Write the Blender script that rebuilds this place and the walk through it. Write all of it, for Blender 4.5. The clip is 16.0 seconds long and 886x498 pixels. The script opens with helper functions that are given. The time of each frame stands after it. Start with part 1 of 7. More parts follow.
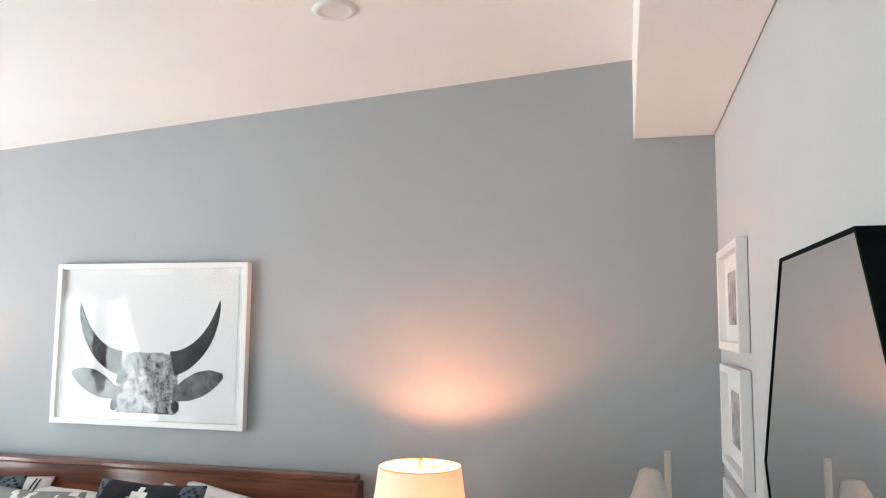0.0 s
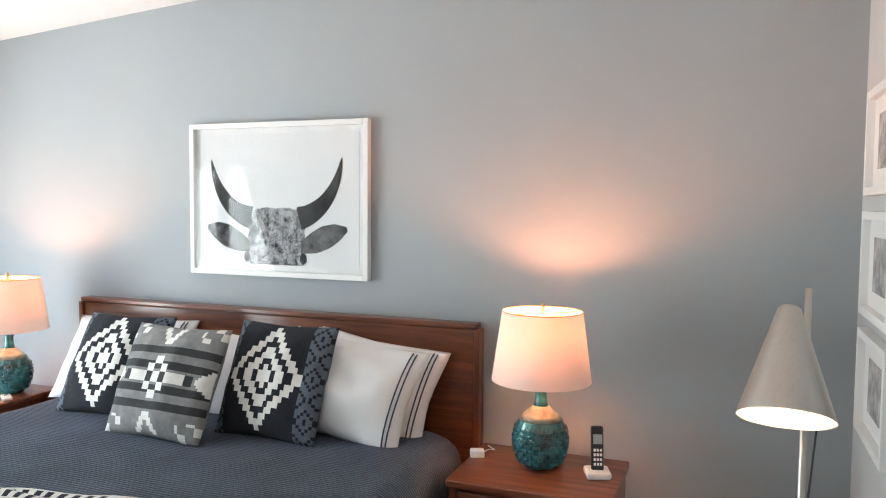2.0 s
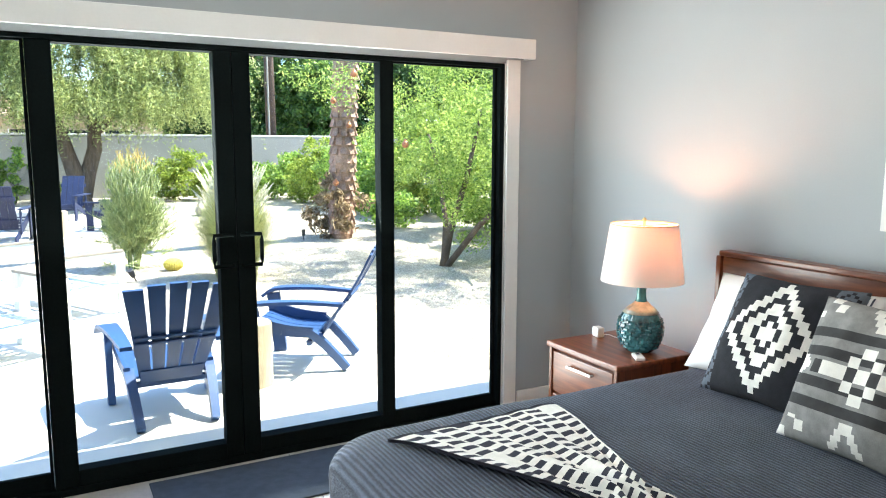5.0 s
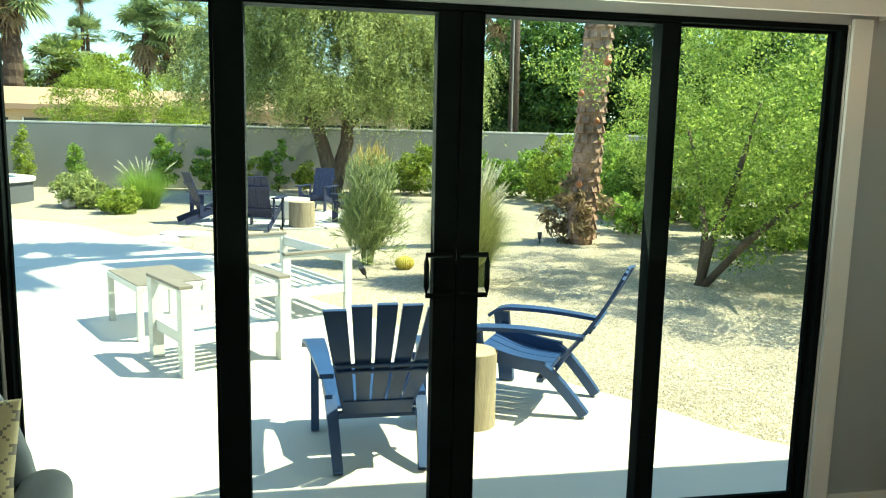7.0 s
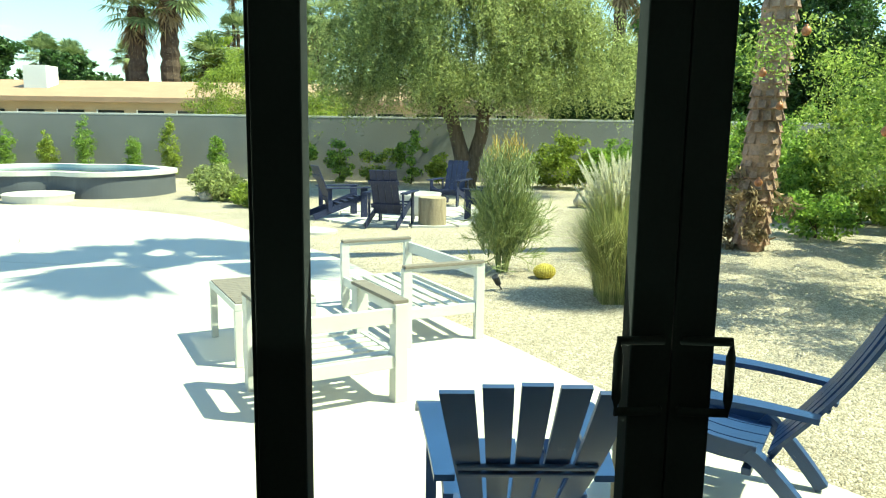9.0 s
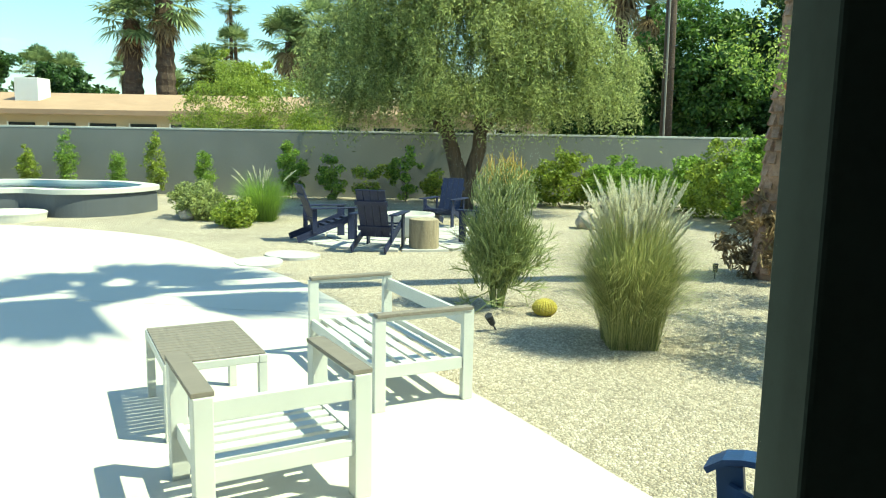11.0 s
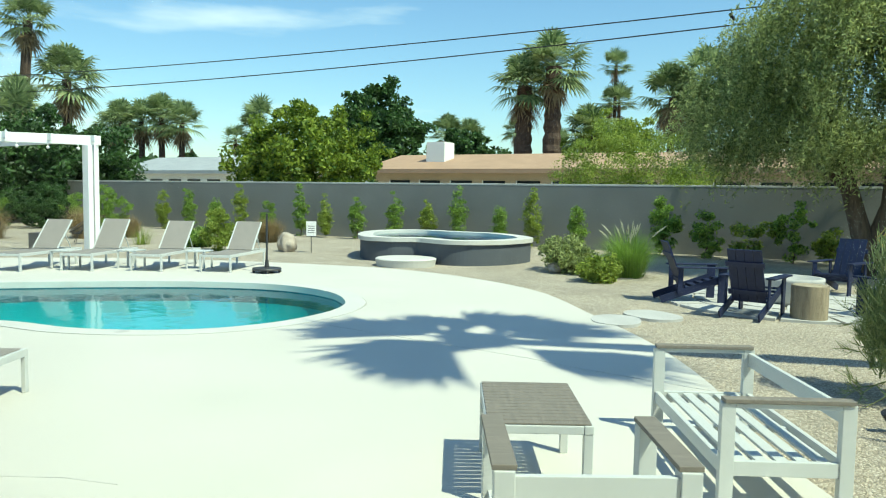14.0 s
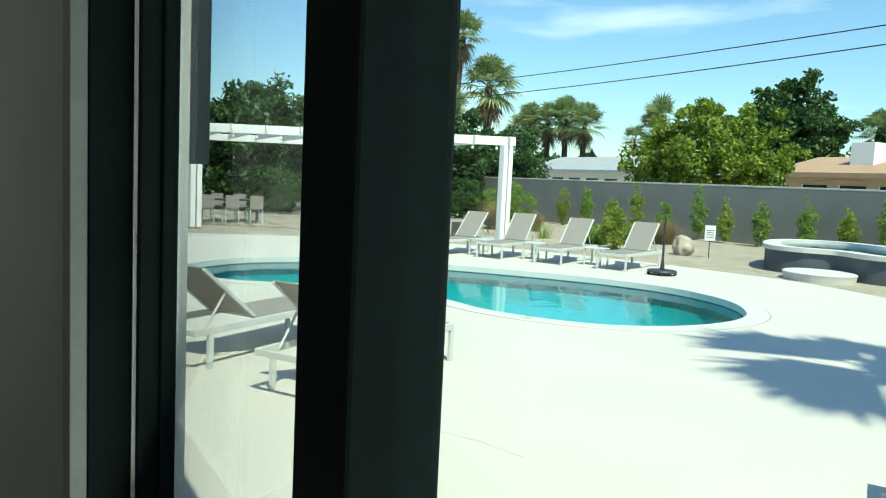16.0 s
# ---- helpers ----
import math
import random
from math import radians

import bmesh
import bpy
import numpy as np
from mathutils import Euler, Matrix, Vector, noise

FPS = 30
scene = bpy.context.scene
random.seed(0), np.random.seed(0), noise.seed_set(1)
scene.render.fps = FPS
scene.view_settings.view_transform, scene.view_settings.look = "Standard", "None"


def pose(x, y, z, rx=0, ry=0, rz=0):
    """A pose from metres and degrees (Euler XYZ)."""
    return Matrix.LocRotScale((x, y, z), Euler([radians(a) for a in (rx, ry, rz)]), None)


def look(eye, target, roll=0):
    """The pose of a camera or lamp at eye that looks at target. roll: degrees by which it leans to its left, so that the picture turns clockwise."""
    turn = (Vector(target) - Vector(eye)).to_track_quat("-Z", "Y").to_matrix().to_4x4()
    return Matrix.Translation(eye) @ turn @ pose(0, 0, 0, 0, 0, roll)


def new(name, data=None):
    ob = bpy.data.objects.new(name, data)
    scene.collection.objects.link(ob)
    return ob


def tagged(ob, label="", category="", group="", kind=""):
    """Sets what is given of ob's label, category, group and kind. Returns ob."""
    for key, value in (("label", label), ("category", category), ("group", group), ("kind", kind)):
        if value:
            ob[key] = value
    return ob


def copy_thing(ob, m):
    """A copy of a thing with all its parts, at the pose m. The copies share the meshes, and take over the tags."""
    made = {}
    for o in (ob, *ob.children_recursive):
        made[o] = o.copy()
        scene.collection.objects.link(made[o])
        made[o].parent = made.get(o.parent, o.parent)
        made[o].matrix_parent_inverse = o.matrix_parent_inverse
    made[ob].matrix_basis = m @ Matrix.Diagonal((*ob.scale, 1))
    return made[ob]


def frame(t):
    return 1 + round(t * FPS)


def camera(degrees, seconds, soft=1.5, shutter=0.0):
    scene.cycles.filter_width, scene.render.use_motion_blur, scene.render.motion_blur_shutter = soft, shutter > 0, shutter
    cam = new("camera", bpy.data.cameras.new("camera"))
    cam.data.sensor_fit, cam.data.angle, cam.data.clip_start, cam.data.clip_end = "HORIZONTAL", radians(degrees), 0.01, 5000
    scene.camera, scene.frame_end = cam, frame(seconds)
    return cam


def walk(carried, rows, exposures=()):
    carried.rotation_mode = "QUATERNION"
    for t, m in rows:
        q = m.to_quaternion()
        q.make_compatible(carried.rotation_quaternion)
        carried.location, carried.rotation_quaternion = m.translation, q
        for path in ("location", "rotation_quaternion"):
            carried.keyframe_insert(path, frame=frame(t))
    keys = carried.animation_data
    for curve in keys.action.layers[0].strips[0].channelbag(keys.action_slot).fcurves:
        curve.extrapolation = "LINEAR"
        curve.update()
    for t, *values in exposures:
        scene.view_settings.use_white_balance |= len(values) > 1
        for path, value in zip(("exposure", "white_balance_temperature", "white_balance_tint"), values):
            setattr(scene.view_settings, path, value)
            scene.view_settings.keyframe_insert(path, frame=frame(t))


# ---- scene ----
cam = camera(61.8, 16.0, soft=1.12)
PATH = [
    (0, (4.618, -3.12, 1.743), (4.141, -1.189, 1.946), 0.5),
    (0.5, (4.612, -3.132, 1.751), (4.138, -1.206, 2.01), 0.3),
    (1, (4.6, -3.138, 1.729), (4.101, -1.214, 1.944), 0.2),
    (1.5, (4.554, -3.146, 1.658), (3.962, -1.236, 1.706), 0.3),
    (2, (4.524, -3.15, 1.621), (3.801, -1.288, 1.502), 0.5),
    (2.5, (4.472, -3.149, 1.561), (3.576, -1.371, 1.373), 1.0),
    (3, (4.369, -3.107, 1.562), (3.275, -1.451, 1.315), 1.2),
    (3.5, (4.22, -3.057, 1.594), (2.943, -1.541, 1.324), 1.1),
    (4, (4.065, -3.001, 1.56), (2.589, -1.678, 1.293), 1.3),
    (4.5, (3.823, -2.926, 1.57), (2.191, -1.801, 1.298), 0.8),
    (6.8, (2.725, -2.568, 1.571), (0.788, -2.153, 1.293), 0.7),
    (7, (2.619, -2.552, 1.555), (0.672, -2.196, 1.27), 1.2),
    (7.5, (2.325, -2.489, 1.565), (0.357, -2.309, 1.257), 1.9),
    (8, (2.049, -2.48, 1.554), (0.077, -2.432, 1.222), 1.3),
    (8.2, (1.936, -2.491, 1.548), (-0.036, -2.473, 1.216), 1.4),
    (10.3, (0.762, -2.448, 1.615), (-1.216, -2.437, 1.32), -0.0),
    (10.5, (0.697, -2.432, 1.621), (-1.281, -2.414, 1.326), -0.2),
    (11, (0.498, -2.367, 1.612), (-1.482, -2.367, 1.331), 1.0),
    (11.5, (0.332, -2.315, 1.612), (-1.652, -2.352, 1.363), 1.1),
    (12, (0.165, -2.303, 1.601), (-1.823, -2.398, 1.405), 1.0),
    (12.5, (0.064, -2.296, 1.6), (-1.911, -2.571, 1.444), 1.0),
    (13, (0.045, -2.269, 1.6), (-1.864, -2.846, 1.454), 1.2),
    (13.5, (0.06, -2.248, 1.603), (-1.76, -3.063, 1.452), 1.0),
    (14, (0.083, -2.243, 1.606), (-1.666, -3.202, 1.456), 0.9),
    (14.5, (0.091, -2.263, 1.608), (-1.562, -3.379, 1.455), 1.1),
    (15, (0.125, -2.261, 1.606), (-1.396, -3.548, 1.442), 1.8),
    (15.5, (0.164, -2.266, 1.604), (-1.168, -3.748, 1.431), 2.3),
    (16, (0.195, -2.318, 1.608), (-0.851, -4.012, 1.426), 2.7),
]
EXPOSURES = [(0.0, 2.48, 6450, 8), (4.7, 2.42, 6550, 7), (6.6, 1.52, 8150, -17), (8.2, 1.24, 8150, -18), (10.5, 0.99, 8000, -18), (12.5, 0.60, 7500, -16), (14.5, 0.32, 6950, -13), (16.0, 0.42, 6900, -13)]
walk(cam, [(t, look(eye, target, roll)) for t, eye, target, roll in PATH], EXPOSURES)

# ---- light ----
world = bpy.data.worlds.new("sky_world")
scene.world = world
world.use_nodes = True
wn, wl = world.node_tree.nodes, world.node_tree.links
wn.clear()
w_out = wn.new("ShaderNodeOutputWorld")
w_bg = wn.new("ShaderNodeBackground")
w_sky = wn.new("ShaderNodeTexSky")
w_sky.sky_type, w_sky.sun_disc = "NISHITA", False
w_sky.sun_elevation, w_sky.sun_rotation = radians(56), radians(10)
w_sky.air_density, w_sky.dust_density, w_sky.ozone_density = 1.25, 0.35, 3.0
w_bg.inputs["Strength"].default_value = 0.125
# thin streaks of high cloud
w_co = wn.new("ShaderNodeTexCoord")
w_mp = wn.new("ShaderNodeMapping")
w_mp.inputs["Scale"].default_value = (1.6, 1.0, 7.0)
w_no = wn.new("ShaderNodeTexNoise")
w_no.inputs["Scale"].default_value, w_no.inputs["Detail"].default_value = 1.7, 7.0
w_cr = wn.new("ShaderNodeValToRGB")
w_cr.color_ramp.elements[0].position, w_cr.color_ramp.elements[1].position = 0.58, 0.84
w_mx = wn.new("ShaderNodeMixRGB")
w_mx.inputs["Color2"].default_value = (9.0, 9.3, 9.8, 1)
wl.new(w_co.outputs["Generated"], w_mp.inputs["Vector"])
wl.new(w_mp.outputs["Vector"], w_no.inputs["Vector"])
wl.new(w_no.outputs["Fac"], w_cr.inputs["Fac"])
wl.new(w_cr.outputs["Color"], w_mx.inputs["Fac"])
w_tn = wn.new("ShaderNodeMixRGB")
w_tn.blend_type = "MULTIPLY"
w_tn.inputs["Fac"].default_value, w_tn.inputs["Color2"].default_value = 1.0, (0.86, 1.0, 1.24, 1)
wl.new(w_sky.outputs["Color"], w_tn.inputs["Color1"])
wl.new(w_tn.outputs["Color"], w_mx.inputs["Color1"])
wl.new(w_mx.outputs["Color"], w_bg.inputs["Color"])
wl.new(w_bg.outputs["Background"], w_out.inputs["Surface"])

sun_data = bpy.data.lights.new("sun", "SUN")
sun_data.energy, sun_data.angle, sun_data.color = 4.8, radians(0.5), (1.0, 0.95, 0.88)
sun = new("sun", sun_data)
sun.matrix_world = look((1.2, 6.6, 10.0), (0, 0, 0))

# daylight that the glass doors let in
sky_data = bpy.data.lights.new("door_daylight", "AREA")
sky_data.shape, sky_data.size, sky_data.size_y = "RECTANGLE", 2.5, 1.8
sky_data.energy, sky_data.color = 28.0, (0.90, 0.97, 1.0)
door_daylight = new("door_daylight", sky_data)
door_daylight.matrix_world = look((-0.004, -2.25, 1.10), (3.0, -2.25, 2.2))


# ---- materials ----
def mat(name, color, rough=0.6, metal=0.0, var=0.12, scale=6.0, fine=60.0, bump=0.15, dist=0.004, tint=None, spec=0.5, rnd=0.0, island=0.0, coat=0.0, stretch=(1, 1, 1)):
    """A surface whose colour varies at two scales, with fine relief."""
    m = bpy.data.materials.new(name)
    m.use_nodes = True
    n, l = m.node_tree.nodes, m.node_tree.links
    b = n["Principled BSDF"]
    b.inputs["Roughness"].default_value, b.inputs["Metallic"].default_value = rough, metal
    b.inputs["Specular IOR Level"].default_value = spec
    b.inputs["Coat Weight"].default_value = coat
    co = n.new("ShaderNodeTexCoord")
    mp = n.new("ShaderNodeMapping")
    mp.inputs["Scale"].default_value = stretch
    l.new(co.outputs["Object"], mp.inputs["Vector"])
    n1 = n.new("ShaderNodeTexNoise")
    n1.inputs["Scale"].default_value, n1.inputs["Detail"].default_value = scale, 5
    n2 = n.new("ShaderNodeTexNoise")
    n2.inputs["Scale"].default_value, n2.inputs["Detail"].default_value = fine, 3
    l.new(mp.outputs["Vector"], n1.inputs["Vector"])
    l.new(mp.outputs["Vector"], n2.inputs["Vector"])
    mix = n.new("ShaderNodeMath")
    mix.operation = "MULTIPLY_ADD"
    mix.inputs[1].default_value = 0.45
    l.new(n2.outputs["Fac"], mix.inputs[0])
    l.new(n1.outputs["Fac"], mix.inputs[2])
    cr = n.new("ShaderNodeValToRGB")
    other = tint or color
    e = cr.color_ramp.elements
    e[0].position, e[1].position = 0.5, 0.95
    e[0].color = (*[max(0.0, c * (1 - var)) for c in color], 1)
    e[1].color = (*[min(1.0, c * (1 + var)) for c in other], 1)
    l.new(mix.outputs[0], cr.inputs["Fac"])
    src = cr.outputs["Color"]
    if rnd or island:
        hs = n.new("ShaderNodeHueSaturation")
        mr = n.new("ShaderNodeMapRange")
        if island:
            g = n.new("ShaderNodeNewGeometry")
            l.new(g.outputs["Random Per Island"], mr.inputs["Value"])
        else:
            g = n.new("ShaderNodeObjectInfo")
            l.new(g.outputs["Random"], mr.inputs["Value"])
        k = rnd or island
        mr.inputs["To Min"].default_value, mr.inputs["To Max"].default_value = 1 - k, 1 + k
        l.new(mr.outputs["Result"], hs.inputs["Value"])
        l.new(src, hs.inputs["Color"])
        src = hs.outputs["Color"]
    l.new(src, b.inputs["Base Color"])
    if bump:
        bp = n.new("ShaderNodeBump")
        bp.inputs["Strength"].default_value, bp.inputs["Distance"].default_value = bump, dist
        l.new(mix.outputs[0], bp.inputs["Height"])
        l.new(bp.outputs["Normal"], b.inputs["Normal"])
    return m


def leafmat(name, color, color2, trans=0.35, rough=0.55):
    """Thin leaves: each its own shade, with light passing through."""
    m = bpy.data.materials.new(name)
    m.use_nodes = True
    n, l = m.node_tree.nodes, m.node_tree.links
    b = n["Principled BSDF"]
    b.inputs["Roughness"].default_value = rough
    g = n.new("ShaderNodeNewGeometry")
    cr = n.new("ShaderNodeValToRGB")
    cr.color_ramp.elements[0].color, cr.color_ramp.elements[1].color = (*color, 1), (*color2, 1)
    l.new(g.outputs["Random Per Island"], cr.inputs["Fac"])
    l.new(cr.outputs["Color"], b.inputs["Base Color"])
    t = n.new("ShaderNodeBsdfTranslucent")
    l.new(cr.outputs["Color"], t.inputs["Color"])
    mx = n.new("ShaderNodeMixShader")
    mx.inputs["Fac"].default_value = trans
    l.new(b.outputs["BSDF"], mx.inputs[1])
    l.new(t.outputs["BSDF"], mx.inputs[2])
    l.new(mx.outputs["Shader"], n["Material Output"].inputs["Surface"])
    return m


def woodmat(name, dark, light, scale=3.0, rough=0.4, axis=(1, 14, 14), coat=0.0):
    """Wood with grain running along the first axis of the stretch."""
    m = bpy.data.materials.new(name)
    m.use_nodes = True
    n, l = m.node_tree.nodes, m.node_tree.links
    b = n["Principled BSDF"]
    b.inputs["Roughness"].default_value, b.inputs["Coat Weight"].default_value = rough, coat
    b.inputs["Coat Roughness"].default_value, b.inputs["Coat IOR"].default_value = 0.20, 1.5
    co, mp = n.new("ShaderNodeTexCoord"), n.new("ShaderNodeMapping")
    mp.inputs["Scale"].default_value = axis
    l.new(co.outputs["Object"], mp.inputs["Vector"])
    no = n.new("ShaderNodeTexNoise")
    no.inputs["Scale"].default_value, no.inputs["Detail"].default_value, no.inputs["Distortion"].default_value = scale, 8, 0.6
    l.new(mp.outputs["Vector"], no.inputs["Vector"])
    cr = n.new("ShaderNodeValToRGB")
    cr.color_ramp.elements[0].position, cr.color_ramp.elements[1].position = 0.32, 0.70
    cr.color_ramp.elements[0].color, cr.color_ramp.elements[1].color = (*dark, 1), (*light, 1)
    l.new(no.outputs["Fac"], cr.inputs["Fac"])
    l.new(cr.outputs["Color"], b.inputs["Base Color"])
    bp = n.new("ShaderNodeBump")
    bp.inputs["Strength"].default_value, bp.inputs["Distance"].default_value = 0.12, 0.002
    l.new(no.outputs["Fac"], bp.inputs["Height"])
    l.new(bp.outputs["Normal"], b.inputs["Normal"])
    return m


def sheen(n, lo):
    """The share of light that a smooth pane throws back, by the slant at which it is seen."""
    lw, pw, mr = n.new("ShaderNodeLayerWeight"), n.new("ShaderNodeMath"), n.new("ShaderNodeMapRange")
    lw.inputs["Blend"].default_value = 0.5
    pw.operation = "POWER"
    pw.inputs[1].default_value = 5.0
    mr.inputs["To Min"].default_value, mr.inputs["To Max"].default_value = lo, 0.95
    return lw, pw, mr


def glassmat(name, color, lo=0.004, rough=0.0):
    m = bpy.data.materials.new(name)
    m.use_nodes = True
    n, l = m.node_tree.nodes, m.node_tree.links
    n.remove(n["Principled BSDF"])
    lw, pw, mr = sheen(n, lo)
    l.new(lw.outputs["Facing"], pw.inputs[0])
    l.new(pw.outputs[0], mr.inputs["Value"])
    tr, gl, mx = n.new("ShaderNodeBsdfTransparent"), n.new("ShaderNodeBsdfGlossy"), n.new("ShaderNodeMixShader")
    tr.inputs["Color"].default_value = (*color, 1)
    gl.inputs["Roughness"].default_value = rough
    l.new(mr.outputs["Result"], mx.inputs["Fac"])
    l.new(tr.outputs["BSDF"], mx.inputs[1])
    l.new(gl.outputs["BSDF"], mx.inputs[2])
    l.new(mx.outputs["Shader"], n["Material Output"].inputs["Surface"])
    return m


def glowmat(name, color, strength):
    m = bpy.data.materials.new(name)
    m.use_nodes = True
    b = m.node_tree.nodes["Principled BSDF"]
    b.inputs["Base Color"].default_value = (*color, 1)
    b.inputs["Emission Color"].default_value = (*color, 1)
    b.inputs["Emission Strength"].default_value = strength
    return m


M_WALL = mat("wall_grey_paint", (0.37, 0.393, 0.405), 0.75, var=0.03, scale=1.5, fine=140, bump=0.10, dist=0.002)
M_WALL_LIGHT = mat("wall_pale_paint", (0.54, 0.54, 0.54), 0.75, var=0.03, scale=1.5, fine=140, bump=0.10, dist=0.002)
M_CEIL = mat("ceiling_white_paint", (0.88, 0.86, 0.84), 0.85, var=0.02, scale=2, fine=90, bump=0.12, dist=0.002)
M_WHITE = mat("white_paint", (0.78, 0.77, 0.75), 0.5, var=0.03, scale=4, fine=80, bump=0.05)
M_BLACK = mat("black_aluminium", (0.007, 0.010, 0.010), 0.55, spec=0.006, var=0.25, scale=3, fine=90, bump=0.03)
M_GLASS = glassmat("clear_glass", (0.96, 0.985, 0.975))
M_TILE = mat("floor_porcelain", (0.44, 0.40, 0.36), 0.28, var=0.12, scale=5, fine=40, bump=0.03, rnd=0.06)
M_GROUT = mat("grout", (0.30, 0.28, 0.26), 0.9)
M_STUCCO = mat("stucco", (0.72, 0.68, 0.62), 0.9, var=0.05, scale=3, fine=70, bump=0.5, dist=0.006)
M_DECK = mat("pool_deck_concrete", (0.56, 0.537, 0.478), 0.85, var=0.05, scale=0.7, fine=35, bump=0.18, dist=0.003)
M_COPING = mat("coping_concrete", (0.56, 0.55, 0.505), 0.8, var=0.06, scale=2, fine=40, bump=0.2)


def gravelmat(name, dark, light, size):
    """Packed small stones: each cell a stone of its own tone, domed, the shade in the gaps between put into the colour.
    """
    m = bpy.data.materials.new(name)
    m.use_nodes = True
    n, l = m.node_tree.nodes, m.node_tree.links
    b = n["Principled BSDF"]
    b.inputs["Roughness"].default_value = 0.95
    co, v1, v2, no = n.new("ShaderNodeTexCoord"), n.new("ShaderNodeTexVoronoi"), n.new("ShaderNodeTexVoronoi"), n.new("ShaderNodeTexNoise")
    v1.inputs["Scale"].default_value = v2.inputs["Scale"].default_value = 1 / size
    v2.feature = "DISTANCE_TO_EDGE"
    no.inputs["Scale"].default_value, no.inputs["Detail"].default_value = 0.9, 5
    for q in (v1, v2, no):
        l.new(co.outputs["Object"], q.inputs["Vector"])
    cr = n.new("ShaderNodeValToRGB")
    cr.color_ramp.elements[0].color, cr.color_ramp.elements[1].color = (*dark, 1), (*light, 1)
    sp = n.new("ShaderNodeSeparateColor")
    l.new(v1.outputs["Color"], sp.inputs["Color"])
    l.new(sp.outputs["Red"], cr.inputs["Fac"])
    gap, drift = n.new("ShaderNodeMapRange"), n.new("ShaderNodeMapRange")
    gap.inputs["From Max"].default_value = 0.22
    gap.inputs["To Min"].default_value, gap.inputs["To Max"].default_value = 0.55, 1.0
    drift.inputs["From Min"].default_value, drift.inputs["From Max"].default_value = 0.3, 0.7
    drift.inputs["To Min"].default_value, drift.inputs["To Max"].default_value = 0.84, 1.12
    l.new(v2.outputs["Distance"], gap.inputs["Value"])
    l.new(no.outputs["Fac"], drift.inputs["Value"])
    mu = n.new("ShaderNodeMath")
    mu.operation = "MULTIPLY"
    l.new(gap.outputs["Result"], mu.inputs[0])
    l.new(drift.outputs["Result"], mu.inputs[1])
    hs = n.new("ShaderNodeHueSaturation")
    l.new(cr.outputs["Color"], hs.inputs["Color"])
    l.new(mu.outputs[0], hs.inputs["Value"])
    l.new(hs.outputs["Color"], b.inputs["Base Color"])
    bp = n.new("ShaderNodeBump")
    bp.inputs["Strength"].default_value, bp.inputs["Distance"].default_value = 1.0, size * 0.9
    l.new(v2.outputs["Distance"], bp.inputs["Height"])
    l.new(bp.outputs["Normal"], b.inputs["Normal"])
    return m


M_GRAVEL = gravelmat("gravel_bed", (0.35, 0.295, 0.22), (0.68, 0.60, 0.475), 0.023)
M_PEBBLE = mat("pebbles", (0.47, 0.405, 0.315), 0.9, var=0.12, scale=8, fine=80, bump=0.2, island=0.30)
M_BLOCK = mat("block_wall_plaster", (0.215, 0.215, 0.203), 0.92, var=0.10, scale=0.8, fine=22, bump=0.5, dist=0.01)
M_PLASTER = mat("pool_plaster", (0.045, 0.40, 0.44), 0.7, var=0.06, scale=1.5, fine=18, bump=0.05)
M_POOLTILE = mat("pool_waterline_tile", (0.05, 0.16, 0.20), 0.25, var=0.3, scale=5, fine=22, bump=0.1)
M_SPAWALL = mat("spa_stucco", (0.085, 0.095, 0.11), 0.9, var=0.1, scale=3, fine=50, bump=0.4, dist=0.006)


# ---- building blocks ----
def box(bm, x0, x1, y0, y1, z0, z1, bevel=0.0, seg=2, m=None):
    r = bmesh.ops.create_cube(bm, size=1.0)
    vs = r["verts"]
    bmesh.ops.scale(bm, vec=(abs(x1 - x0), abs(y1 - y0), abs(z1 - z0)), verts=vs)
    bmesh.ops.translate(bm, vec=((x0 + x1) / 2, (y0 + y1) / 2, (z0 + z1) / 2), verts=vs)
    if m is not None:
        bmesh.ops.transform(bm, matrix=m, verts=vs)
    if bevel:
        es = list({e for v in vs for e in v.link_edges})
        bmesh.ops.bevel(bm, geom=es, offset=bevel, segments=seg, profile=0.5, affect="EDGES")


def lathe(bm, prof, n=32, cx=0.0, cy=0.0, close=True):
    """Turns (radius, z) pairs round the z axis."""
    rings = []
    for r, z in prof:
        rings.append([bm.verts.new((cx + r * math.cos(2 * math.pi * i / n), cy + r * math.sin(2 * math.pi * i / n), z)) for i in range(n)])
    for a, b in zip(rings, rings[1:]):
        for i in range(n):
            bm.faces.new((a[i], a[(i + 1) % n], b[(i + 1) % n], b[i]))
    if close:
        bm.faces.new(rings[0][::-1])
        bm.faces.new(rings[-1])


def tube(bm, pts, radii, n=10):
    """A tube along points with a radius at each."""
    rings = []
    up = Vector((0, 0, 1))
    for i, p in enumerate(pts):
        d = (Vector(pts[min(i + 1, len(pts) - 1)]) - Vector(pts[max(i - 1, 0)])).normalized()
        s = d.cross(up if abs(d.z) < 0.95 else Vector((1, 0, 0))).normalized()
        u = s.cross(d)
        r = radii[i] if isinstance(radii, (list, tuple)) else radii
        rings.append([bm.verts.new(Vector(p) + r * (math.cos(2 * math.pi * k / n) * s + math.sin(2 * math.pi * k / n) * u)) for k in range(n)])
    for a, b in zip(rings, rings[1:]):
        for i in range(n):
            bm.faces.new((a[i], a[(i + 1) % n], b[(i + 1) % n], b[i]))
    bm.faces.new(rings[0][::-1])
    bm.faces.new(rings[-1])


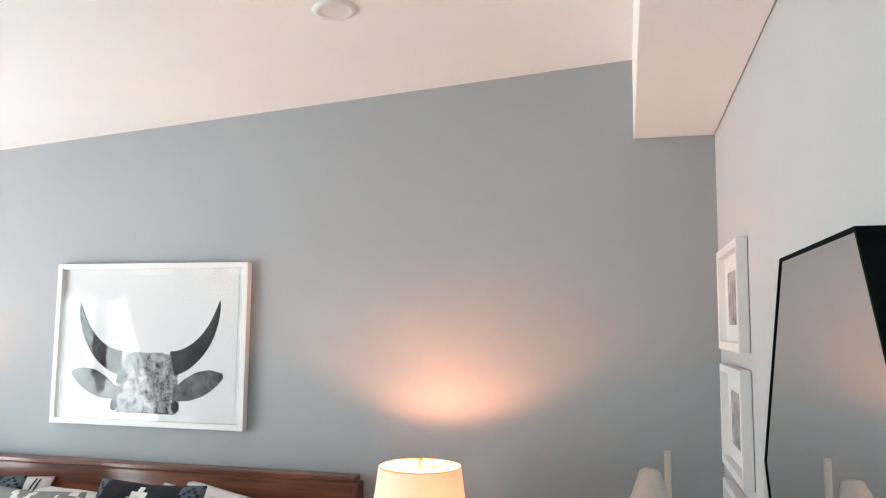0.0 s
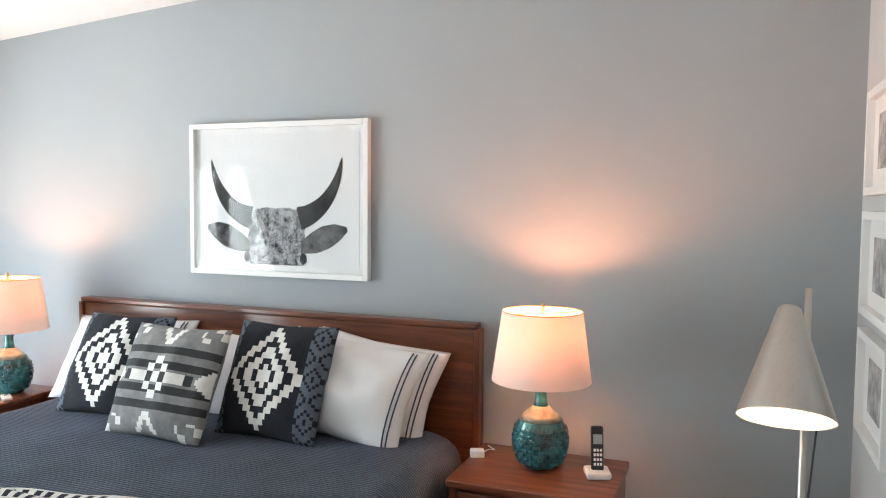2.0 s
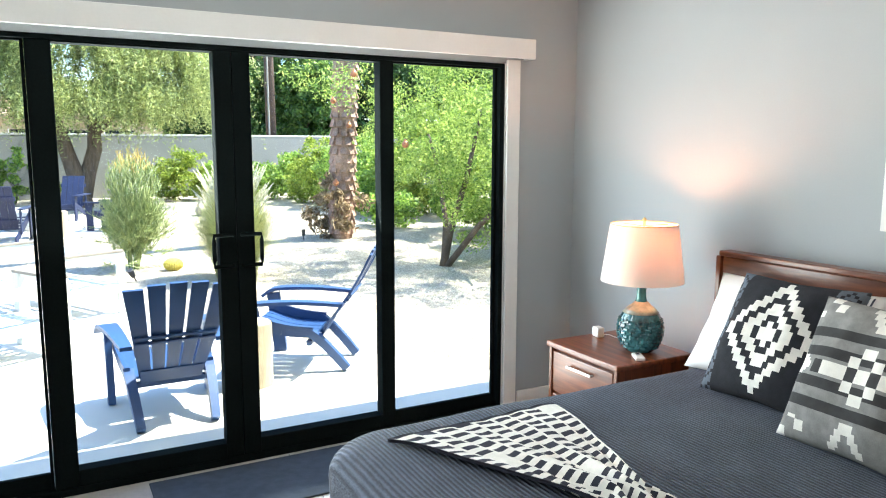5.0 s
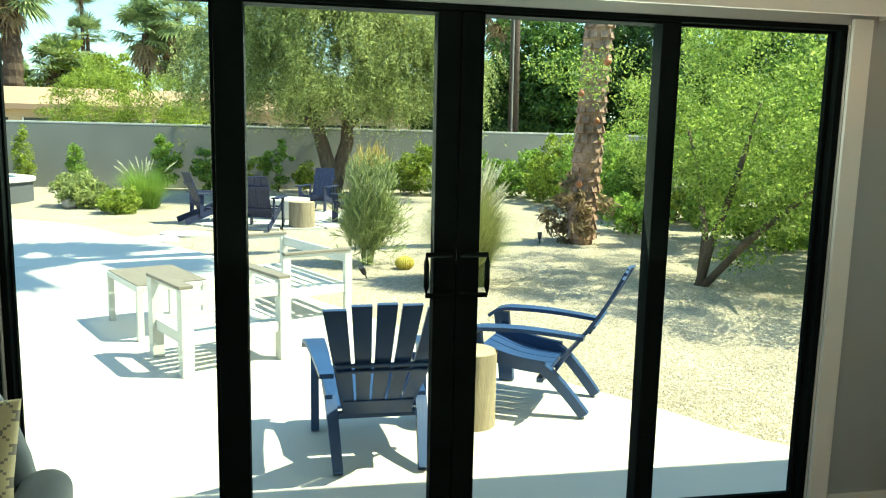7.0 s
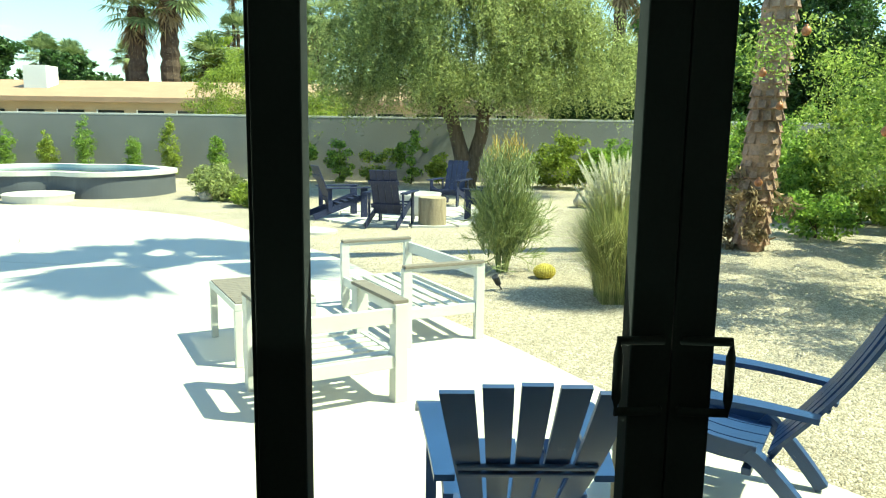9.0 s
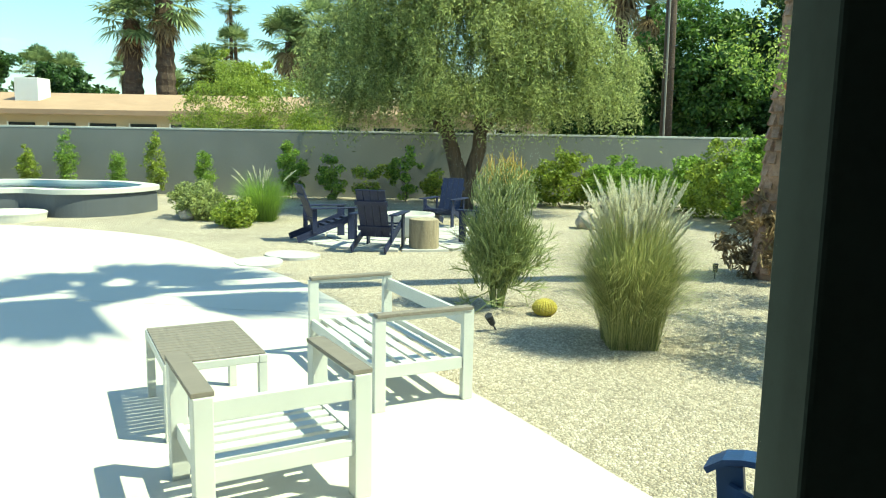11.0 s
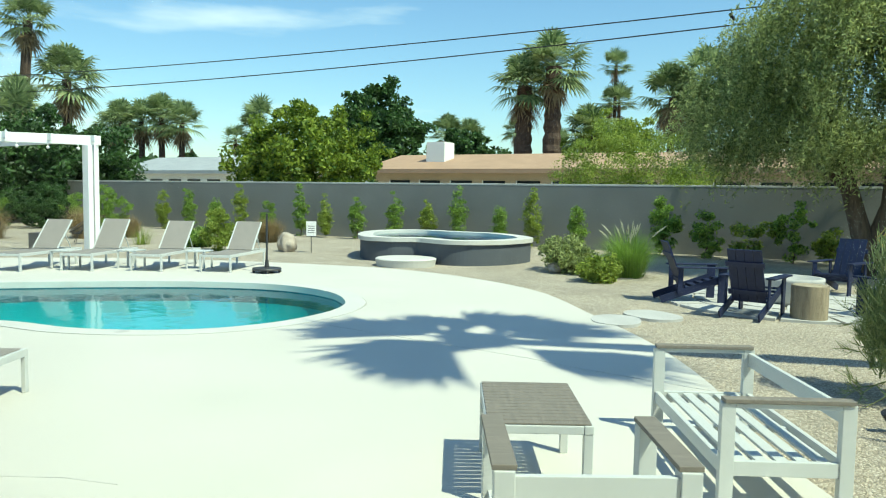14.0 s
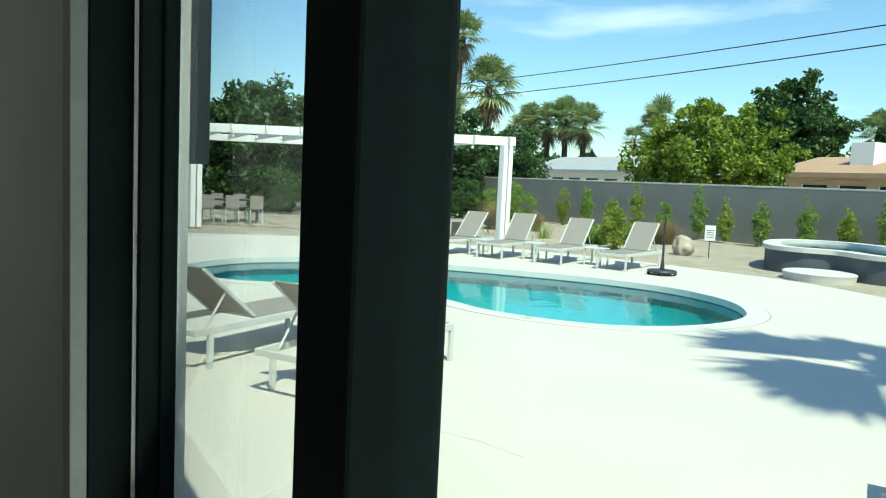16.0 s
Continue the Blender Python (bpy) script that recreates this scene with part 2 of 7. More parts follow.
def finish(bm, name, material, smooth=False):
    me = bpy.data.meshes.new(name)
    bmesh.ops.recalc_face_normals(bm, faces=bm.faces[:])
    bm.to_mesh(me)
    bm.free()
    if smooth:
        me.shade_smooth()
    me.materials.append(material)
    return me


def part(name, bm, material, parent, label="", smooth=False):
    """One mesh object under a thing or a part."""
    ob = new(name, finish(bm, name, material, smooth))
    ob.parent = parent
    if label:
        tagged(ob, label=label)
    return ob


def piece(name, me, parent, m=None):
    """One more object on a shared mesh."""
    ob = new(name, me)
    ob.parent = parent
    if m is not None:
        ob.matrix_basis = m
    return ob


def thing(name, label, category, group="", m=None, kind=""):
    ob = new(name)
    ob.empty_display_size = 0.1
    if m is not None:
        ob.matrix_basis = m
    return tagged(ob, label, category, group, kind)


def setting(name, bm, material, label, category, smooth=False):
    return tagged(new(name, finish(bm, name, material, smooth)), label, category, kind="structure")


def pyd(name, verts, faces, material, smooth=False):
    me = bpy.data.meshes.new(name)
    me.from_pydata(verts, [], faces)
    me.update()
    if smooth:
        me.shade_smooth()
    me.materials.append(material)
    return me


def loop(points, per=8):
    """A smooth closed outline through points."""
    out, n = [], len(points)
    for i in range(n):
        p0, p1, p2, p3 = [Vector((*points[(i + k) % n], 0)) for k in (-1, 0, 1, 2)]
        for k in range(per):
            t = k / per
            out.append(0.5 * (2 * p1 + (p2 - p0) * t + (2 * p0 - 5 * p1 + 4 * p2 - p3) * t * t + (3 * p1 - p0 - 3 * p2 + p3) * t ** 3))
    return out


def grown(outline, d):
    """The outline moved outwards by d (an anticlockwise loop)."""
    n, out = len(outline), []
    area = sum(a.x * b.y - b.x * a.y for a, b in zip(outline, outline[1:] + outline[:1]))
    sg = 1 if area > 0 else -1
    for i in range(n):
        t = (outline[(i + 1) % n] - outline[i - 1]).normalized()
        out.append(outline[i] + Vector((t.y, -t.x, 0)) * d * sg)
    return out


def slab(bm, outline, z0, z1, holes=()):
    """A flat slab with holes through it."""
    for z in (z1,):
        es = []
        for lp in (outline, *holes):
            vs = [bm.verts.new((p.x, p.y, z)) for p in lp]
            es += [bm.edges.new((vs[i], vs[(i + 1) % len(vs)])) for i in range(len(vs))]
        bmesh.ops.triangle_fill(bm, edges=es, use_beauty=True)
    for lp in (outline, *holes):
        a = [bm.verts.new((p.x, p.y, z1)) for p in lp]
        b = [bm.verts.new((p.x, p.y, z0)) for p in lp]
        for i in range(len(lp)):
            k = (i + 1) % len(lp)
            bm.faces.new((a[i], a[k], b[k], b[i]))
    bmesh.ops.remove_doubles(bm, verts=bm.verts[:], dist=0.0005)


def ring(bm, inner, outer, z0, z1):
    n = len(inner)
    v = [[bm.verts.new((p.x, p.y, z)) for p in lp] for lp, z in ((inner, z0), (inner, z1), (outer, z1), (outer, z0))]
    for a, b in ((0, 1), (1, 2), (2, 3), (3, 0)):
        for i in range(n):
            k = (i + 1) % n
            bm.faces.new((v[a][i], v[a][k], v[b][k], v[b][i]))


# ---- the bedroom shell ----
G = -0.07          # level of the pool deck
RX, RY = 4.98, -4.9  # far wall and rear wall of the room
Y0, Y1, DTOP = -3.565, -0.495, 2.035  # the door opening


def ceil_z(x):
    return 2.517 + 0.0736 * x


bm = bmesh.new()
box(bm, -0.2, RX + 0.2, 0, 0.2, -0.3, 3.2)
setting("wall_north", bm, M_WALL, "smooth grey painted bedroom wall behind the bed", "wall")
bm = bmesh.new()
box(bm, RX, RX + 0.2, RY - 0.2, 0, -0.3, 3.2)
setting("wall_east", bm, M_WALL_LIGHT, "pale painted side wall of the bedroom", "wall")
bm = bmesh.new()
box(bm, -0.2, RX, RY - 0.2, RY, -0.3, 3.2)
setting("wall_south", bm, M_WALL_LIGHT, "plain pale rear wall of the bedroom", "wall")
bm = bmesh.new()
box(bm, -0.07, 0, Y1, 0, -0.3, 2.9)
box(bm, -0.07, 0, RY, Y0, -0.3, 2.9)
box(bm, -0.07, 0, Y0, Y1, DTOP, 2.9)
setting("wall_west", bm, M_WALL, "grey painted wall around the wide glass doors", "wall")
# outside, a skin of stucco
bm = bmesh.new()
box(bm, -0.090, -0.072, Y1 + 0.03, 3.0, -0.3, 2.9)
box(bm, -0.090, -0.072, -14.0, Y0 - 0.03, -0.3, 2.9)
box(bm, -0.090, -0.072, Y0 - 0.03, Y1 + 0.03, DTOP + 0.02, 2.9)
setting("wall_facade", bm, M_STUCCO, "pale stucco outer wall of the house", "wall")
bm = bmesh.new()
vs = [bm.verts.new(p) for p in ((-0.02, RY - 0.1, ceil_z(0)), (RX + 0.02, RY - 0.1, ceil_z(RX)), (RX + 0.02, 0.02, ceil_z(RX)), (-0.02, 0.02, ceil_z(0)))]
wt = [bm.verts.new(v.co + Vector((0, 0, 0.12))) for v in vs]
bm.faces.new(vs), bm.faces.new(wt)
for i in range(4):
    bm.faces.new((vs[i], vs[(i + 1) % 4], wt[(i + 1) % 4], wt[i]))
setting("ceiling", bm, M_CEIL, "sloping white plaster ceiling", "ceiling")
bm = bmesh.new()
box(bm, 4.66, RX - 0.002, RY, -0.002, 2.518, 3.0, 0.004)
setting("ceiling_beam", bm, M_CEIL, "boxed white beam along the side wall", "beam")
bm = bmesh.new()
box(bm, -0.34, RX + 0.3, RY - 9.3, 3.2, 2.95, 3.1)
box(bm, -0.36, -0.092, RY - 9.3, 3.2, 2.56, 2.72, 0.01)
box(bm, -0.34, -0.092, RY - 9.3, 3.2, 2.70, 2.96)
setting("roof", bm, M_WHITE, "flat roof edge with white fascia", "roof")
bm = bmesh.new()
box(bm, -0.2, RX, RY, 0, -0.3, -0.012)
FLOOR = setting("floor", bm, M_GROUT, "floor of large grey-beige porcelain tiles", "floor")
bm = bmesh.new()
box(bm, 0.001, 0.014, Y1 + 0.1, -0.016, 0, 0.115, 0.003)
box(bm, 0.001, 0.014, RY, Y0 - 0.1, 0, 0.115, 0.003)
box(bm, 0.001, RX - 0.001, -0.015, -0.001, 0, 0.115, 0.003)
box(bm, RX - 0.015, RX - 0.001, RY, -0.016, 0, 0.115, 0.003)
setting("baseboard", bm, M_WHITE, "white painted baseboard", "baseboard")
bm = bmesh.new()
box(bm, 0.001, 0.018, Y1, Y1 + 0.085, 0, DTOP + 0.02, 0.003)
box(bm, -0.07, 0.001, Y1 - 0.006, Y1 - 0.001, 0, DTOP)
box(bm, -0.07, 0.001, Y0 + 0.001, Y0 + 0.006, 0, DTOP)
setting("trim", bm, M_WHITE, "white casing beside the glass doors", "trim")
blind = thing("vertical_blind_valance", "white boxed valance over the glass doors", "valance")
bm = bmesh.new()
box(bm, 0.085, 0.1, -3.70, -0.365, 2.055, 2.162, 0.003)
part("front_board", bm, M_WHITE, blind)
bm = bmesh.new()
box(bm, 0.0, 0.084, -3.70, -0.365, 2.148, 2.160, 0.002)
part("top_board", bm, M_WHITE, blind)
bm = bmesh.new()
box(bm, 0.0, 0.084, -0.380, -0.366, 2.056, 2.147, 0.002)
part("end_board", bm, M_WHITE, blind)
bm = bmesh.new()
box(bm, 0.0, 0.084, -3.699, -3.685, 2.056, 2.147, 0.002)
part("end_board", bm, M_WHITE, blind)
bm = bmesh.new()
box(bm, 0.03, 0.065, -3.66, -0.40, 2.10, 2.147, 0.004)
part("head_rail", bm, M_WHITE, blind)

# the wide glass doors: fixed, sliding, sliding, fixed
door = thing("door_1", "black aluminium four-panel sliding glass door, closed", "door", kind="structure")
bm = bmesh.new()
box(bm, -0.062, -0.004, Y1 - 0.036, Y1 - 0.007, 0.0, DTOP - 0.001, 0.003)
box(bm, -0.056, -0.004, Y0 + 0.007, Y0 + 0.030, 0.0, DTOP - 0.001, 0.003)
box(bm, -0.062, -0.004, Y0 + 0.037, Y1 - 0.037, DTOP - 0.022, DTOP - 0.001, 0.003)
box(bm, -0.062, -0.004, Y0 + 0.037, Y1 - 0.037, 0.0, 0.035, 0.003)
part("door_frame", bm, M_BLACK, door)
bm = bmesh.new()
box(bm, 0.001, 0.064, Y0 - 0.12, Y0 - 0.002, 0.0, DTOP - 0.03, 0.003)
part("side_channel", bm, M_BLACK, door)
bm = bmesh.new()
box(bm, 0.0645, 0.090, Y0 - 0.12, Y0 - 0.006, 0.0, DTOP - 0.03, 0.002)
part("edge_strip", bm, mat("channel_grey", (0.11, 0.115, 0.11), 0.5, var=0.15, scale=6, fine=80, bump=0.05), door, "pale edge strip beside the glass")


def panel(y0, y1, s0, s1, x0, x1, side):
    """A door leaf between y0 and y1, with stiles of their own widths."""
    leaf = thing("door_leaf", "", "")
    leaf.parent = door
    bm = bmesh.new()
    box(bm, x0, x1, y0, y0 + s0, 0.036, 2.012, 0.004)
    part("stile", bm, M_BLACK, leaf)
    bm = bmesh.new()
    box(bm, x0, x1, y1 - s1, y1, 0.036, 2.012, 0.004)
    part("stile", bm, M_BLACK, leaf)
    bm = bmesh.new()
    box(bm, x0, x1, y0 + s0, y1 - s1, 0.036, 0.112, 0.003)
    box(bm, x0, x1, y0 + s0, y1 - s1, 2.004, 2.012, 0.001)
    part("rail", bm, M_BLACK, leaf)
    bm = bmesh.new()
    xm = (x0 + x1) / 2
    box(bm, xm - 0.003, xm + 0.003, y0 + s0 - 0.004, y1 - s1 + 0.004, 0.108, 2.007)
    g = part("pane", bm, M_GLASS, leaf)
    g.visible_shadow = False
    if side:
        bm = bmesh.new()
        ye = y1 - 0.02 if side < 0 else y0 + 0.02
        yo = y1 - s1 - 0.028 if side < 0 else y0 + s0 + 0.028
        tube(bm, [(x1 - 0.01, ye, 1.145), (x1 + 0.006, ye, 1.15), (x1 + 0.014, yo, 1.15), (x1 + 0.016, yo, 1.12), (x1 + 0.016, yo, 1.03), (x1 + 0.014, yo, 1.0), (x1 + 0.006, ye, 1.0), (x1 - 0.01, ye, 1.005)], 0.010, 8)
        part("door_handle", bm, M_BLACK, leaf, "black loop pull handle", True)


panel(Y0 + 0.031, -2.866, 0.006, 0.014, -0.060, -0.036, 0)
panel(-2.865, -2.022, 0.10, 0.083, -0.088, -0.010, -1)
panel(-2.020, -1.190, 0.085, 0.075, -0.088, -0.010, 1)
panel(-1.189, Y1 - 0.037, 0.014, 0.018, -0.060, -0.036, 0)

# ---- the ground outside ----
bm = bmesh.new()
vs = [bm.verts.new(p) for p in ((-900, -900, G - 0.03), (-0.092, -900, G - 0.03), (-0.092, 900, G - 0.03), (-900, 900, G - 0.03))]
POOL = loop([(-5.0, -12.2), (-5.35, -11.3), (-5.45, -10.4), (-5.75, -9.65), (-6.25, -9.02), (-6.85, -8.68), (-7.55, -8.54), (-8.4, -8.62), (-9.12, -9.0), (-9.8, -9.85), (-10.02, -11.1), (-9.6, -12.4), (-8.8, -13.6), (-7.5, -15.1), (-5.9, -16.4), (-4.0, -16.6), (-2.6, -15.4), (-2.9, -13.9), (-4.1, -13.0)])
SPA = loop([(-15.3, -12.9), (-15.25, -12.2), (-15.6, -11.5), (-15.3, -10.7), (-15.5, -10.0), (-16.3, -9.45), (-17.5, -9.35), (-18.4, -9.95), (-19.2, -11.1), (-19.2, -12.4), (-19.3, -13.4), (-18.7, -14.2), (-17.5, -14.3), (-16.2, -13.7)])
es = [bm.edges.new((vs[i], vs[(i + 1) % 4])) for i in range(4)]
PO = grown(POOL, 0.02)
pv = [bm.verts.new((p.x, p.y, G - 0.03)) for p in PO]
es += [bm.edges.new((pv[i], pv[(i + 1) % len(pv)])) for i in range(len(pv))]
bmesh.ops.triangle_fill(bm, edges=es, use_beauty=True)
setting("ground", bm, M_GRAVEL, "pale desert gravel ground", "ground")
DECK = loop([(-0.10, 0.02), (-1.2, -0.20), (-2.5, -1.10), (-4.03, -1.93), (-5.2, -2.62), (-6.8, -3.25), (-8.4, -4.15), (-10.0, -5.35), (-12.0, -7.0), (-13.2, -9.1), (-13.65, -11.2), (-13.4, -12.9), (-12.9, -15.0), (-11.6, -17.8), (-9.6, -20.2), (-6.0, -22.0), (-2.0, -23.0), (-0.1, -23.2), (-0.1, -12.0), (-0.1, -6.0)], 6)
for p in DECK:
    p.x = min(p.x, -0.094)
bm = bmesh.new()
slab(bm, DECK, G - 0.12, G, [grown(POOL, 0.32)])
setting("pavement", bm, M_DECK, "pale cool-deck concrete pool terrace", "terrace")

pool = thing("swimming_pool", "kidney-shaped turquoise swimming pool sunk in the terrace", "pool")
bm = bmesh.new()
ring(bm, POOL, grown(POOL, 0.31), G - 0.10, G + 0.006)
part("coping", bm, M_COPING, pool, "pale rounded concrete coping")
bm = bmesh.new()
ring(bm, grown(POOL, 0.004), grown(POOL, 0.06), G - 0.42, G - 0.09)
part("waterline_tile", bm, M_POOLTILE, pool, "dark blue waterline tiles")
bm = bmesh.new()
a = [bm.verts.new((p.x, p.y, G - 0.30)) for p in grown(POOL, 0.02)]
b = [bm.verts.new((p.x, p.y, G - 1.2)) for p in grown(POOL, -0.25)]
for i in range(len(a)):
    bm.faces.new((a[i], a[(i + 1) % len(a)], b[(i + 1) % len(a)], b[i]))
es = [bm.edges.get((b[i], b[(i + 1) % len(b)])) for i in range(len(b))]
bmesh.ops.triangle_fill(bm, edges=es, use_beauty=True)
part("shell", bm, M_PLASTER, pool, "blue-green plaster shell", True)


def water(name, color, rough, bump, scale):
    m = bpy.data.materials.new(name)
    m.use_nodes = True
    n, l = m.node_tree.nodes, m.node_tree.links
    n.remove(n["Principled BSDF"])
    tr, gl, mx = n.new("ShaderNodeBsdfTransparent"), n.new("ShaderNodeBsdfGlossy"), n.new("ShaderNodeMixShader")
    lw, pw, mr = sheen(n, 0.02)
    tr.inputs["Color"].default_value = (*color, 1)
    gl.inputs["Roughness"].default_value = rough
    no, bp, co = n.new("ShaderNodeTexNoise"), n.new("ShaderNodeBump"), n.new("ShaderNodeTexCoord")
    no.inputs["Scale"].default_value, no.inputs["Detail"].default_value = scale, 3
    bp.inputs["Strength"].default_value, bp.inputs["Distance"].default_value = bump, 0.02
    l.new(co.outputs["Object"], no.inputs["Vector"])
    l.new(no.outputs["Fac"], bp.inputs["Height"])
    l.new(bp.outputs["Normal"], gl.inputs["Normal"])
    l.new(lw.outputs["Facing"], pw.inputs[0])
    l.new(pw.outputs[0], mr.inputs["Value"])
    l.new(mr.outputs["Result"], mx.inputs["Fac"])
    l.new(tr.outputs["BSDF"], mx.inputs[1])
    l.new(gl.outputs["BSDF"], mx.inputs[2])
    l.new(mx.outputs["Shader"], n["Material Output"].inputs["Surface"])
    return m


M_WATER = water("pool_water", (0.42, 0.96, 0.97), 0.03, 0.32, 3.2)
bm = bmesh.new()
vs = [bm.verts.new((p.x, p.y, G - 0.115)) for p in grown(POOL, 0.01)]
bmesh.ops.triangle_fill(bm, edges=[bm.edges.new((vs[i], vs[(i + 1) % len(vs)])) for i in range(len(vs))], use_beauty=True)
ob = part("water", bm, M_WATER, pool, "clear rippled water")
ob.visible_shadow = False

spa = thing("raised_spa", "kidney-shaped raised spa with dark stucco sides and pale coping", "spa")
bm = bmesh.new()
ring(bm, grown(SPA, -0.22), SPA, G - 0.05, 0.40)
part("side_wall", bm, M_SPAWALL, spa, "dark grey stucco side")
bm = bmesh.new()
ring(bm, grown(SPA, -0.34), grown(SPA, 0.06), 0.40, 0.50)
part("coping", bm, M_COPING, spa)
bm = bmesh.new()
ring(bm, grown(SPA, -0.245), grown(SPA, -0.221), 0.0, 0.399)
vs = [bm.verts.new((p.x, p.y, 0.0)) for p in grown(SPA, -0.25)]
bmesh.ops.triangle_fill(bm, edges=[bm.edges.new((vs[i], vs[(i + 1) % len(vs)])) for i in range(len(vs))], use_beauty=True)
part("shell", bm, mat("spa_plaster", (0.03, 0.16, 0.30), 0.6, var=0.08, scale=2, fine=20, bump=0.05), spa, "deep blue plaster shell")
bm = bmesh.new()
vs = [bm.verts.new((p.x, p.y, 0.42)) for p in grown(SPA, -0.235)]
bmesh.ops.triangle_fill(bm, edges=[bm.edges.new((vs[i], vs[(i + 1) % len(vs)])) for i in range(len(vs))], use_beauty=True)
ob = part("water", bm, M_WATER, spa)
ob.visible_shadow = False
step = thing("spa_step", "round pale concrete step beside the spa", "step", m=pose(-14.72, -11.35, G - 0.03) @ Matrix.Scale(0.86, 4))
bm = bmesh.new()
lathe(bm, [(0.80, 0), (0.82, 0.12), (0.84, 0.19), (0.80, 0.215), (0.0001, 0.22)], 40)
part("tread", bm, M_COPING, step, smooth=False)

bm = bmesh.new()
box(bm, -22.9, -22.7, -80, 40, G - 0.1, 1.90)
setting("boundary_wall", bm, M_BLOCK, "grey plastered block garden wall", "wall")
bm = bmesh.new()
box(bm, -22.906, -22.694, -80, 40, 1.902, 1.965, 0.01)
setting("boundary_wall_cap", bm, mat("wall_cap", (0.50, 0.50, 0.47), 0.9), "flat cap course on the garden wall", "wall cap")


# ---- the bedroom's things ----
M_WOOD = woodmat("walnut_stain", (0.080, 0.019, 0.0065), (0.215, 0.058, 0.018), rough=0.36, coat=0.4)
M_WOOD_Z = woodmat("walnut_stain_upright", (0.080, 0.019, 0.0065), (0.215, 0.058, 0.018), rough=0.34, axis=(14, 14, 1), coat=0.4)
M_STEEL = mat("brushed_steel", (0.55, 0.52, 0.48), 0.33, metal=1.0, var=0.08, scale=4, fine=120, bump=0.05, stretch=(1, 1, 0.1))
M_LINEN = mat("white_cotton", (0.80, 0.79, 0.78), 0.9, var=0.03, scale=7, fine=220, bump=0.35, dist=0.003)
M_THREAD = mat("dark_thread", (0.05, 0.06, 0.09), 0.9)
M_WEAVE_BLACK = mat("wool_black", (0.012, 0.013, 0.018), 0.95, var=0.3, scale=30, fine=300, bump=0.6, dist=0.003)
M_WEAVE_WHITE = mat("wool_ivory", (0.73, 0.71, 0.66), 0.95, var=0.10, scale=30, fine=300, bump=0.6, dist=0.003)
M_WEAVE_GREY = mat("wool_grey", (0.215, 0.212, 0.205), 0.95, var=0.2, scale=30, fine=300, bump=0.6, dist=0.003)
M_WEAVE_BLUE = mat("wool_slate", (0.10, 0.12, 0.15), 0.95, var=0.2, scale=30, fine=300, bump=0.6, dist=0.003)
M_WEAVE_DARK = mat("wool_charcoal", (0.035, 0.035, 0.036), 0.95, var=0.2, scale=30, fine=300, bump=0.6, dist=0.003)
M_RUG = mat("mat_grey", (0.045, 0.055, 0.07), 0.95, var=0.2, scale=20, fine=200, bump=0.6, dist=0.004)
M_PLASTIC = mat("white_plastic", (0.75, 0.74, 0.71), 0.4, var=0.03, bump=0.0)
M_BLACKPL = mat("black_plastic", (0.015, 0.015, 0.016), 0.35, bump=0.0)


def ribbed(name, color, pitch, axis):
    """Cloth with raised ribs, the shade between them put into the colour as well."""
    m = mat(name, color, 0.92, var=0.18, scale=4, fine=180, bump=0.25, dist=0.002)
    n, l = m.node_tree.nodes, m.node_tree.links
    wv, bp, co = n.new("ShaderNodeTexWave"), n.new("ShaderNodeBump"), n.new("ShaderNodeTexCoord")
    wv.bands_direction = axis
    wv.inputs["Scale"].default_value = 0.314 / pitch
    wv.inputs["Distortion"].default_value, wv.inputs["Detail"].default_value, wv.inputs["Detail Scale"].default_value = 1.6, 2.0, 6.0
    bp.inputs["Strength"].default_value, bp.inputs["Distance"].default_value = 1.0, 0.010
    l.new(co.outputs["Object"], wv.inputs["Vector"])
    l.new(wv.outputs["Fac"], bp.inputs["Height"])
    b = n["Principled BSDF"]
    old = b.inputs["Normal"].links[0].from_socket
    l.new(old, bp.inputs["Normal"])
    l.new(bp.outputs["Normal"], b.inputs["Normal"])
    # grooves darker, ridges lighter: rib light and shade in the base colour
    hs, mr = n.new("ShaderNodeHueSaturation"), n.new("ShaderNodeMapRange")
    mr.inputs["To Min"].default_value, mr.inputs["To Max"].default_value = 0.52, 1.35
    src = b.inputs["Base Color"].links[0].from_socket
    l.new(wv.outputs["Fac"], mr.inputs["Value"])
    l.new(mr.outputs["Result"], hs.inputs["Value"])
    l.new(src, hs.inputs["Color"])
    l.new(hs.outputs["Color"], b.inputs["Base Color"])
    return m


M_COVER = ribbed("coverlet_ribbed_slate", (0.092, 0.112, 0.158), 0.0155, "Y")


def rrect(x0, x1, y0, y1, r, n=8):
    out = []
    for cx, cy, a0 in ((x1 - r, y1 - r, 0), (x0 + r, y1 - r, 90), (x0 + r, y0 + r, 180), (x1 - r, y0 + r, 270)):
        for i in range(n + 1):
            a = radians(a0 + 90 * i / n)
            out.append((cx + r * math.cos(a), cy + r * math.sin(a)))
    return out


def dense(pts, step):
    """More points along a closed outline."""
    out = []
    for a, b in zip(pts, pts[1:] + pts[:1]):
        k = max(1, int(math.hypot(b[0] - a[0], b[1] - a[1]) / step))
        out += [(a[0] + (b[0] - a[0]) * i / k, a[1] + (b[1] - a[1]) * i / k) for i in range(k)]
    return out


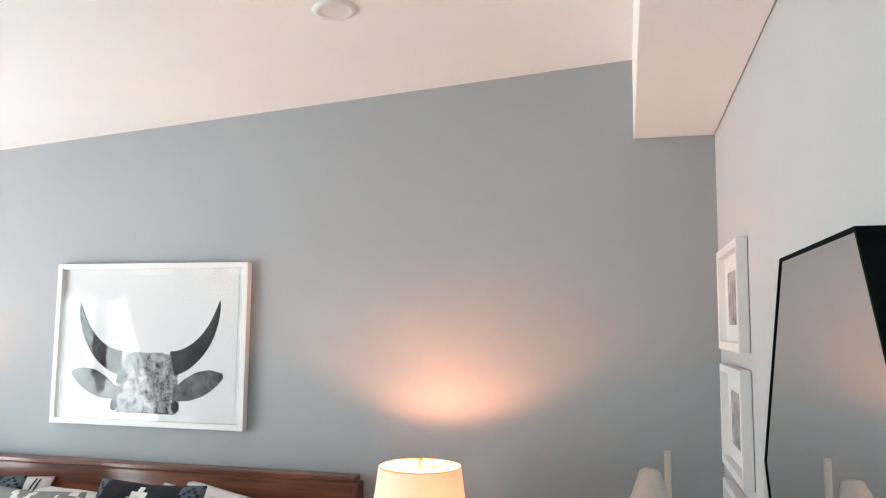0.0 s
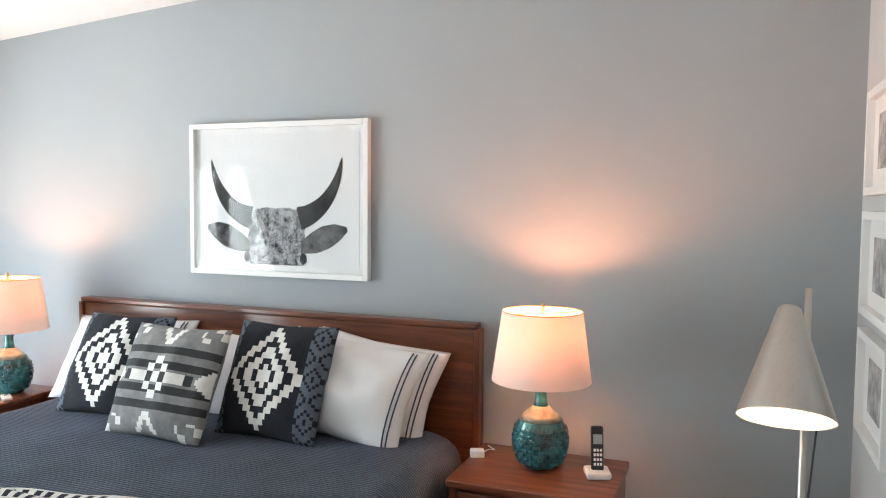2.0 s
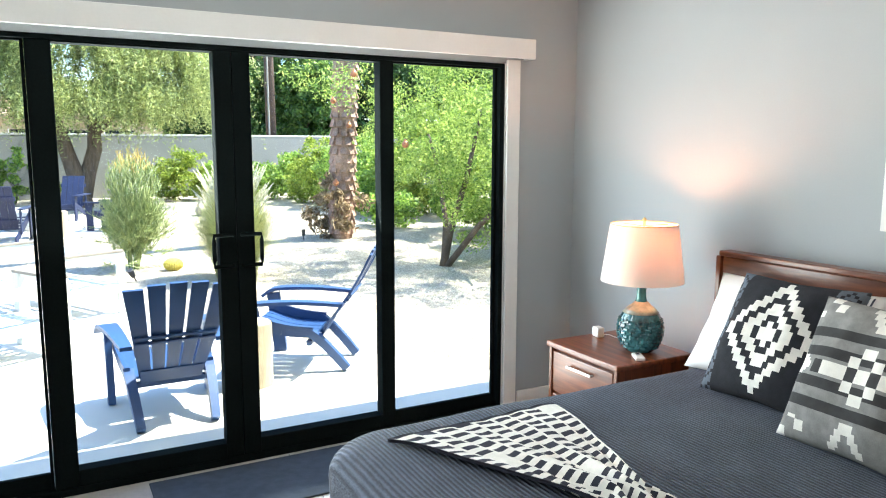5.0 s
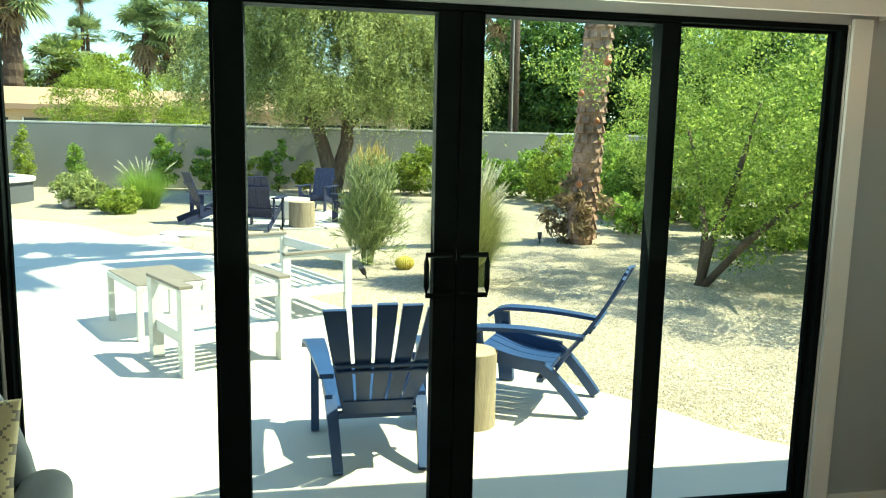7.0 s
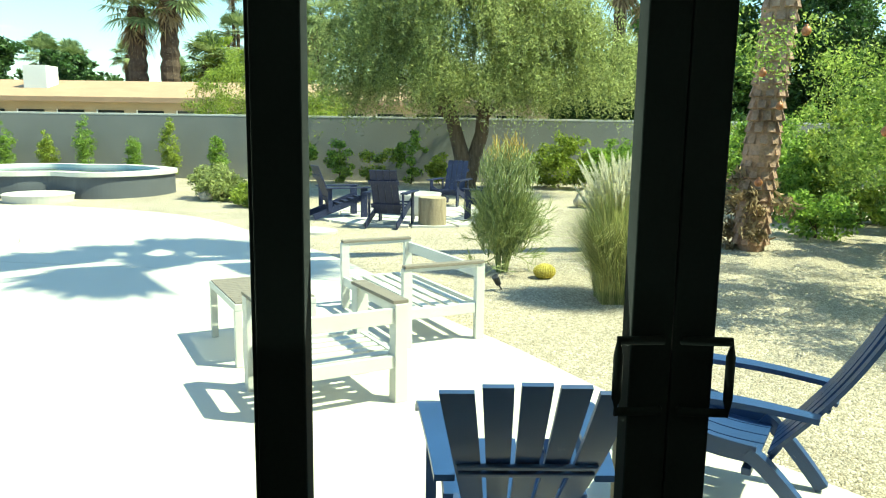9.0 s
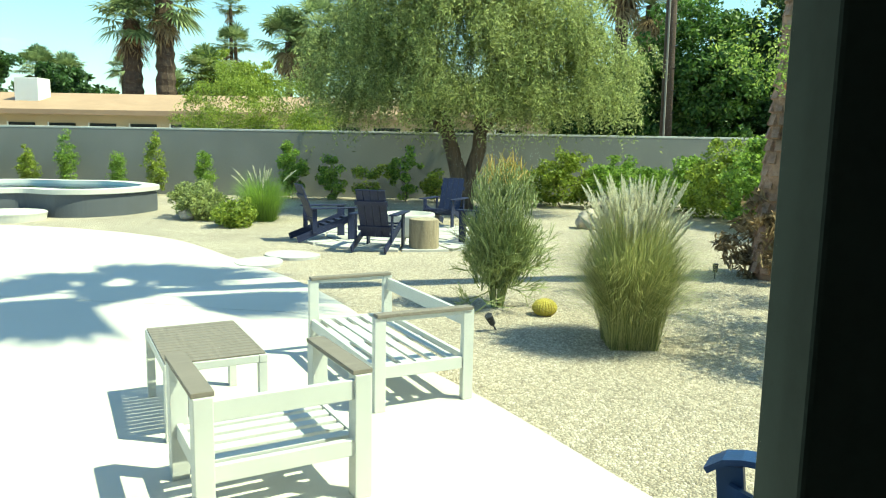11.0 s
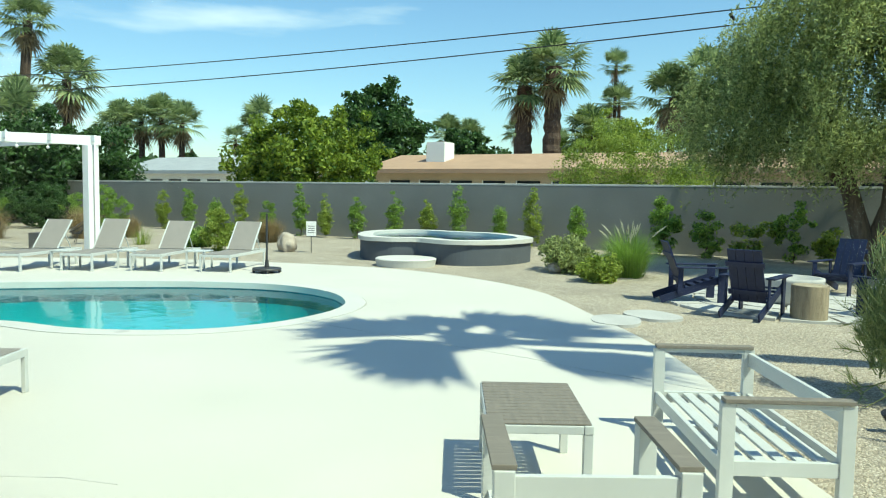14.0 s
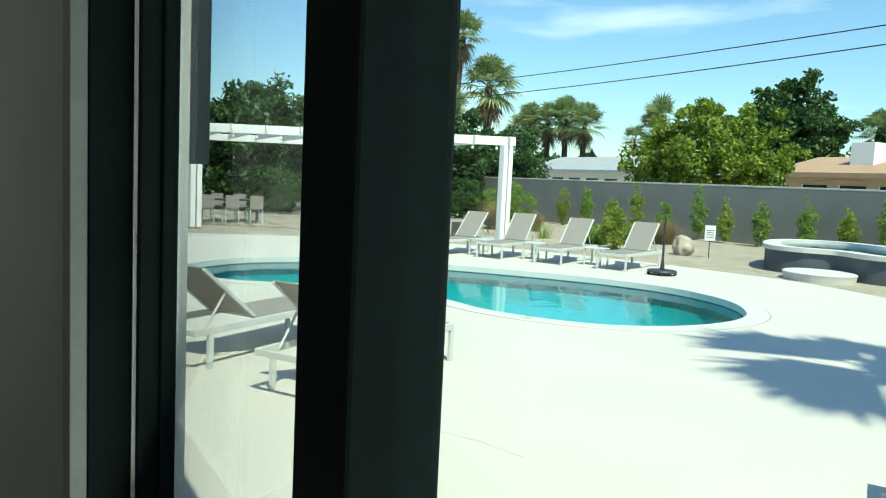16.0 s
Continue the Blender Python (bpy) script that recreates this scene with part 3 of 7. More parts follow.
def upholster(bm, x0, x1, y0, y1, z0, z1, r, edge, wob=0.0, step=0.08):
    """A soft slab: rounded corners and a rolled upper edge, uneven by wob."""
    base = dense(rrect(x0, x1, y0, y1, r), step)
    cx, cy = (x0 + x1) / 2, (y0 + y1) / 2
    prof = [(0.0, z0)] + [(0.0, z0 + (z1 - edge - z0) * k / 4) for k in (1, 2, 3, 4)]
    prof += [(edge * (1 - math.cos(a)), z1 - edge + edge * math.sin(a)) for a in [math.pi / 2 * k / 6 for k in range(1, 7)]]
    hx, hy = (x1 - x0) / 2, (y1 - y0) / 2
    inner = min(hx, hy)
    prof += [(edge + (inner * 0.98 - edge) * k / 8, z1) for k in range(1, 9)]
    rings = []
    for ins, z in prof:
        row = []
        for x, y in base:
            px, py = cx + (x - cx) * (1 - ins / hx), cy + (y - cy) * (1 - ins / hy)
            d = noise.noise(Vector((px * 3, py * 3, z * 3))) * wob
            row.append(bm.verts.new((px + (d if ins == 0 else 0), py + (d if ins == 0 else 0), z + d * 0.6)))
        rings.append(row)
    n = len(base)
    for a, b in zip(rings, rings[1:]):
        for i in range(n):
            bm.faces.new((a[i], a[(i + 1) % n], b[(i + 1) % n], b[i]))
    bm.faces.new(rings[0][::-1])
    bm.faces.new(rings[-1])


bed = thing("bed", "king bed with slate ribbed coverlet and walnut headboard", "bed")
bm = bmesh.new()
box(bm, 1.217, 3.485, -0.085, -0.03, 0.12, 1.075, 0.006)
part("headboard", bm, M_WOOD, bed, "walnut-stained panel headboard")
bm = bmesh.new()
box(bm, 1.205, 3.497, -0.100, -0.026, 1.076, 1.100, 0.005)
part("headboard_cap", bm, M_WOOD, bed)
for x in (1.19, 3.487):
    bm = bmesh.new()
    box(bm, x, x + 0.026, -0.10, -0.028, 0.0, 1.075, 0.004)
    part("headboard_post", bm, M_WOOD_Z, bed)
bm = bmesh.new()
box(bm, 1.0, 3.70, -2.20, -0.74, 0.15, 0.24, 0.008)
box(bm, 1.32, 3.40, -0.74, -0.10, 0.15, 0.24, 0.004)
part("platform", bm, M_WOOD, bed, "low walnut platform")
for x in (1.15, 3.49):
    for y in (-2.05, -0.95):
        bm = bmesh.new()
        box(bm, x, x + 0.06, y, y + 0.06, 0.0, 0.149, 0.004)
        part("leg", bm, M_WOOD_Z, bed)
bm = bmesh.new()
upholster(bm, 1.36, 3.42, -2.02, -0.11, 0.241, 0.50, 0.10, 0.05)
part("mattress", bm, M_LINEN, bed, smooth=True)
bm = bmesh.new()
upholster(bm, 1.32, 3.50, -2.10, -0.14, 0.285, 0.642, 0.17, 0.11, 0.018)
part("coverlet", bm, M_COVER, bed, "slate-blue ribbed cotton coverlet", True)


def cushion(nx, ny, w, h, d, pick, mats, sag=0.02, full=2.6, soft=0.55, ears=0.055):
    """A plump cushion in the xz plane, facing -y; pick(u, v) chooses the wool of each cell of its front."""
    bm = bmesh.new()
    side = {}
    for s in (-1, 1):
        for i in range(nx + 1):
            for j in range(ny + 1):
                u, v = 2 * i / nx - 1, 2 * j / ny - 1
                if s == 1 and (i in (0, nx) or j in (0, ny)):
                    side[s, i, j] = side[-1, i, j]
                    continue
                t = max(0.0, (1 - abs(u) ** full) * (1 - abs(v) ** full)) ** soft
                k = 1 - ears * (1 - abs(u * v)) * max(abs(u), abs(v)) ** 6
                q = noise.noise(Vector((u * 2.2, v * 2.2, w * 7 + d * 31))) * sag
                side[s, i, j] = bm.verts.new((u * w / 2 * k, s * d / 2 * t + q * t, (v + 1) * h / 2 * k + h * (1 - k) / 2))
    for s in (-1, 1):
        for i in range(nx):
            for j in range(ny):
                c = [side[s, i, j], side[s, i + 1, j], side[s, i + 1, j + 1], side[s, i, j + 1]]
                f = bm.faces.new(c if s < 0 else c[::-1])
                f.material_index = pick((i + 0.5) / nx, (j + 0.5) / ny) if s < 0 else 0
                f.smooth = True
    me = bpy.data.meshes.new("cushion")
    bm.to_mesh(me)
    bm.free()
    for k in mats:
        me.materials.append(k)
    return me


def kilim(u, v):
    """0 slate, 1 black, 2 ivory: stepped diamonds on black between slate borders."""
    i, j = int(u * 40), int(v * 40)
    if i < 4 or i > 32:
        a = i - 1 if i < 4 else i - 36
        k = (j % 14) - 6.5
        r = abs(a) + abs(k)
        return 1 if (2.6 <= r < 4.4 or r < 1.2 or (r > 6.6 and r < 8.2)) else 0
    i2, j2 = abs(i - 18.5), abs(j - 19.5)
    d = i2 * 0.92 + 1.52 * (j2 // 2)
    for lo, hi in ((0, 2.6), (4.6, 7.6), (10.2, 13.0)):
        if lo <= d < hi:
            return 2
    return 1


def pendle(u, v):
    """0 grey, 1 charcoal, 2 ivory: bands, a chequered cross and chevrons."""
    i, j = int(u * 44), int(v * 44)
    a, b = abs(i - 21.5), abs(j - 21.5)
    ga, gb = round(a / 3.3), round(b / 3.3)
    if ga + gb <= 3 and (ga + gb) % 2 == 0:
        return 2
    if b < 1.6 and ga <= 4:
        return 2 if ga == 3 else 1
    if a > 15.5 and b < (a - 15.5) * 0.85:
        return 2
    if 3 <= b < 6 or 9 <= b < 12:
        return 1
    if 13 < b < 21 and abs(a - (b - 13) * 0.55) < 1.3:
        return 2
    if a > 13 and b > 15 and (i // 3 + j // 3) % 3 == 0:
        return 2
    return 0


def plainly(u, v):
    return 0


KIL = cushion(40, 40, 0.50, 0.50, 0.17, kilim, [M_WEAVE_BLUE, M_WEAVE_BLACK, M_WEAVE_WHITE])
GRY = cushion(44, 44, 0.51, 0.49, 0.17, pendle, [M_WEAVE_GREY, M_WEAVE_DARK, M_WEAVE_WHITE])
PIL = cushion(30, 24, 0.70, 0.46, 0.26, plainly, [M_LINEN], 0.035, 2.0, 0.62, 0.10)
for x, y, tilt, yaw in ((1.84, -0.60, 30, 3), (2.735, -0.60, 24, -2)):
    c = tagged(new("throw_pillow", KIL), "square wool pillow with black and ivory stepped diamonds", "pillow", "patterned pillows on the bed")
    c.matrix_basis = pose(x, y, 0.640, -tilt, 0, yaw)
c = tagged(new("throw_pillow", GRY), "square grey wool pillow with charcoal bands and ivory cross", "pillow", "patterned pillows on the bed")
c.matrix_basis = pose(2.31, -0.78, 0.642, -26, 0, -2)


def bed_pillow(m):
    p = thing("bed_pillow", "plump white cotton bed pillow with dark stitched lines", "pillow", "white pillows on the bed", m)
    o = new("pillow_case", PIL)
    o.parent = p
    for k in (0.30, 0.318):
        bm = bmesh.new()
        pts = []
        for i in range(25):
            v = -0.93 + 1.86 * i / 24
            u = k / 0.37
            t = max(0.0, (1 - u ** 2.0) * (1 - abs(v) ** 2.0)) ** 0.62
            pts.append((k * 0.95, -0.115 * t - 0.010, (v * 0.95 + 1) * 0.23))
        tube(bm, pts, 0.0035, 5)
        part("stitching", bm, M_THREAD, p)
    return p


bed_pillow(pose(1.70, -0.40, 0.640, -34, 0, 8))
bed_pillow(pose(2.06, -0.36, 0.625, -42, 3, 0))
bed_pillow(pose(2.95, -0.47, 0.632, -32, 5, -5))
bed_pillow(pose(2.99, -0.33, 0.610, -30, 6, -4))

# the gathered throw: a striped cloth pinched at its middle
NU, NV = 190, 54
verts, faces, idx = [], [], []
for i in range(NU + 1):
    s = i / NU
    if s < 0.42:
        k = s / 0.42
        xa, xb, ya, yb = 1.52 + 0.68 * k, 1.54 + 0.66 * k, -1.27 - 0.20 * k ** 1.3, -1.93 + 0.31 * k ** 0.8
    else:
        k = (s - 0.42) / 0.58
        xa, xb, ya, yb = 2.20 + 0.84 * k, 2.20 + 0.78 * k, -1.47 + 0.20 * k ** 0.8, -1.62 - 0.42 * k
    pinch = math.exp(-((s - 0.42) / 0.16) ** 2)
    for j in range(NV + 1):
        v = j / NV
        x, y = xa + (xb - xa) * v, ya + (yb - ya) * v
        fold = 0.012 * math.sin(v * 19 + 2 * math.sin(s * 7)) * (0.25 + pinch) + 0.02 * pinch * math.sin(math.pi * v)
        lump = 0.008 * noise.noise(Vector((x * 5, y * 5, 0)))
        verts.append((x + 0.02 * noise.noise(Vector((s * 5, v * 3, 2))), y, 0.662 + abs(fold) * 1.4 + lump))
for i in range(NU):
    for j in range(NV):
        a = i * (NV + 1) + j
        faces.append((a, a + 1, a + NV + 2, a + NV + 1))
        row = j // 6
        bar = (i + (row * 2) % 5 + int(1.5 * math.sin(row * 2.3 + i * 0.05))) % 6 < 3
        edge = i < 2 or i >= NU - 3
        idx.append(1 if edge or (bar and j % 6 != 0 and (row * 7 + i // 11) % 13 != 0) else 0)
n0 = len(verts)
verts += [(x, y, z - 0.012) for x, y, z in verts]
faces += [tuple(n0 + k for k in f[::-1]) for f in faces]
idx += idx[:]
rim = [i * (NV + 1) for i in range(NU + 1)] + [NU * (NV + 1) + j for j in range(1, NV + 1)] + [i * (NV + 1) + NV for i in range(NU - 1, -1, -1)] + list(range(NV - 1, 0, -1))
for a, b in zip(rim, rim[1:] + rim[:1]):
    faces.append((a, n0 + a, n0 + b, b))
    idx.append(1)
me = pyd("throw_blanket", verts, faces, M_WEAVE_WHITE, True)
me.materials.append(mat("wool_navy", (0.018, 0.02, 0.035), 0.95, var=0.2, scale=30, fine=300, bump=0.5, dist=0.003))
me.polygons.foreach_set("material_index", idx)
tagged(new("throw_blanket", me), "gathered ivory throw with rows of navy bars on the bed", "blanket")


def nightstand(x0, x1):
    t = thing("nightstand", "walnut two-drawer nightstand with steel pulls", "nightstand", "nightstands beside the bed", pose((x0 + x1) / 2, -0.44, 0))
    w = (x1 - x0) / 2
    bm = bmesh.new()
    box(bm, -w, w, -0.235, 0.225, 0.592, 0.62, 0.006)
    part("top", bm, M_WOOD, t)
    bm = bmesh.new()
    box(bm, -w + 0.012, -w + 0.034, -0.225, 0.215, 0.0, 0.591, 0.003)
    part("side_panel", bm, M_WOOD_Z, t)
    bm = bmesh.new()
    box(bm, w - 0.034, w - 0.012, -0.225, 0.215, 0.0, 0.591, 0.003)
    part("side_panel", bm, M_WOOD_Z, t)
    bm = bmesh.new()
    box(bm, -w + 0.035, w - 0.035, -0.20, 0.21, 0.14, 0.585)
    part("body", bm, M_WOOD, t)
    for z0, z1 in ((0.375, 0.575), (0.16, 0.36)):
        bm = bmesh.new()
        box(bm, -w + 0.042, w - 0.042, -0.222, -0.201, z0, z1, 0.004)
        d = part("drawer", bm, M_WOOD, t)
        bm = bmesh.new()
        box(bm, -0.09, 0.09, -0.246, -0.236, z1 - 0.052, z1 - 0.040, 0.003)
        box(bm, -0.085, -0.077, -0.238, -0.221, z1 - 0.050, z1 - 0.042, 0.001)
        box(bm, 0.077, 0.085, -0.238, -0.221, z1 - 0.050, z1 - 0.042, 0.001)
        part("handle", bm, M_STEEL, d, "slim steel bar pull")
    return t


nightstand(0.67, 1.188)
nightstand(3.578, 4.18)

# table lamps
M_SHADE = bpy.data.materials.new("lamp_shade_linen")
M_SHADE.use_nodes = True
n, l = M_SHADE.node_tree.nodes, M_SHADE.node_tree.links
b = n["Principled BSDF"]
b.inputs["Base Color"].default_value, b.inputs["Roughness"].default_value = (0.80, 0.76, 0.70, 1), 0.95
t = n.new("ShaderNodeBsdfTranslucent")
t.inputs["Color"].default_value = (0.84, 0.70, 0.62, 1)
mx = n.new("ShaderNodeMixShader")
mx.inputs["Fac"].default_value = 0.23
no, bp = n.new("ShaderNodeTexNoise"), n.new("ShaderNodeBump")
no.inputs["Scale"].default_value = 260
bp.inputs["Strength"].default_value, bp.inputs["Distance"].default_value = 0.25, 0.002
l.new(no.outputs["Fac"], bp.inputs["Height"])
l.new(bp.outputs["Normal"], b.inputs["Normal"])
l.new(b.outputs["BSDF"], mx.inputs[1])
l.new(t.outputs["BSDF"], mx.inputs[2])
l.new(mx.outputs["Shader"], n["Material Output"].inputs["Surface"])
M_GLAZE = mat("teal_glaze", (0.006, 0.030, 0.040), 0.18, var=0.5, scale=9, fine=40, bump=0.5, dist=0.006, tint=(0.030, 0.150, 0.165), coat=0.5)
M_GLAZE_TAN = mat("tan_glaze", (0.13, 0.115, 0.075), 0.4, var=0.4, scale=12, fine=40, bump=0.5, dist=0.006, tint=(0.27, 0.27, 0.20), coat=0.3)
M_BULB = glowmat("bulb", (1.0, 0.72, 0.45), 5.0)
M_BRASS = mat("brass", (0.60, 0.45, 0.22), 0.3, metal=1.0, bump=0.0)


def table_lamp(m, watts):
    t = thing("table_lamp", "lit table lamp with teal ceramic gourd base and linen shade", "lamp", "lamps on the nightstands", m)
    bm = bmesh.new()
    prof = [(0.055, 0.0), (0.062, 0.004), (0.085, 0.03), (0.101, 0.07), (0.106, 0.11), (0.099, 0.15), (0.083, 0.185)]
    lathe(bm, prof, 48)
    for v in bm.verts:
        if 0.01 < v.co.z < 0.18:
            a = math.atan2(v.co.y, v.co.x)
            k = 1 + 0.022 * (1 if (int((a + math.pi) * 4.2 + int(v.co.z * 40) * 0.5) % 2) else -1)
            v.co.x *= k
            v.co.y *= k
    part("base", bm, M_GLAZE, t, "teal glazed ceramic gourd", False)
    # raised tesserae round the belly
    bm = bmesh.new()
    for row, z in enumerate([0.03 + 0.0175 * k for k in range(8)]):
        r = np.interp(z, [p[1] for p in prof], [p[0] for p in prof])
        cnt = 20
        for k in range(cnt):
            a = 2 * math.pi * (k + 0.5 * (row % 2) + random.uniform(-0.12, 0.12)) / cnt
            box(bm, -0.0125, 0.0125, -0.004, 0.005, -0.0068, 0.0068, 0.002, 1, pose(r * 1.01 * math.cos(a), r * 1.01 * math.sin(a), z, 0, 0, math.degrees(a) + 90))
    tagged(part("mosaic", bm, M_GLAZE, t, "raised glazed tesserae"), kind="stuff")
    bm = bmesh.new()
    lathe(bm, [(0.084, 0.186), (0.066, 0.205), (0.045, 0.222), (0.030, 0.238)], 40)
    part("shoulder", bm, M_GLAZE_TAN, t, "tan glazed shoulder", True)
    bm = bmesh.new()
    lathe(bm, [(0.029, 0.236), (0.023, 0.255), (0.021, 0.29), (0.026, 0.31), (0.028, 0.315)], 28)
    part("neck", bm, M_GLAZE, t, "", True)
    bm = bmesh.new()
    lathe(bm, [(0.016, 0.315), (0.016, 0.49)], 16)
    part("socket", bm, M_BRASS, t, "", True)
    bm = bmesh.new()
    bmesh.ops.create_uvsphere(bm, u_segments=14, v_segments=10, radius=0.03, matrix=Matrix.Translation((0, 0, 0.520)))
    o = part("bulb", bm, M_BULB, t, "", True)
    o.visible_shadow = False
    bm = bmesh.new()
    lathe(bm, [(0.190, 0.335), (0.153, 0.600)], 56, close=False)
    lathe(bm, [(0.187, 0.335), (0.150, 0.600)], 56, close=False)
    part("shade", bm, M_SHADE, t, "tapered off-white linen drum shade", True)
    bm = bmesh.new()
    for z, r in ((0.600, 0.1515),):
        tube(bm, [(r * math.cos(2 * math.pi * k / 40), r * math.sin(2 * math.pi * k / 40), z) for k in range(41)], 0.003, 6)
    part("shade_ring", bm, M_BRASS, t)
    bm = bmesh.new()
    tube(bm, [(-0.15, 0, 0.592), (0, 0, 0.592), (0.15, 0, 0.592)], 0.0025, 6)
    tube(bm, [(0, -0.15, 0.592), (0, 0, 0.592), (0, 0.15, 0.592)], 0.0025, 6)
    lathe(bm, [(0.004, 0.585), (0.010, 0.60), (0.005, 0.61), (0.011, 0.622), (0.003, 0.632)], 12)
    part("finial", bm, M_BRASS, t, "", True)
    # hidden disc on the socket stem, added to block the bulb's downward light
    bm = bmesh.new()
    lathe(bm, [(0.0005, 0.462), (0.050, 0.466), (0.052, 0.474), (0.012, 0.478), (0.0005, 0.478)], 20)
    lathe(bm, [(0.010, 0.36), (0.014, 0.42), (0.014, 0.4615)], 14)
    part("socket", bm, M_BRASS, t, "brass socket stem with an added hidden disc that blocks downward light", True)
    ld = bpy.data.lights.new("lamp_light", "POINT")
    ld.energy, ld.color, ld.shadow_soft_size = watts, (1.0, 0.38, 0.19), 0.03
    lo = new("lamp_light", ld)
    lo.matrix_world = m @ Matrix.Translation((0, 0, 0.520))


table_lamp(pose(1.03, -0.40, 0.62), 2.8)
table_lamp(pose(3.865, -0.40, 0.62, 0, 0, 40), 4.3)

# the framed print over the bed
print_ = thing("framed_picture", "large black-and-white print of a horned bull in a white frame", "picture")
PX0, PX1, PZ0, PZ1 = 1.906, 2.936, 1.257, 2.022
bm = bmesh.new()
for x0, x1, z0, z1 in ((PX0, PX0 + 0.026, PZ0, PZ1), (PX1 - 0.026, PX1, PZ0, PZ1), (PX0 + 0.0265, PX1 - 0.0265, PZ0, PZ0 + 0.026), (PX0 + 0.0265, PX1 - 0.0265, PZ1 - 0.026, PZ1)):
    box(bm, x0, x1, -0.041, -0.002, z0, z1, 0.002)
part("frame", bm, M_WHITE, print_, "white box frame")
bm = bmesh.new()
box(bm, PX0 + 0.02, PX1 - 0.02, -0.016, -0.008, PZ0 + 0.02, PZ1 - 0.02)
part("backing", bm, mat("mount_white", (0.84, 0.84, 0.83), 0.9, bump=0.02), print_)
bm = bmesh.new()
box(bm, PX0 + 0.055, PX1 - 0.055, -0.0185, -0.0165, PZ0 + 0.055, PZ1 - 0.055)
part("print", bm, mat("print_paper", (0.80, 0.80, 0.80), 0.9, var=0.03, bump=0.0), print_, "pale photographic paper")
M_HIDE = mat("print_hide", (0.055, 0.055, 0.058), 0.9, var=0.8, scale=30, fine=120, bump=0.0, tint=(0.29, 0.29, 0.30), stretch=(1.2, 1, 1.0))
M_EAR = mat("print_ear_fur", (0.05, 0.05, 0.052), 0.9, var=0.6, scale=14, fine=70, bump=0.0, tint=(0.13, 0.13, 0.13))
M_HORN = mat("print_horn", (0.022, 0.022, 0.024), 0.9, var=0.6, scale=9, fine=50, bump=0.0, tint=(0.06, 0.06, 0.06))


def flat(bm, pts, y):
    bm.faces.new([bm.verts.new((x, y, z)) for x, z in pts])


def horn(sg, cx, z0):
    """A curved horn tapering to its tip."""
    lo, hi = [], []
    for k in range(15):
        s = k / 14
        x = cx + sg * (0.03 + 0.245 * math.sin(s * 1.35) ** 0.9)
        z = z0 + 0.05 * s + 0.245 * s ** 1.75
        w = 0.056 * (1 - s) ** 0.75 + 0.0015
        ang = 0.25 + 1.15 * s
        lo.append((x + sg * w * math.sin(ang), z - w * math.cos(ang)))
        hi.append((x - sg * w * math.sin(ang), z + w * math.cos(ang)))
    return lo + hi[::-1]


BX, BZ = 2.409, 1.335
bm = bmesh.new()
brow = []
for k in range(61):
    a = math.pi * k / 60
    fur = 0.005 * ((k * 7) % 5 - 2) / 2
    brow.append((BX + 0.008 + (0.185 + fur) * math.copysign(abs(math.cos(a)) ** 0.5, math.cos(a)) * (1 - 0.12 * (1 - math.sin(a))), BZ - 0.02 + (0.285 + fur) * math.sin(a) ** 0.4))
flat(bm, brow, -0.0192)
part("print_head", bm, M_HIDE, print_, "printed grey furry brow")
for sg in (-1, 1):
    bm = bmesh.new()
    flat(bm, horn(sg, BX + sg * 0.11, BZ + 0.215), -0.0196)
    part("print_horn", bm, M_HORN, print_, "printed dark horn")
    bm = bmesh.new()
    e = [(0.15, 0.10), (0.21, 0.145), (0.27, 0.178), (0.34, 0.19), (0.405, 0.175), (0.41, 0.155), (0.37, 0.11), (0.31, 0.07), (0.24, 0.045), (0.15, 0.04)]
    flat(bm, [(BX + sg * x, BZ + z) for x, z in e], -0.0200)
    part("print_ear", bm, M_EAR, print_, "printed dark ear")
    bm = bmesh.new()
    flat(bm, [(BX + sg * (0.165 + 0.02 * math.cos(a)), BZ + 0.015 + 0.028 * math.sin(a)) for a in [2 * math.pi * k / 14 for k in range(14)]], -0.0204)
    part("print_eye", bm, M_HORN, print_)
bm = bmesh.new()
box(bm, PX0 + 0.022, PX1 - 0.022, -0.036, -0.033, PZ0 + 0.022, PZ1 - 0.022)
o = part("glazing", bm, glassmat("picture_glass", (0.97, 0.97, 0.97), 0.022), print_)
o.visible_shadow = False

# three small frames on the side wall
for z0, z1 in ((1.665, 2.015), (1.262, 1.612), (0.860, 1.210)):
    f = thing("small_frame", "small square white box frame with a pale print", "picture", "frames on the side wall", pose(RX, -0.487, z0) @ Matrix.Diagonal((1, 0.853, 1, 1)))
    h = z1 - z0
    for a, b2, c, d in ((-0.29, -0.262, 0, h), (0.262, 0.29, 0, h), (-0.2615, 0.2615, 0, 0.028), (-0.2615, 0.2615, h - 0.028, h)):
        bm = bmesh.new()
        box(bm, -0.035, -0.002, a, b2, c, d, 0.002)
        part("frame_rail", bm, M_WHITE, f)
    bm = bmesh.new()
    box(bm, -0.010, -0.004, -0.265, 0.265, 0.025, h - 0.025)
    part("mount", bm, M_WHITE, f)
    bm = bmesh.new()
    box(bm, -0.013, -0.0105, -0.15, 0.15, 0.085, h - 0.085)
    part("print", bm, mat("small_print", (0.35, 0.34, 0.34), 0.9, var=0.5, scale=14, fine=60, bump=0.0), f, "small grey printed sheet")

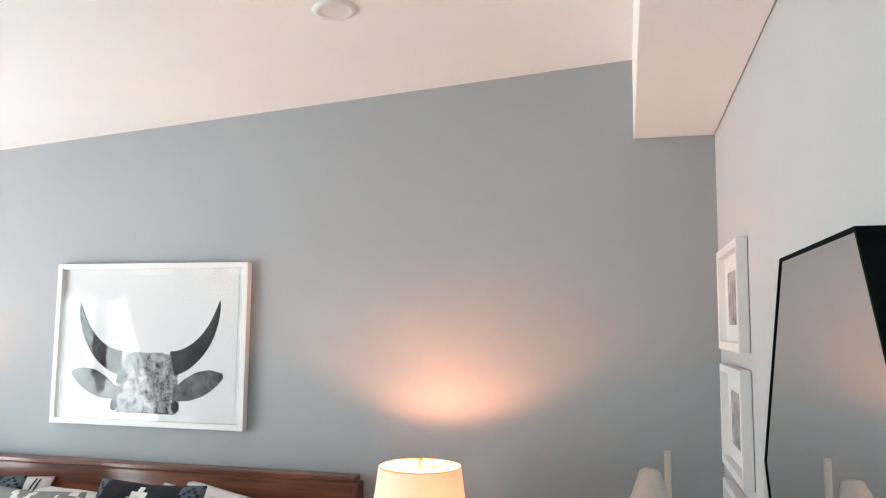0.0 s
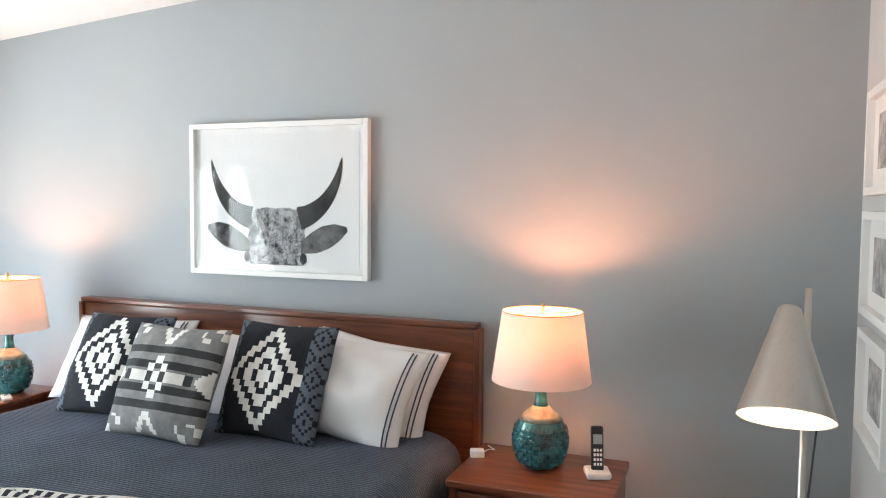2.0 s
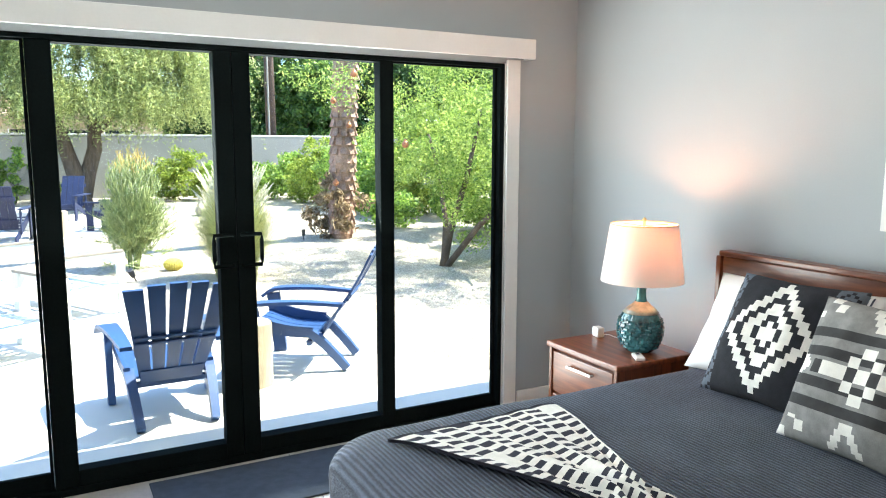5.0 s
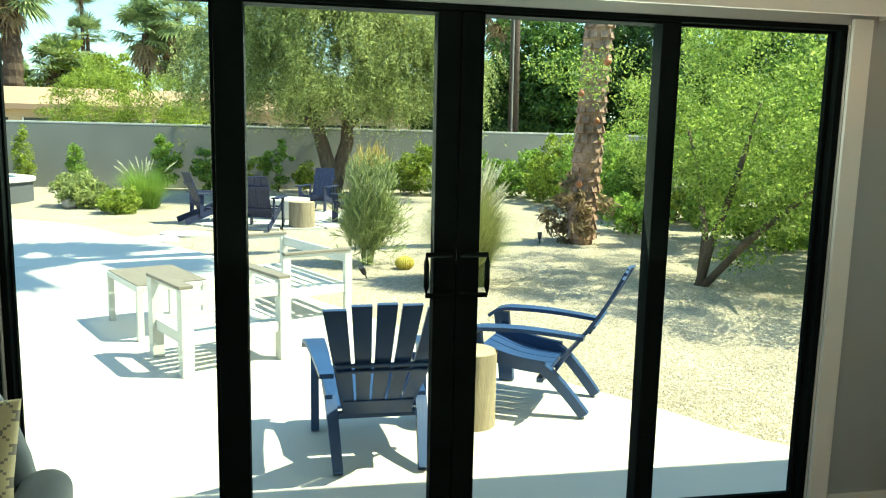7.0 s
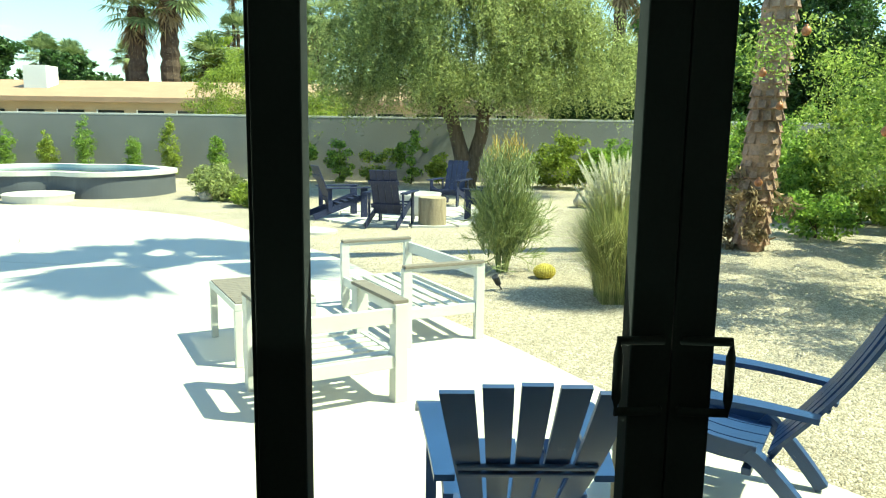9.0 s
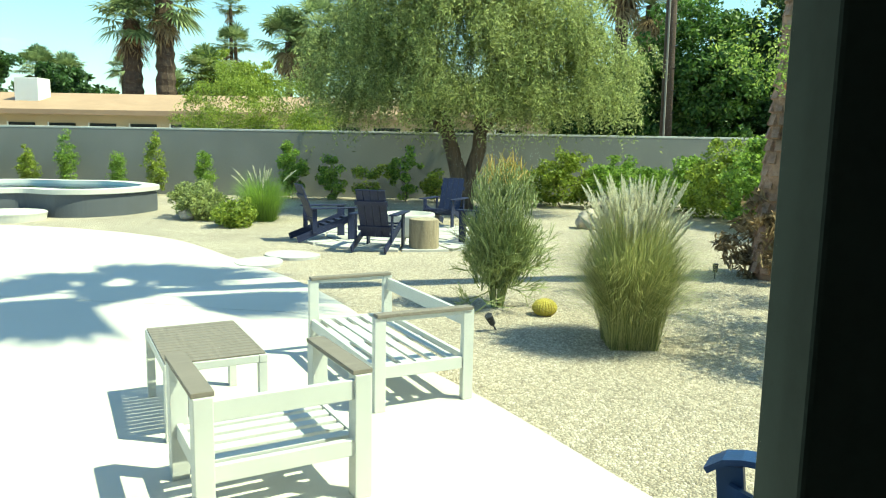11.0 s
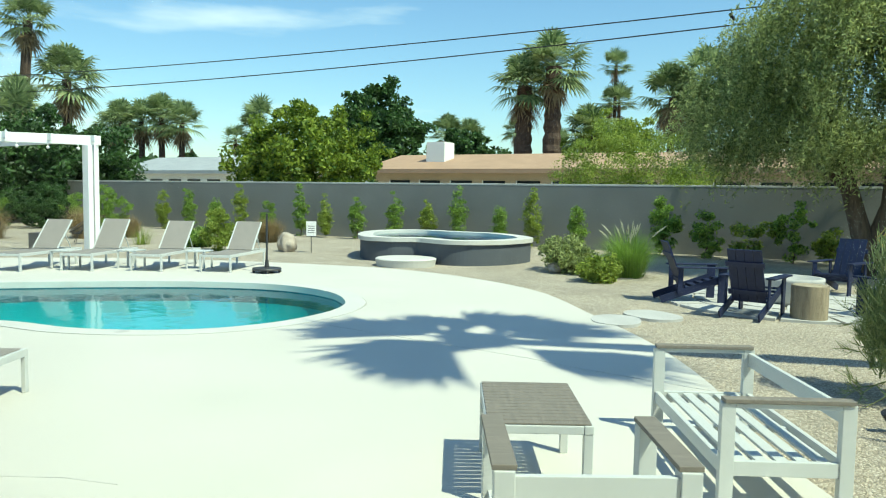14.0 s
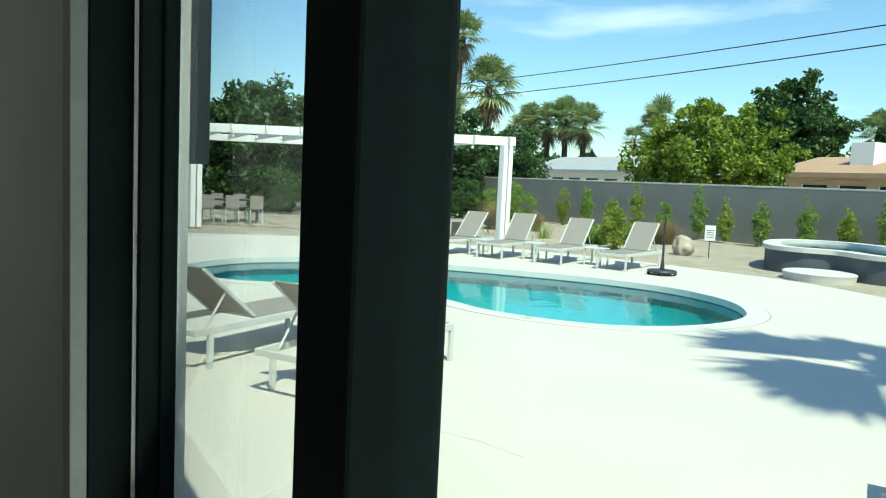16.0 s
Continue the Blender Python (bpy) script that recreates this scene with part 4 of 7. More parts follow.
# six-sided mirror
mir = thing("wall_mirror", "six-sided wall mirror in a deep black frame", "mirror", m=pose(RX, -1.795, 1.445))
hexo = [(0.5 * math.cos(radians(60 * k)), 0.5 * math.sin(radians(60 * k))) for k in range(6)]
bm = bmesh.new()
ro = [[bm.verts.new((x, y * s, z * s)) for y, z in hexo] for x, s in ((-0.004, 1.0), (-0.066, 1.0), (-0.066, 0.985), (-0.060, 0.985))]
for a, b2 in zip(ro, ro[1:]):
    for k in range(6):
        bm.faces.new((a[k], a[(k + 1) % 6], b2[(k + 1) % 6], b2[k]))
part("frame", bm, M_BLACK, mir)
bm = bmesh.new()
bm.faces.new([bm.verts.new((-0.0635, y * 0.984, z * 0.984)) for y, z in hexo])
bm.faces.new([bm.verts.new((-0.0575, y * 0.984, z * 0.984)) for y, z in hexo])
M_MIRROR = bpy.data.materials.new("silvered_glass")
M_MIRROR.use_nodes = True
b = M_MIRROR.node_tree.nodes["Principled BSDF"]
b.inputs["Metallic"].default_value, b.inputs["Roughness"].default_value, b.inputs["Base Color"].default_value = 1.0, 0.02, (0.86, 0.87, 0.87, 1)
part("mirror_glass", bm, M_MIRROR, mir)

# reading lamp with a cone shade
fl = thing("floor_lamp", "brushed steel floor lamp with a lit cone shade", "lamp", m=pose(4.72, -1.0, 0))
bm = bmesh.new()
lathe(bm, [(0.13, 0.0), (0.13, 0.012), (0.12, 0.02), (0.012, 0.026)], 40)
part("foot", bm, M_STEEL, fl, "", True)
bm = bmesh.new()
tube(bm, [(0, 0, 0.02), (0, 0, 1.41)], 0.009, 14)
part("pole", bm, M_STEEL, fl, "", True)
tilt = pose(-0.056, -0.165, 1.100, -27, 2, 0)
bm = bmesh.new()
lathe(bm, [(0.116, 0.0), (0.028, 0.290)], 48, close=False)
lathe(bm, [(0.0005, 0.296), (0.021, 0.296), (0.028, 0.290)], 48, close=False)
bmesh.ops.transform(bm, matrix=tilt, verts=bm.verts[:])
part("shade", bm, M_STEEL, fl, "brushed steel cone shade", True)
bm = bmesh.new()
tube(bm, [(0, 0, 1.22), (-0.04, -0.01, 1.225), (-0.06, -0.02, 1.23)], 0.007, 8)
part("arm", bm, M_STEEL, fl, "", True)
bm = bmesh.new()
bmesh.ops.create_uvsphere(bm, u_segments=14, v_segments=10, radius=0.03, matrix=tilt @ Matrix.Translation((0, 0, 0.10)))
o = part("bulb", bm, M_BULB, fl, "", True)
o.visible_shadow = False
bm = bmesh.new()
tube(bm, [(0.012, -0.012, 1.20), (0.03, -0.015, 1.05), (0.015, -0.015, 0.85), (0.02, -0.012, 0.4), (0.01, -0.01, 0.03)], 0.003, 6)
part("cord", bm, M_BLACKPL, fl)
bm = bmesh.new()
lathe(bm, [(0.113, 0.001), (0.025, 0.286)], 48, close=False)
bmesh.ops.transform(bm, matrix=tilt, verts=bm.verts[:])
part("shade_lining", bm, M_WHITE, fl, "white enamelled inside of the shade", True)
ld = bpy.data.lights.new("reading_light", "POINT")
ld.energy, ld.color, ld.shadow_soft_size = 0.45, (1.0, 0.60, 0.36), 0.03
lo = new("reading_light", ld)
lo.matrix_world = pose(4.72, -1.0, 0) @ tilt @ Matrix.Translation((0, 0, 0.10))

# recessed ceiling light
slope = math.degrees(math.atan(0.0736))
rl = thing("recessed_light", "round white recessed ceiling light, off", "ceiling light", m=pose(3.69, -0.90, ceil_z(3.69) - 0.001, 0, -slope, 0) @ Matrix.Scale(0.76, 4))
bm = bmesh.new()
lathe(bm, [(0.098, 0.0), (0.096, -0.008), (0.080, -0.014), (0.066, -0.010), (0.052, 0.0)], 40, close=False)
part("trim_ring", bm, M_WHITE, rl, "", True)
bm = bmesh.new()
lathe(bm, [(0.066, -0.009), (0.05, -0.006), (0.0005, -0.005)], 32, close=False)
part("lens", bm, M_PLASTIC, rl, "", True)

# small things on the nightstands
ph = thing("cordless_phone", "black cordless handset standing in a white cradle", "telephone", m=pose(4.09, -0.43, 0.62, 0, 0, 20))
bm = bmesh.new()
box(bm, -0.045, 0.045, -0.045, 0.045, 0, 0.028, 0.008)
part("cradle", bm, M_PLASTIC, ph, "white plastic cradle")
lean = pose(0, 0.0, 0.02, -10, 0, 0)
bm = bmesh.new()
box(bm, -0.023, 0.023, -0.012, 0.012, 0, 0.165, 0.008, 2, lean)
hs = part("handset", bm, M_BLACKPL, ph)
bm = bmesh.new()
box(bm, -0.017, 0.017, -0.0145, -0.0125, 0.10, 0.135, 0.001, 1, lean)
part("screen", bm, mat("lcd_grey", (0.30, 0.33, 0.33), 0.3, bump=0), hs, "grey display")
for r in range(4):
    for c2 in range(3):
        bm = bmesh.new()
        box(bm, -0.016 + 0.0115 * c2, -0.0075 + 0.0115 * c2, -0.0150, -0.0125, 0.022 + 0.017 * r, 0.032 + 0.017 * r, 0.001, 1, lean)
        part("key", bm, M_PLASTIC, hs)
for x, y, rz in ((3.61, -0.40, 25), (0.735, -0.40, -10)):
    g = thing("charger", "small white plug-in charger with a thin cord", "charger", "chargers on the nightstands", pose(x, y, 0.62, 0, 0, rz))
    bm = bmesh.new()
    box(bm, -0.028, 0.028, -0.02, 0.02, 0, 0.032 if x > 2 else 0.05, 0.006)
    part("body", bm, M_PLASTIC, g)
    bm = bmesh.new()
    tube(bm, [(0.02, 0.01, 0.012), (0.05, 0.03, 0.02), (0.08, 0.07, 0.004), (0.06, 0.13, 0.003)], 0.0022, 6)
    part("cord", bm, M_PLASTIC, g)
rm = thing("remote_control", "small white remote control lying on the nightstand", "remote", m=pose(1.13, -0.50, 0.62, 0, 0, 60))
bm = bmesh.new()
box(bm, -0.022, 0.022, -0.045, 0.045, 0, 0.016, 0.005)
rb = part("body", bm, M_PLASTIC, rm)
bm = bmesh.new()
box(bm, -0.008, 0.008, 0.010, 0.026, 0.0165, 0.018, 0.002)
part("button", bm, M_BLACKPL, rb)

# floor mat before the doors
mt = thing("door_mat", "dark grey woven floor mat before the glass doors", "mat", m=pose(0.28, -1.85, 0.0))
bm = bmesh.new()
box(bm, -0.24, 0.24, -0.63, 0.63, 0.0, 0.010, 0.003)
part("mat_sheet", bm, M_RUG, mt)

# armchair by the doors, with a cushion
M_NAVY = mat("armchair_velvet", (0.008, 0.018, 0.027), 0.85, var=0.2, scale=6, fine=160, bump=0.3, dist=0.003)
ac = thing("armchair", "dark teal upholstered armchair beside the glass doors", "armchair", m=pose(0.70, -3.70, 0, 0, 0, 97))
bm = bmesh.new()
upholster(bm, -0.36, 0.36, -0.36, 0.30, 0.16, 0.42, 0.08, 0.05, 0.01)
part("seat", bm, M_NAVY, ac, "", True)
bm = bmesh.new()
upholster(bm, -0.40, 0.40, -0.10, 0.10, 0.0, 0.54, 0.09, 0.07, 0.01)
for v in bm.verts:
    v.co.x *= 1 - 0.55 * (v.co.z / 0.54) ** 2
bmesh.ops.transform(bm, matrix=pose(0, 0.32, 0.36, -14, 0, 0), verts=bm.verts[:])
part("backrest", bm, M_NAVY, ac, "", True)
for sg in (-1, 1):
    bm = bmesh.new()
    upholster(bm, sg * 0.42 - 0.07, sg * 0.42 + 0.07, -0.36, 0.30, 0.16, 0.58, 0.06, 0.05, 0.01)
    part("arm", bm, M_NAVY, ac, "", True)
    for y in (-0.28, 0.26):
        bm = bmesh.new()
        lathe(bm, [(0.014, 0.0), (0.022, 0.165)], 12)
        bmesh.ops.translate(bm, vec=(sg * 0.32, y, 0), verts=bm.verts[:])
        part("leg", bm, M_WOOD_Z, ac)


def honeycomb(u, v):
    x, y = u * 9, v * 10
    a = (x % 1.5 - 0.75, y % 2.0 - 1.0)
    b2 = ((x + 0.75) % 1.5 - 0.75, (y + 1.0) % 2.0 - 1.0)
    da, db = (max(abs(p[0]) * 1.0 + abs(p[1]) * 0.45, abs(p[1]) * 0.9) for p in (a, b2))
    return 1 if abs(da - db) < 0.13 else 0


HNY = cushion(54, 60, 0.44, 0.44, 0.15, honeycomb, [mat("cushion_straw", (0.30, 0.26, 0.15), 0.9), mat("cushion_line", (0.10, 0.09, 0.07), 0.9)])
c = tagged(new("armchair_cushion", HNY), "straw-coloured cushion with a honeycomb pattern", "cushion")
c.matrix_basis = pose(0.70, -3.70, 0, 0, 0, 97) @ pose(0.17, 0.0, 0.425, -22, 0, 0)


# ---- things on the terrace and in the garden ----
M_ALU = mat("white_aluminium", (0.55, 0.56, 0.535), 0.45, var=0.04, scale=5, fine=90, bump=0.05)
M_TAUPE = mat("taupe_composite", (0.20, 0.175, 0.145), 0.7, var=0.15, scale=4, fine=60, bump=0.2, stretch=(1, 12, 12))
M_SLING = mat("taupe_sling", (0.26, 0.235, 0.21), 0.85, var=0.08, scale=8, fine=260, bump=0.4, dist=0.002)
M_BLUE = mat("blue_resin", (0.016, 0.052, 0.150), 0.42, var=0.14, scale=5, fine=60, bump=0.06)
M_NAVYWOOD = mat("navy_poly_lumber", (0.009, 0.016, 0.055), 0.55, var=0.2, scale=5, fine=70, bump=0.15)
M_LOG = mat("pale_log", (0.30, 0.245, 0.165), 0.8, var=0.3, scale=4, fine=40, bump=0.6, dist=0.01, stretch=(4, 4, 0.6))
M_LOGEND = mat("log_end", (0.36, 0.30, 0.21), 0.8, var=0.25, scale=6, fine=40, bump=0.4)
M_ROCK = mat("boulder", (0.42, 0.36, 0.29), 0.95, var=0.3, scale=3, fine=25, bump=0.8, dist=0.03)
M_FLAG = mat("flagstone", (0.46, 0.45, 0.425), 0.9, var=0.1, scale=2, fine=30, bump=0.3)


def post_chair(name, label, category, m, w, d, arm_h, long_back):
    """An aluminium seat frame without cushions: flat posts, arms at both ends, a slatted seat; front is +y."""
    t = thing(name, label, category, "", m)
    pw, hx = (0.09, 0.042) if not long_back else (0.075, 0.024)
    for sx in (-1, 1):
        for sy in (-1, 1):
            bm = bmesh.new()
            box(bm, sx * (w / 2) - hx, sx * (w / 2) + hx, sy * (d / 2 - pw / 2) - pw / 2, sy * (d / 2 - pw / 2) + pw / 2, 0, arm_h - 0.0115, 0.004)
            part("leg", bm, M_ALU, t)
        bm = bmesh.new()
        box(bm, sx * (w / 2) - 0.022, sx * (w / 2) + 0.022, -d / 2 + pw + 0.001, d / 2 - pw - 0.001, arm_h - 0.040, arm_h - 0.0115, 0.003)
        part("arm_rail", bm, M_ALU, t)
        bm = bmesh.new()
        box(bm, sx * (w / 2) - (0.05 if not long_back else 0.035), sx * (w / 2) + (0.05 if not long_back else 0.035), -d / 2 + 0.012, d / 2 - 0.012, arm_h - 0.011, arm_h + 0.012, 0.003)
        part("arm_top", bm, M_TAUPE, t, "taupe composite arm board")
        bm = bmesh.new()
        box(bm, sx * (w / 2) - 0.016, sx * (w / 2) + 0.016, -d / 2 + pw, d / 2 - pw, 0.215, 0.295, 0.003)
        part("side_rail", bm, M_ALU, t)
    for y, z0, z1 in ((d / 2 - 0.03, 0.215, 0.295), (-d / 2 + 0.03, 0.215, 0.295), (-d / 2 + 0.03, arm_h - 0.13, arm_h - 0.035)):
        bm = bmesh.new()
        box(bm, -w / 2 + 0.02, w / 2 - 0.02, y - 0.016, y + 0.016, z0, z1, 0.003)
        part("rail", bm, M_ALU, t)
    cnt = 5
    for k in range(cnt):
        bm = bmesh.new()
        y = -d / 2 + 0.08 + (d - 0.16) * (k + 0.5) / cnt
        box(bm, -w / 2 + 0.018, w / 2 - 0.018, y - 0.034, y + 0.034, 0.270, 0.288, 0.003)
        part("slat", bm, M_ALU, t)
    if long_back:
        bm = bmesh.new()
        box(bm, -0.02, 0.02, -d / 2 + 0.05, d / 2 - 0.05, 0.235, 0.268, 0.003)
        part("cross_bar", bm, M_ALU, t)
    return t


post_chair("patio_armchair", "white aluminium patio armchair frame without cushions on the terrace", "armchair", pose(-2.955, -3.21, G, 0, 0, 119.5), 0.73, 0.68, 0.62, False)
post_chair("patio_loveseat", "white aluminium patio loveseat frame without cushions on the terrace", "loveseat", pose(-4.745, -2.79, G, 0, 0, 207), 1.38, 0.70, 0.62, True)

tb = thing("patio_table", "low white aluminium table with a taupe slatted top", "table", m=pose(-3.96, -3.845, G, 0, 0, 208))
for sx in (-1, 1):
    for sy in (-1, 1):
        bm = bmesh.new()
        box(bm, sx * 0.42 - 0.025, sx * 0.42 + 0.025, sy * 0.262 - 0.025, sy * 0.262 + 0.025, 0, 0.400, 0.004)
        part("leg", bm, M_ALU, tb)
    bm = bmesh.new()
    box(bm, -0.447, 0.447, sx * 0.263 - 0.025, sx * 0.263 + 0.025, 0.4005, 0.448, 0.004)
    part("frame_rail", bm, M_ALU, tb)
    bm = bmesh.new()
    box(bm, sx * 0.42 - 0.024, sx * 0.42 + 0.024, -0.237, 0.237, 0.4005, 0.446, 0.004)
    part("frame_rail", bm, M_ALU, tb)
for k in range(14):
    bm = bmesh.new()
    x = -0.438 + 0.876 * (k + 0.5) / 14
    box(bm, x - 0.0272, x + 0.0272, -0.279, 0.279, 0.4485, 0.457, 0.002)
    part("slat", bm, M_TAUPE, tb, "")


def strip(bm, pts, th):
    """A board swept along (y, z, half width) stations, th thick."""
    top, bot = [], []
    for k, (y, z, x0, x1) in enumerate(pts):
        a, b = pts[max(k - 1, 0)], pts[min(k + 1, len(pts) - 1)]
        ty, tz = b[0] - a[0], b[1] - a[1]
        ln = math.hypot(ty, tz) or 1
        ny, nz = -tz / ln * th, ty / ln * th
        top.append([bm.verts.new((x0, y, z)), bm.verts.new((x1, y, z))])
        bot.append([bm.verts.new((x0, y + ny, z + nz)), bm.verts.new((x1, y + ny, z + nz))])
    for k in range(len(pts) - 1):
        bm.faces.new((top[k][0], top[k][1], top[k + 1][1], top[k + 1][0]))
        bm.faces.new((bot[k][1], bot[k][0], bot[k + 1][0], bot[k + 1][1]))
        bm.faces.new((top[k][0], top[k + 1][0], bot[k + 1][0], bot[k][0]))
        bm.faces.new((top[k][1], bot[k][1], bot[k + 1][1], top[k + 1][1]))
    for e in (0, -1):
        bm.faces.new((top[e][0], top[e][1], bot[e][1], bot[e][0]))


M_JOINT = mat("joint_grey", (0.45, 0.44, 0.41), 0.9, var=0.25, scale=9, fine=60, bump=0.1)


def resin_chair(m):
    """A moulded low garden chair: fanned back slats, sloped slatted seat, broad arms; front is +y."""
    t = thing("adirondack_chair", "blue moulded resin low garden chair on the terrace", "chair", "blue resin chairs by the doors", m)
    def lean(q):
        return -0.17 - 0.39 * q - 0.03 * math.sin(math.pi * q)

    for k in range(5):
        bm = bmesh.new()
        u0, u1 = -1 + 2 * k / 5, -1 + 2 * (k + 1) / 5
        st = []
        for q in [i / 12 for i in range(13)]:
            w = 0.185 + 0.105 * q
            gap = 0.005 + 0.006 * q
            st.append((lean(q) - 0.02, 0.29 + (0.615 - 0.006 * abs(k - 2) ** 2) * q, u0 * w + (gap if k else 0), u1 * w - (gap if k < 4 else 0)))
        strip(bm, st, 0.016)
        part("back_slat", bm, M_BLUE, t)
    for q, h in ((0.01, 0.050), (0.42, 0.010), (0.48, 0.010)):
        bm = bmesh.new()
        w = 0.185 + 0.105 * q - 0.006
        box(bm, -w, w, -0.010, 0.006, -h, h, 0.004, 2, pose(0, lean(q) - 0.040, 0.29 + 0.60 * q - 0.008, 30, 0, 0))
        part("back_brace", bm, M_BLUE, t)
    for k in range(5):
        bm = bmesh.new()
        st = []
        x0, x1 = -0.262 + 0.524 * k / 5 + 0.005, -0.262 + 0.524 * (k + 1) / 5 - 0.005
        for s in [i / 10 for i in range(11)]:
            y = 0.34 - 0.50 * s
            st.append((y, 0.36 - 0.10 * s - 0.035 * math.sin(math.pi * s) - (0.07 * (1 - s / 0.12) ** 2 if s < 0.12 else 0), x0, x1))
        strip(bm, st, -0.016)
        part("seat_slat", bm, M_BLUE, t)
    for y, z in ((0.25, 0.325), (-0.12, 0.235)):
        bm = bmesh.new()
        box(bm, -0.25, 0.25, y - 0.02, y + 0.02, z - 0.04, z - 0.004, 0.006)
        part("seat_brace", bm, M_BLUE, t)
    for sg in (-1, 1):
        bm = bmesh.new()
        st = []
        for s in [i / 12 for i in range(13)]:
            y = 0.36 - 0.74 * s
            z = 0.495 + 0.02 * math.sin(math.pi * s) - (0.05 * (1 - s / 0.15) ** 2 if s < 0.15 else 0)
            c = sg * (0.315 - 0.05 * s)
            hw = 0.062 - 0.028 * s
            st.append((y, z, c - hw, c + hw))
        strip(bm, st, -0.024)
        part("arm", bm, M_BLUE, t)
        bm = bmesh.new()
        st = [(0.335 - 0.05 * s, 0.475 - 0.475 * s, sg * 0.305 - 0.022, sg * 0.305 + 0.022) for s in [i / 6 for i in range(7)]]
        strip(bm, st, -0.10)
        part("front_leg", bm, M_BLUE, t)
        bm = bmesh.new()
        st = []
        for q in [i / 8 for i in range(9)]:
            st.append((0.30 - 0.45 * q, 0.350 - 0.09 * q - 0.02 * math.sin(math.pi * q), sg * (0.262 - 0.02 * q) - 0.016, sg * (0.262 - 0.02 * q) + 0.016))
        strip(bm, st, -0.075)
        part("seat_rail", bm, M_BLUE, t)
        bm = bmesh.new()
        st = []
        for q in [i / 10 for i in range(11)]:
            c = sg * (0.235 - 0.025 * q)
            hw = 0.030 - 0.006 * q
            st.append((-0.10 - 0.27 * q ** 0.8, 0.275 - 0.275 * q, c - hw, c + hw))
        strip(bm, st, -0.060)
        for v in bm.verts:
            v.co.z = max(v.co.z, 0.0)
        part("back_leg", bm, M_BLUE, t)
    return t


resin_chair(pose(-1.22, -2.215, G, 0, 0, 91))
resin_chair(pose(-1.80, -1.16, G, 0, 0, 149))


def log_stool(m, r, h):
    t = thing("log_stool", "pale peeled log used as a side table", "stool", "log side tables", m)
    bm = bmesh.new()
    n = 40
    rings = []
    for z in [h * k / 6 for k in range(7)]:
        rings.append([bm.verts.new((r * (1 + 0.05 * noise.noise(Vector((math.cos(2 * math.pi * i / n) * 1.5, math.sin(2 * math.pi * i / n) * 1.5, z * 1.2)))) * math.cos(2 * math.pi * i / n), r * (1 + 0.05 * noise.noise(Vector((math.cos(2 * math.pi * i / n) * 1.5, math.sin(2 * math.pi * i / n) * 1.5, z * 1.2 + 5)))) * math.sin(2 * math.pi * i / n), z)) for i in range(n)])
    for a, b in zip(rings, rings[1:]):
        for i in range(n):
            bm.faces.new((a[i], a[(i + 1) % n], b[(i + 1) % n], b[i]))
    part("trunk_side", bm, M_LOG, t, "", True)
    bm = bmesh.new()
    lathe(bm, [(r * 0.97, h - 0.004), (r * 0.93, h + 0.006), (0.0005, h + 0.008)], 40)
    part("cut_top", bm, M_LOGEND, t, "sawn pale end grain")
    return t


log_stool(pose(-1.43, -1.63, G), 0.145, 0.44)
log_stool(pose(-11.45, -2.68, G), 0.24, 0.47)


def lumber_chair(m):
    """A flat-board low garden chair; front is +y."""
    t = thing("adirondack_chair", "navy flat-board low garden chair round the fire pit", "chair", "navy chairs round the fire pit", m)
    for k in range(4):
        bm = bmesh.new()
        x = -0.24 + 0.12 * k
        box(bm, x + 0.003, x + 0.117, -0.012, 0.012, 0.0, 0.82, 0.004, 2, pose(0, -0.22, 0.22, 22, 0, 0))
        part("back_slat", bm, M_NAVYWOOD, t)
    for k in (0.16, 0.60):
        bm = bmesh.new()
        box(bm, -0.27, 0.27, -0.035, -0.014, k - 0.04, k + 0.04, 0.003, 2, pose(0, -0.22, 0.22, 22, 0, 0))
        part("back_batten", bm, M_NAVYWOOD, t)
    for k in range(5):
        s = k / 4
        bm = bmesh.new()
        y, z = 0.36 - 0.52 * s, 0.38 - 0.15 * s
        box(bm, -0.26, 0.26, y - 0.052, y + 0.052, z - 0.011, z + 0.011, 0.003)
        part("seat_slat", bm, M_NAVYWOOD, t)
    for sg in (-1, 1):
        bm = bmesh.new()
        box(bm, sg * 0.33 - 0.065, sg * 0.33 + 0.065, -0.40, 0.43, 0.57, 0.595, 0.005)
        part("arm", bm, M_NAVYWOOD, t)
        bm = bmesh.new()
        box(bm, sg * 0.30 - 0.014, sg * 0.30 + 0.014, 0.27, 0.40, 0.0, 0.569, 0.003)
        part("front_leg", bm, M_NAVYWOOD, t)
        bm = bmesh.new()
        strip(bm, [(0.40, 0.36, sg * 0.272 - 0.012, sg * 0.272 + 0.012), (-0.60, 0.0, sg * 0.272 - 0.012, sg * 0.272 + 0.012)], -0.11)
        for v in bm.verts:
            v.co.z = max(v.co.z, 0.0)
        part("stringer", bm, M_NAVYWOOD, t)
        bm = bmesh.new()
        box(bm, sg * 0.30 - 0.012, sg * 0.30 + 0.012, -0.36, -0.28, 0.15, 0.569, 0.003)
        part("rear_post", bm, M_NAVYWOOD, t)
    return t


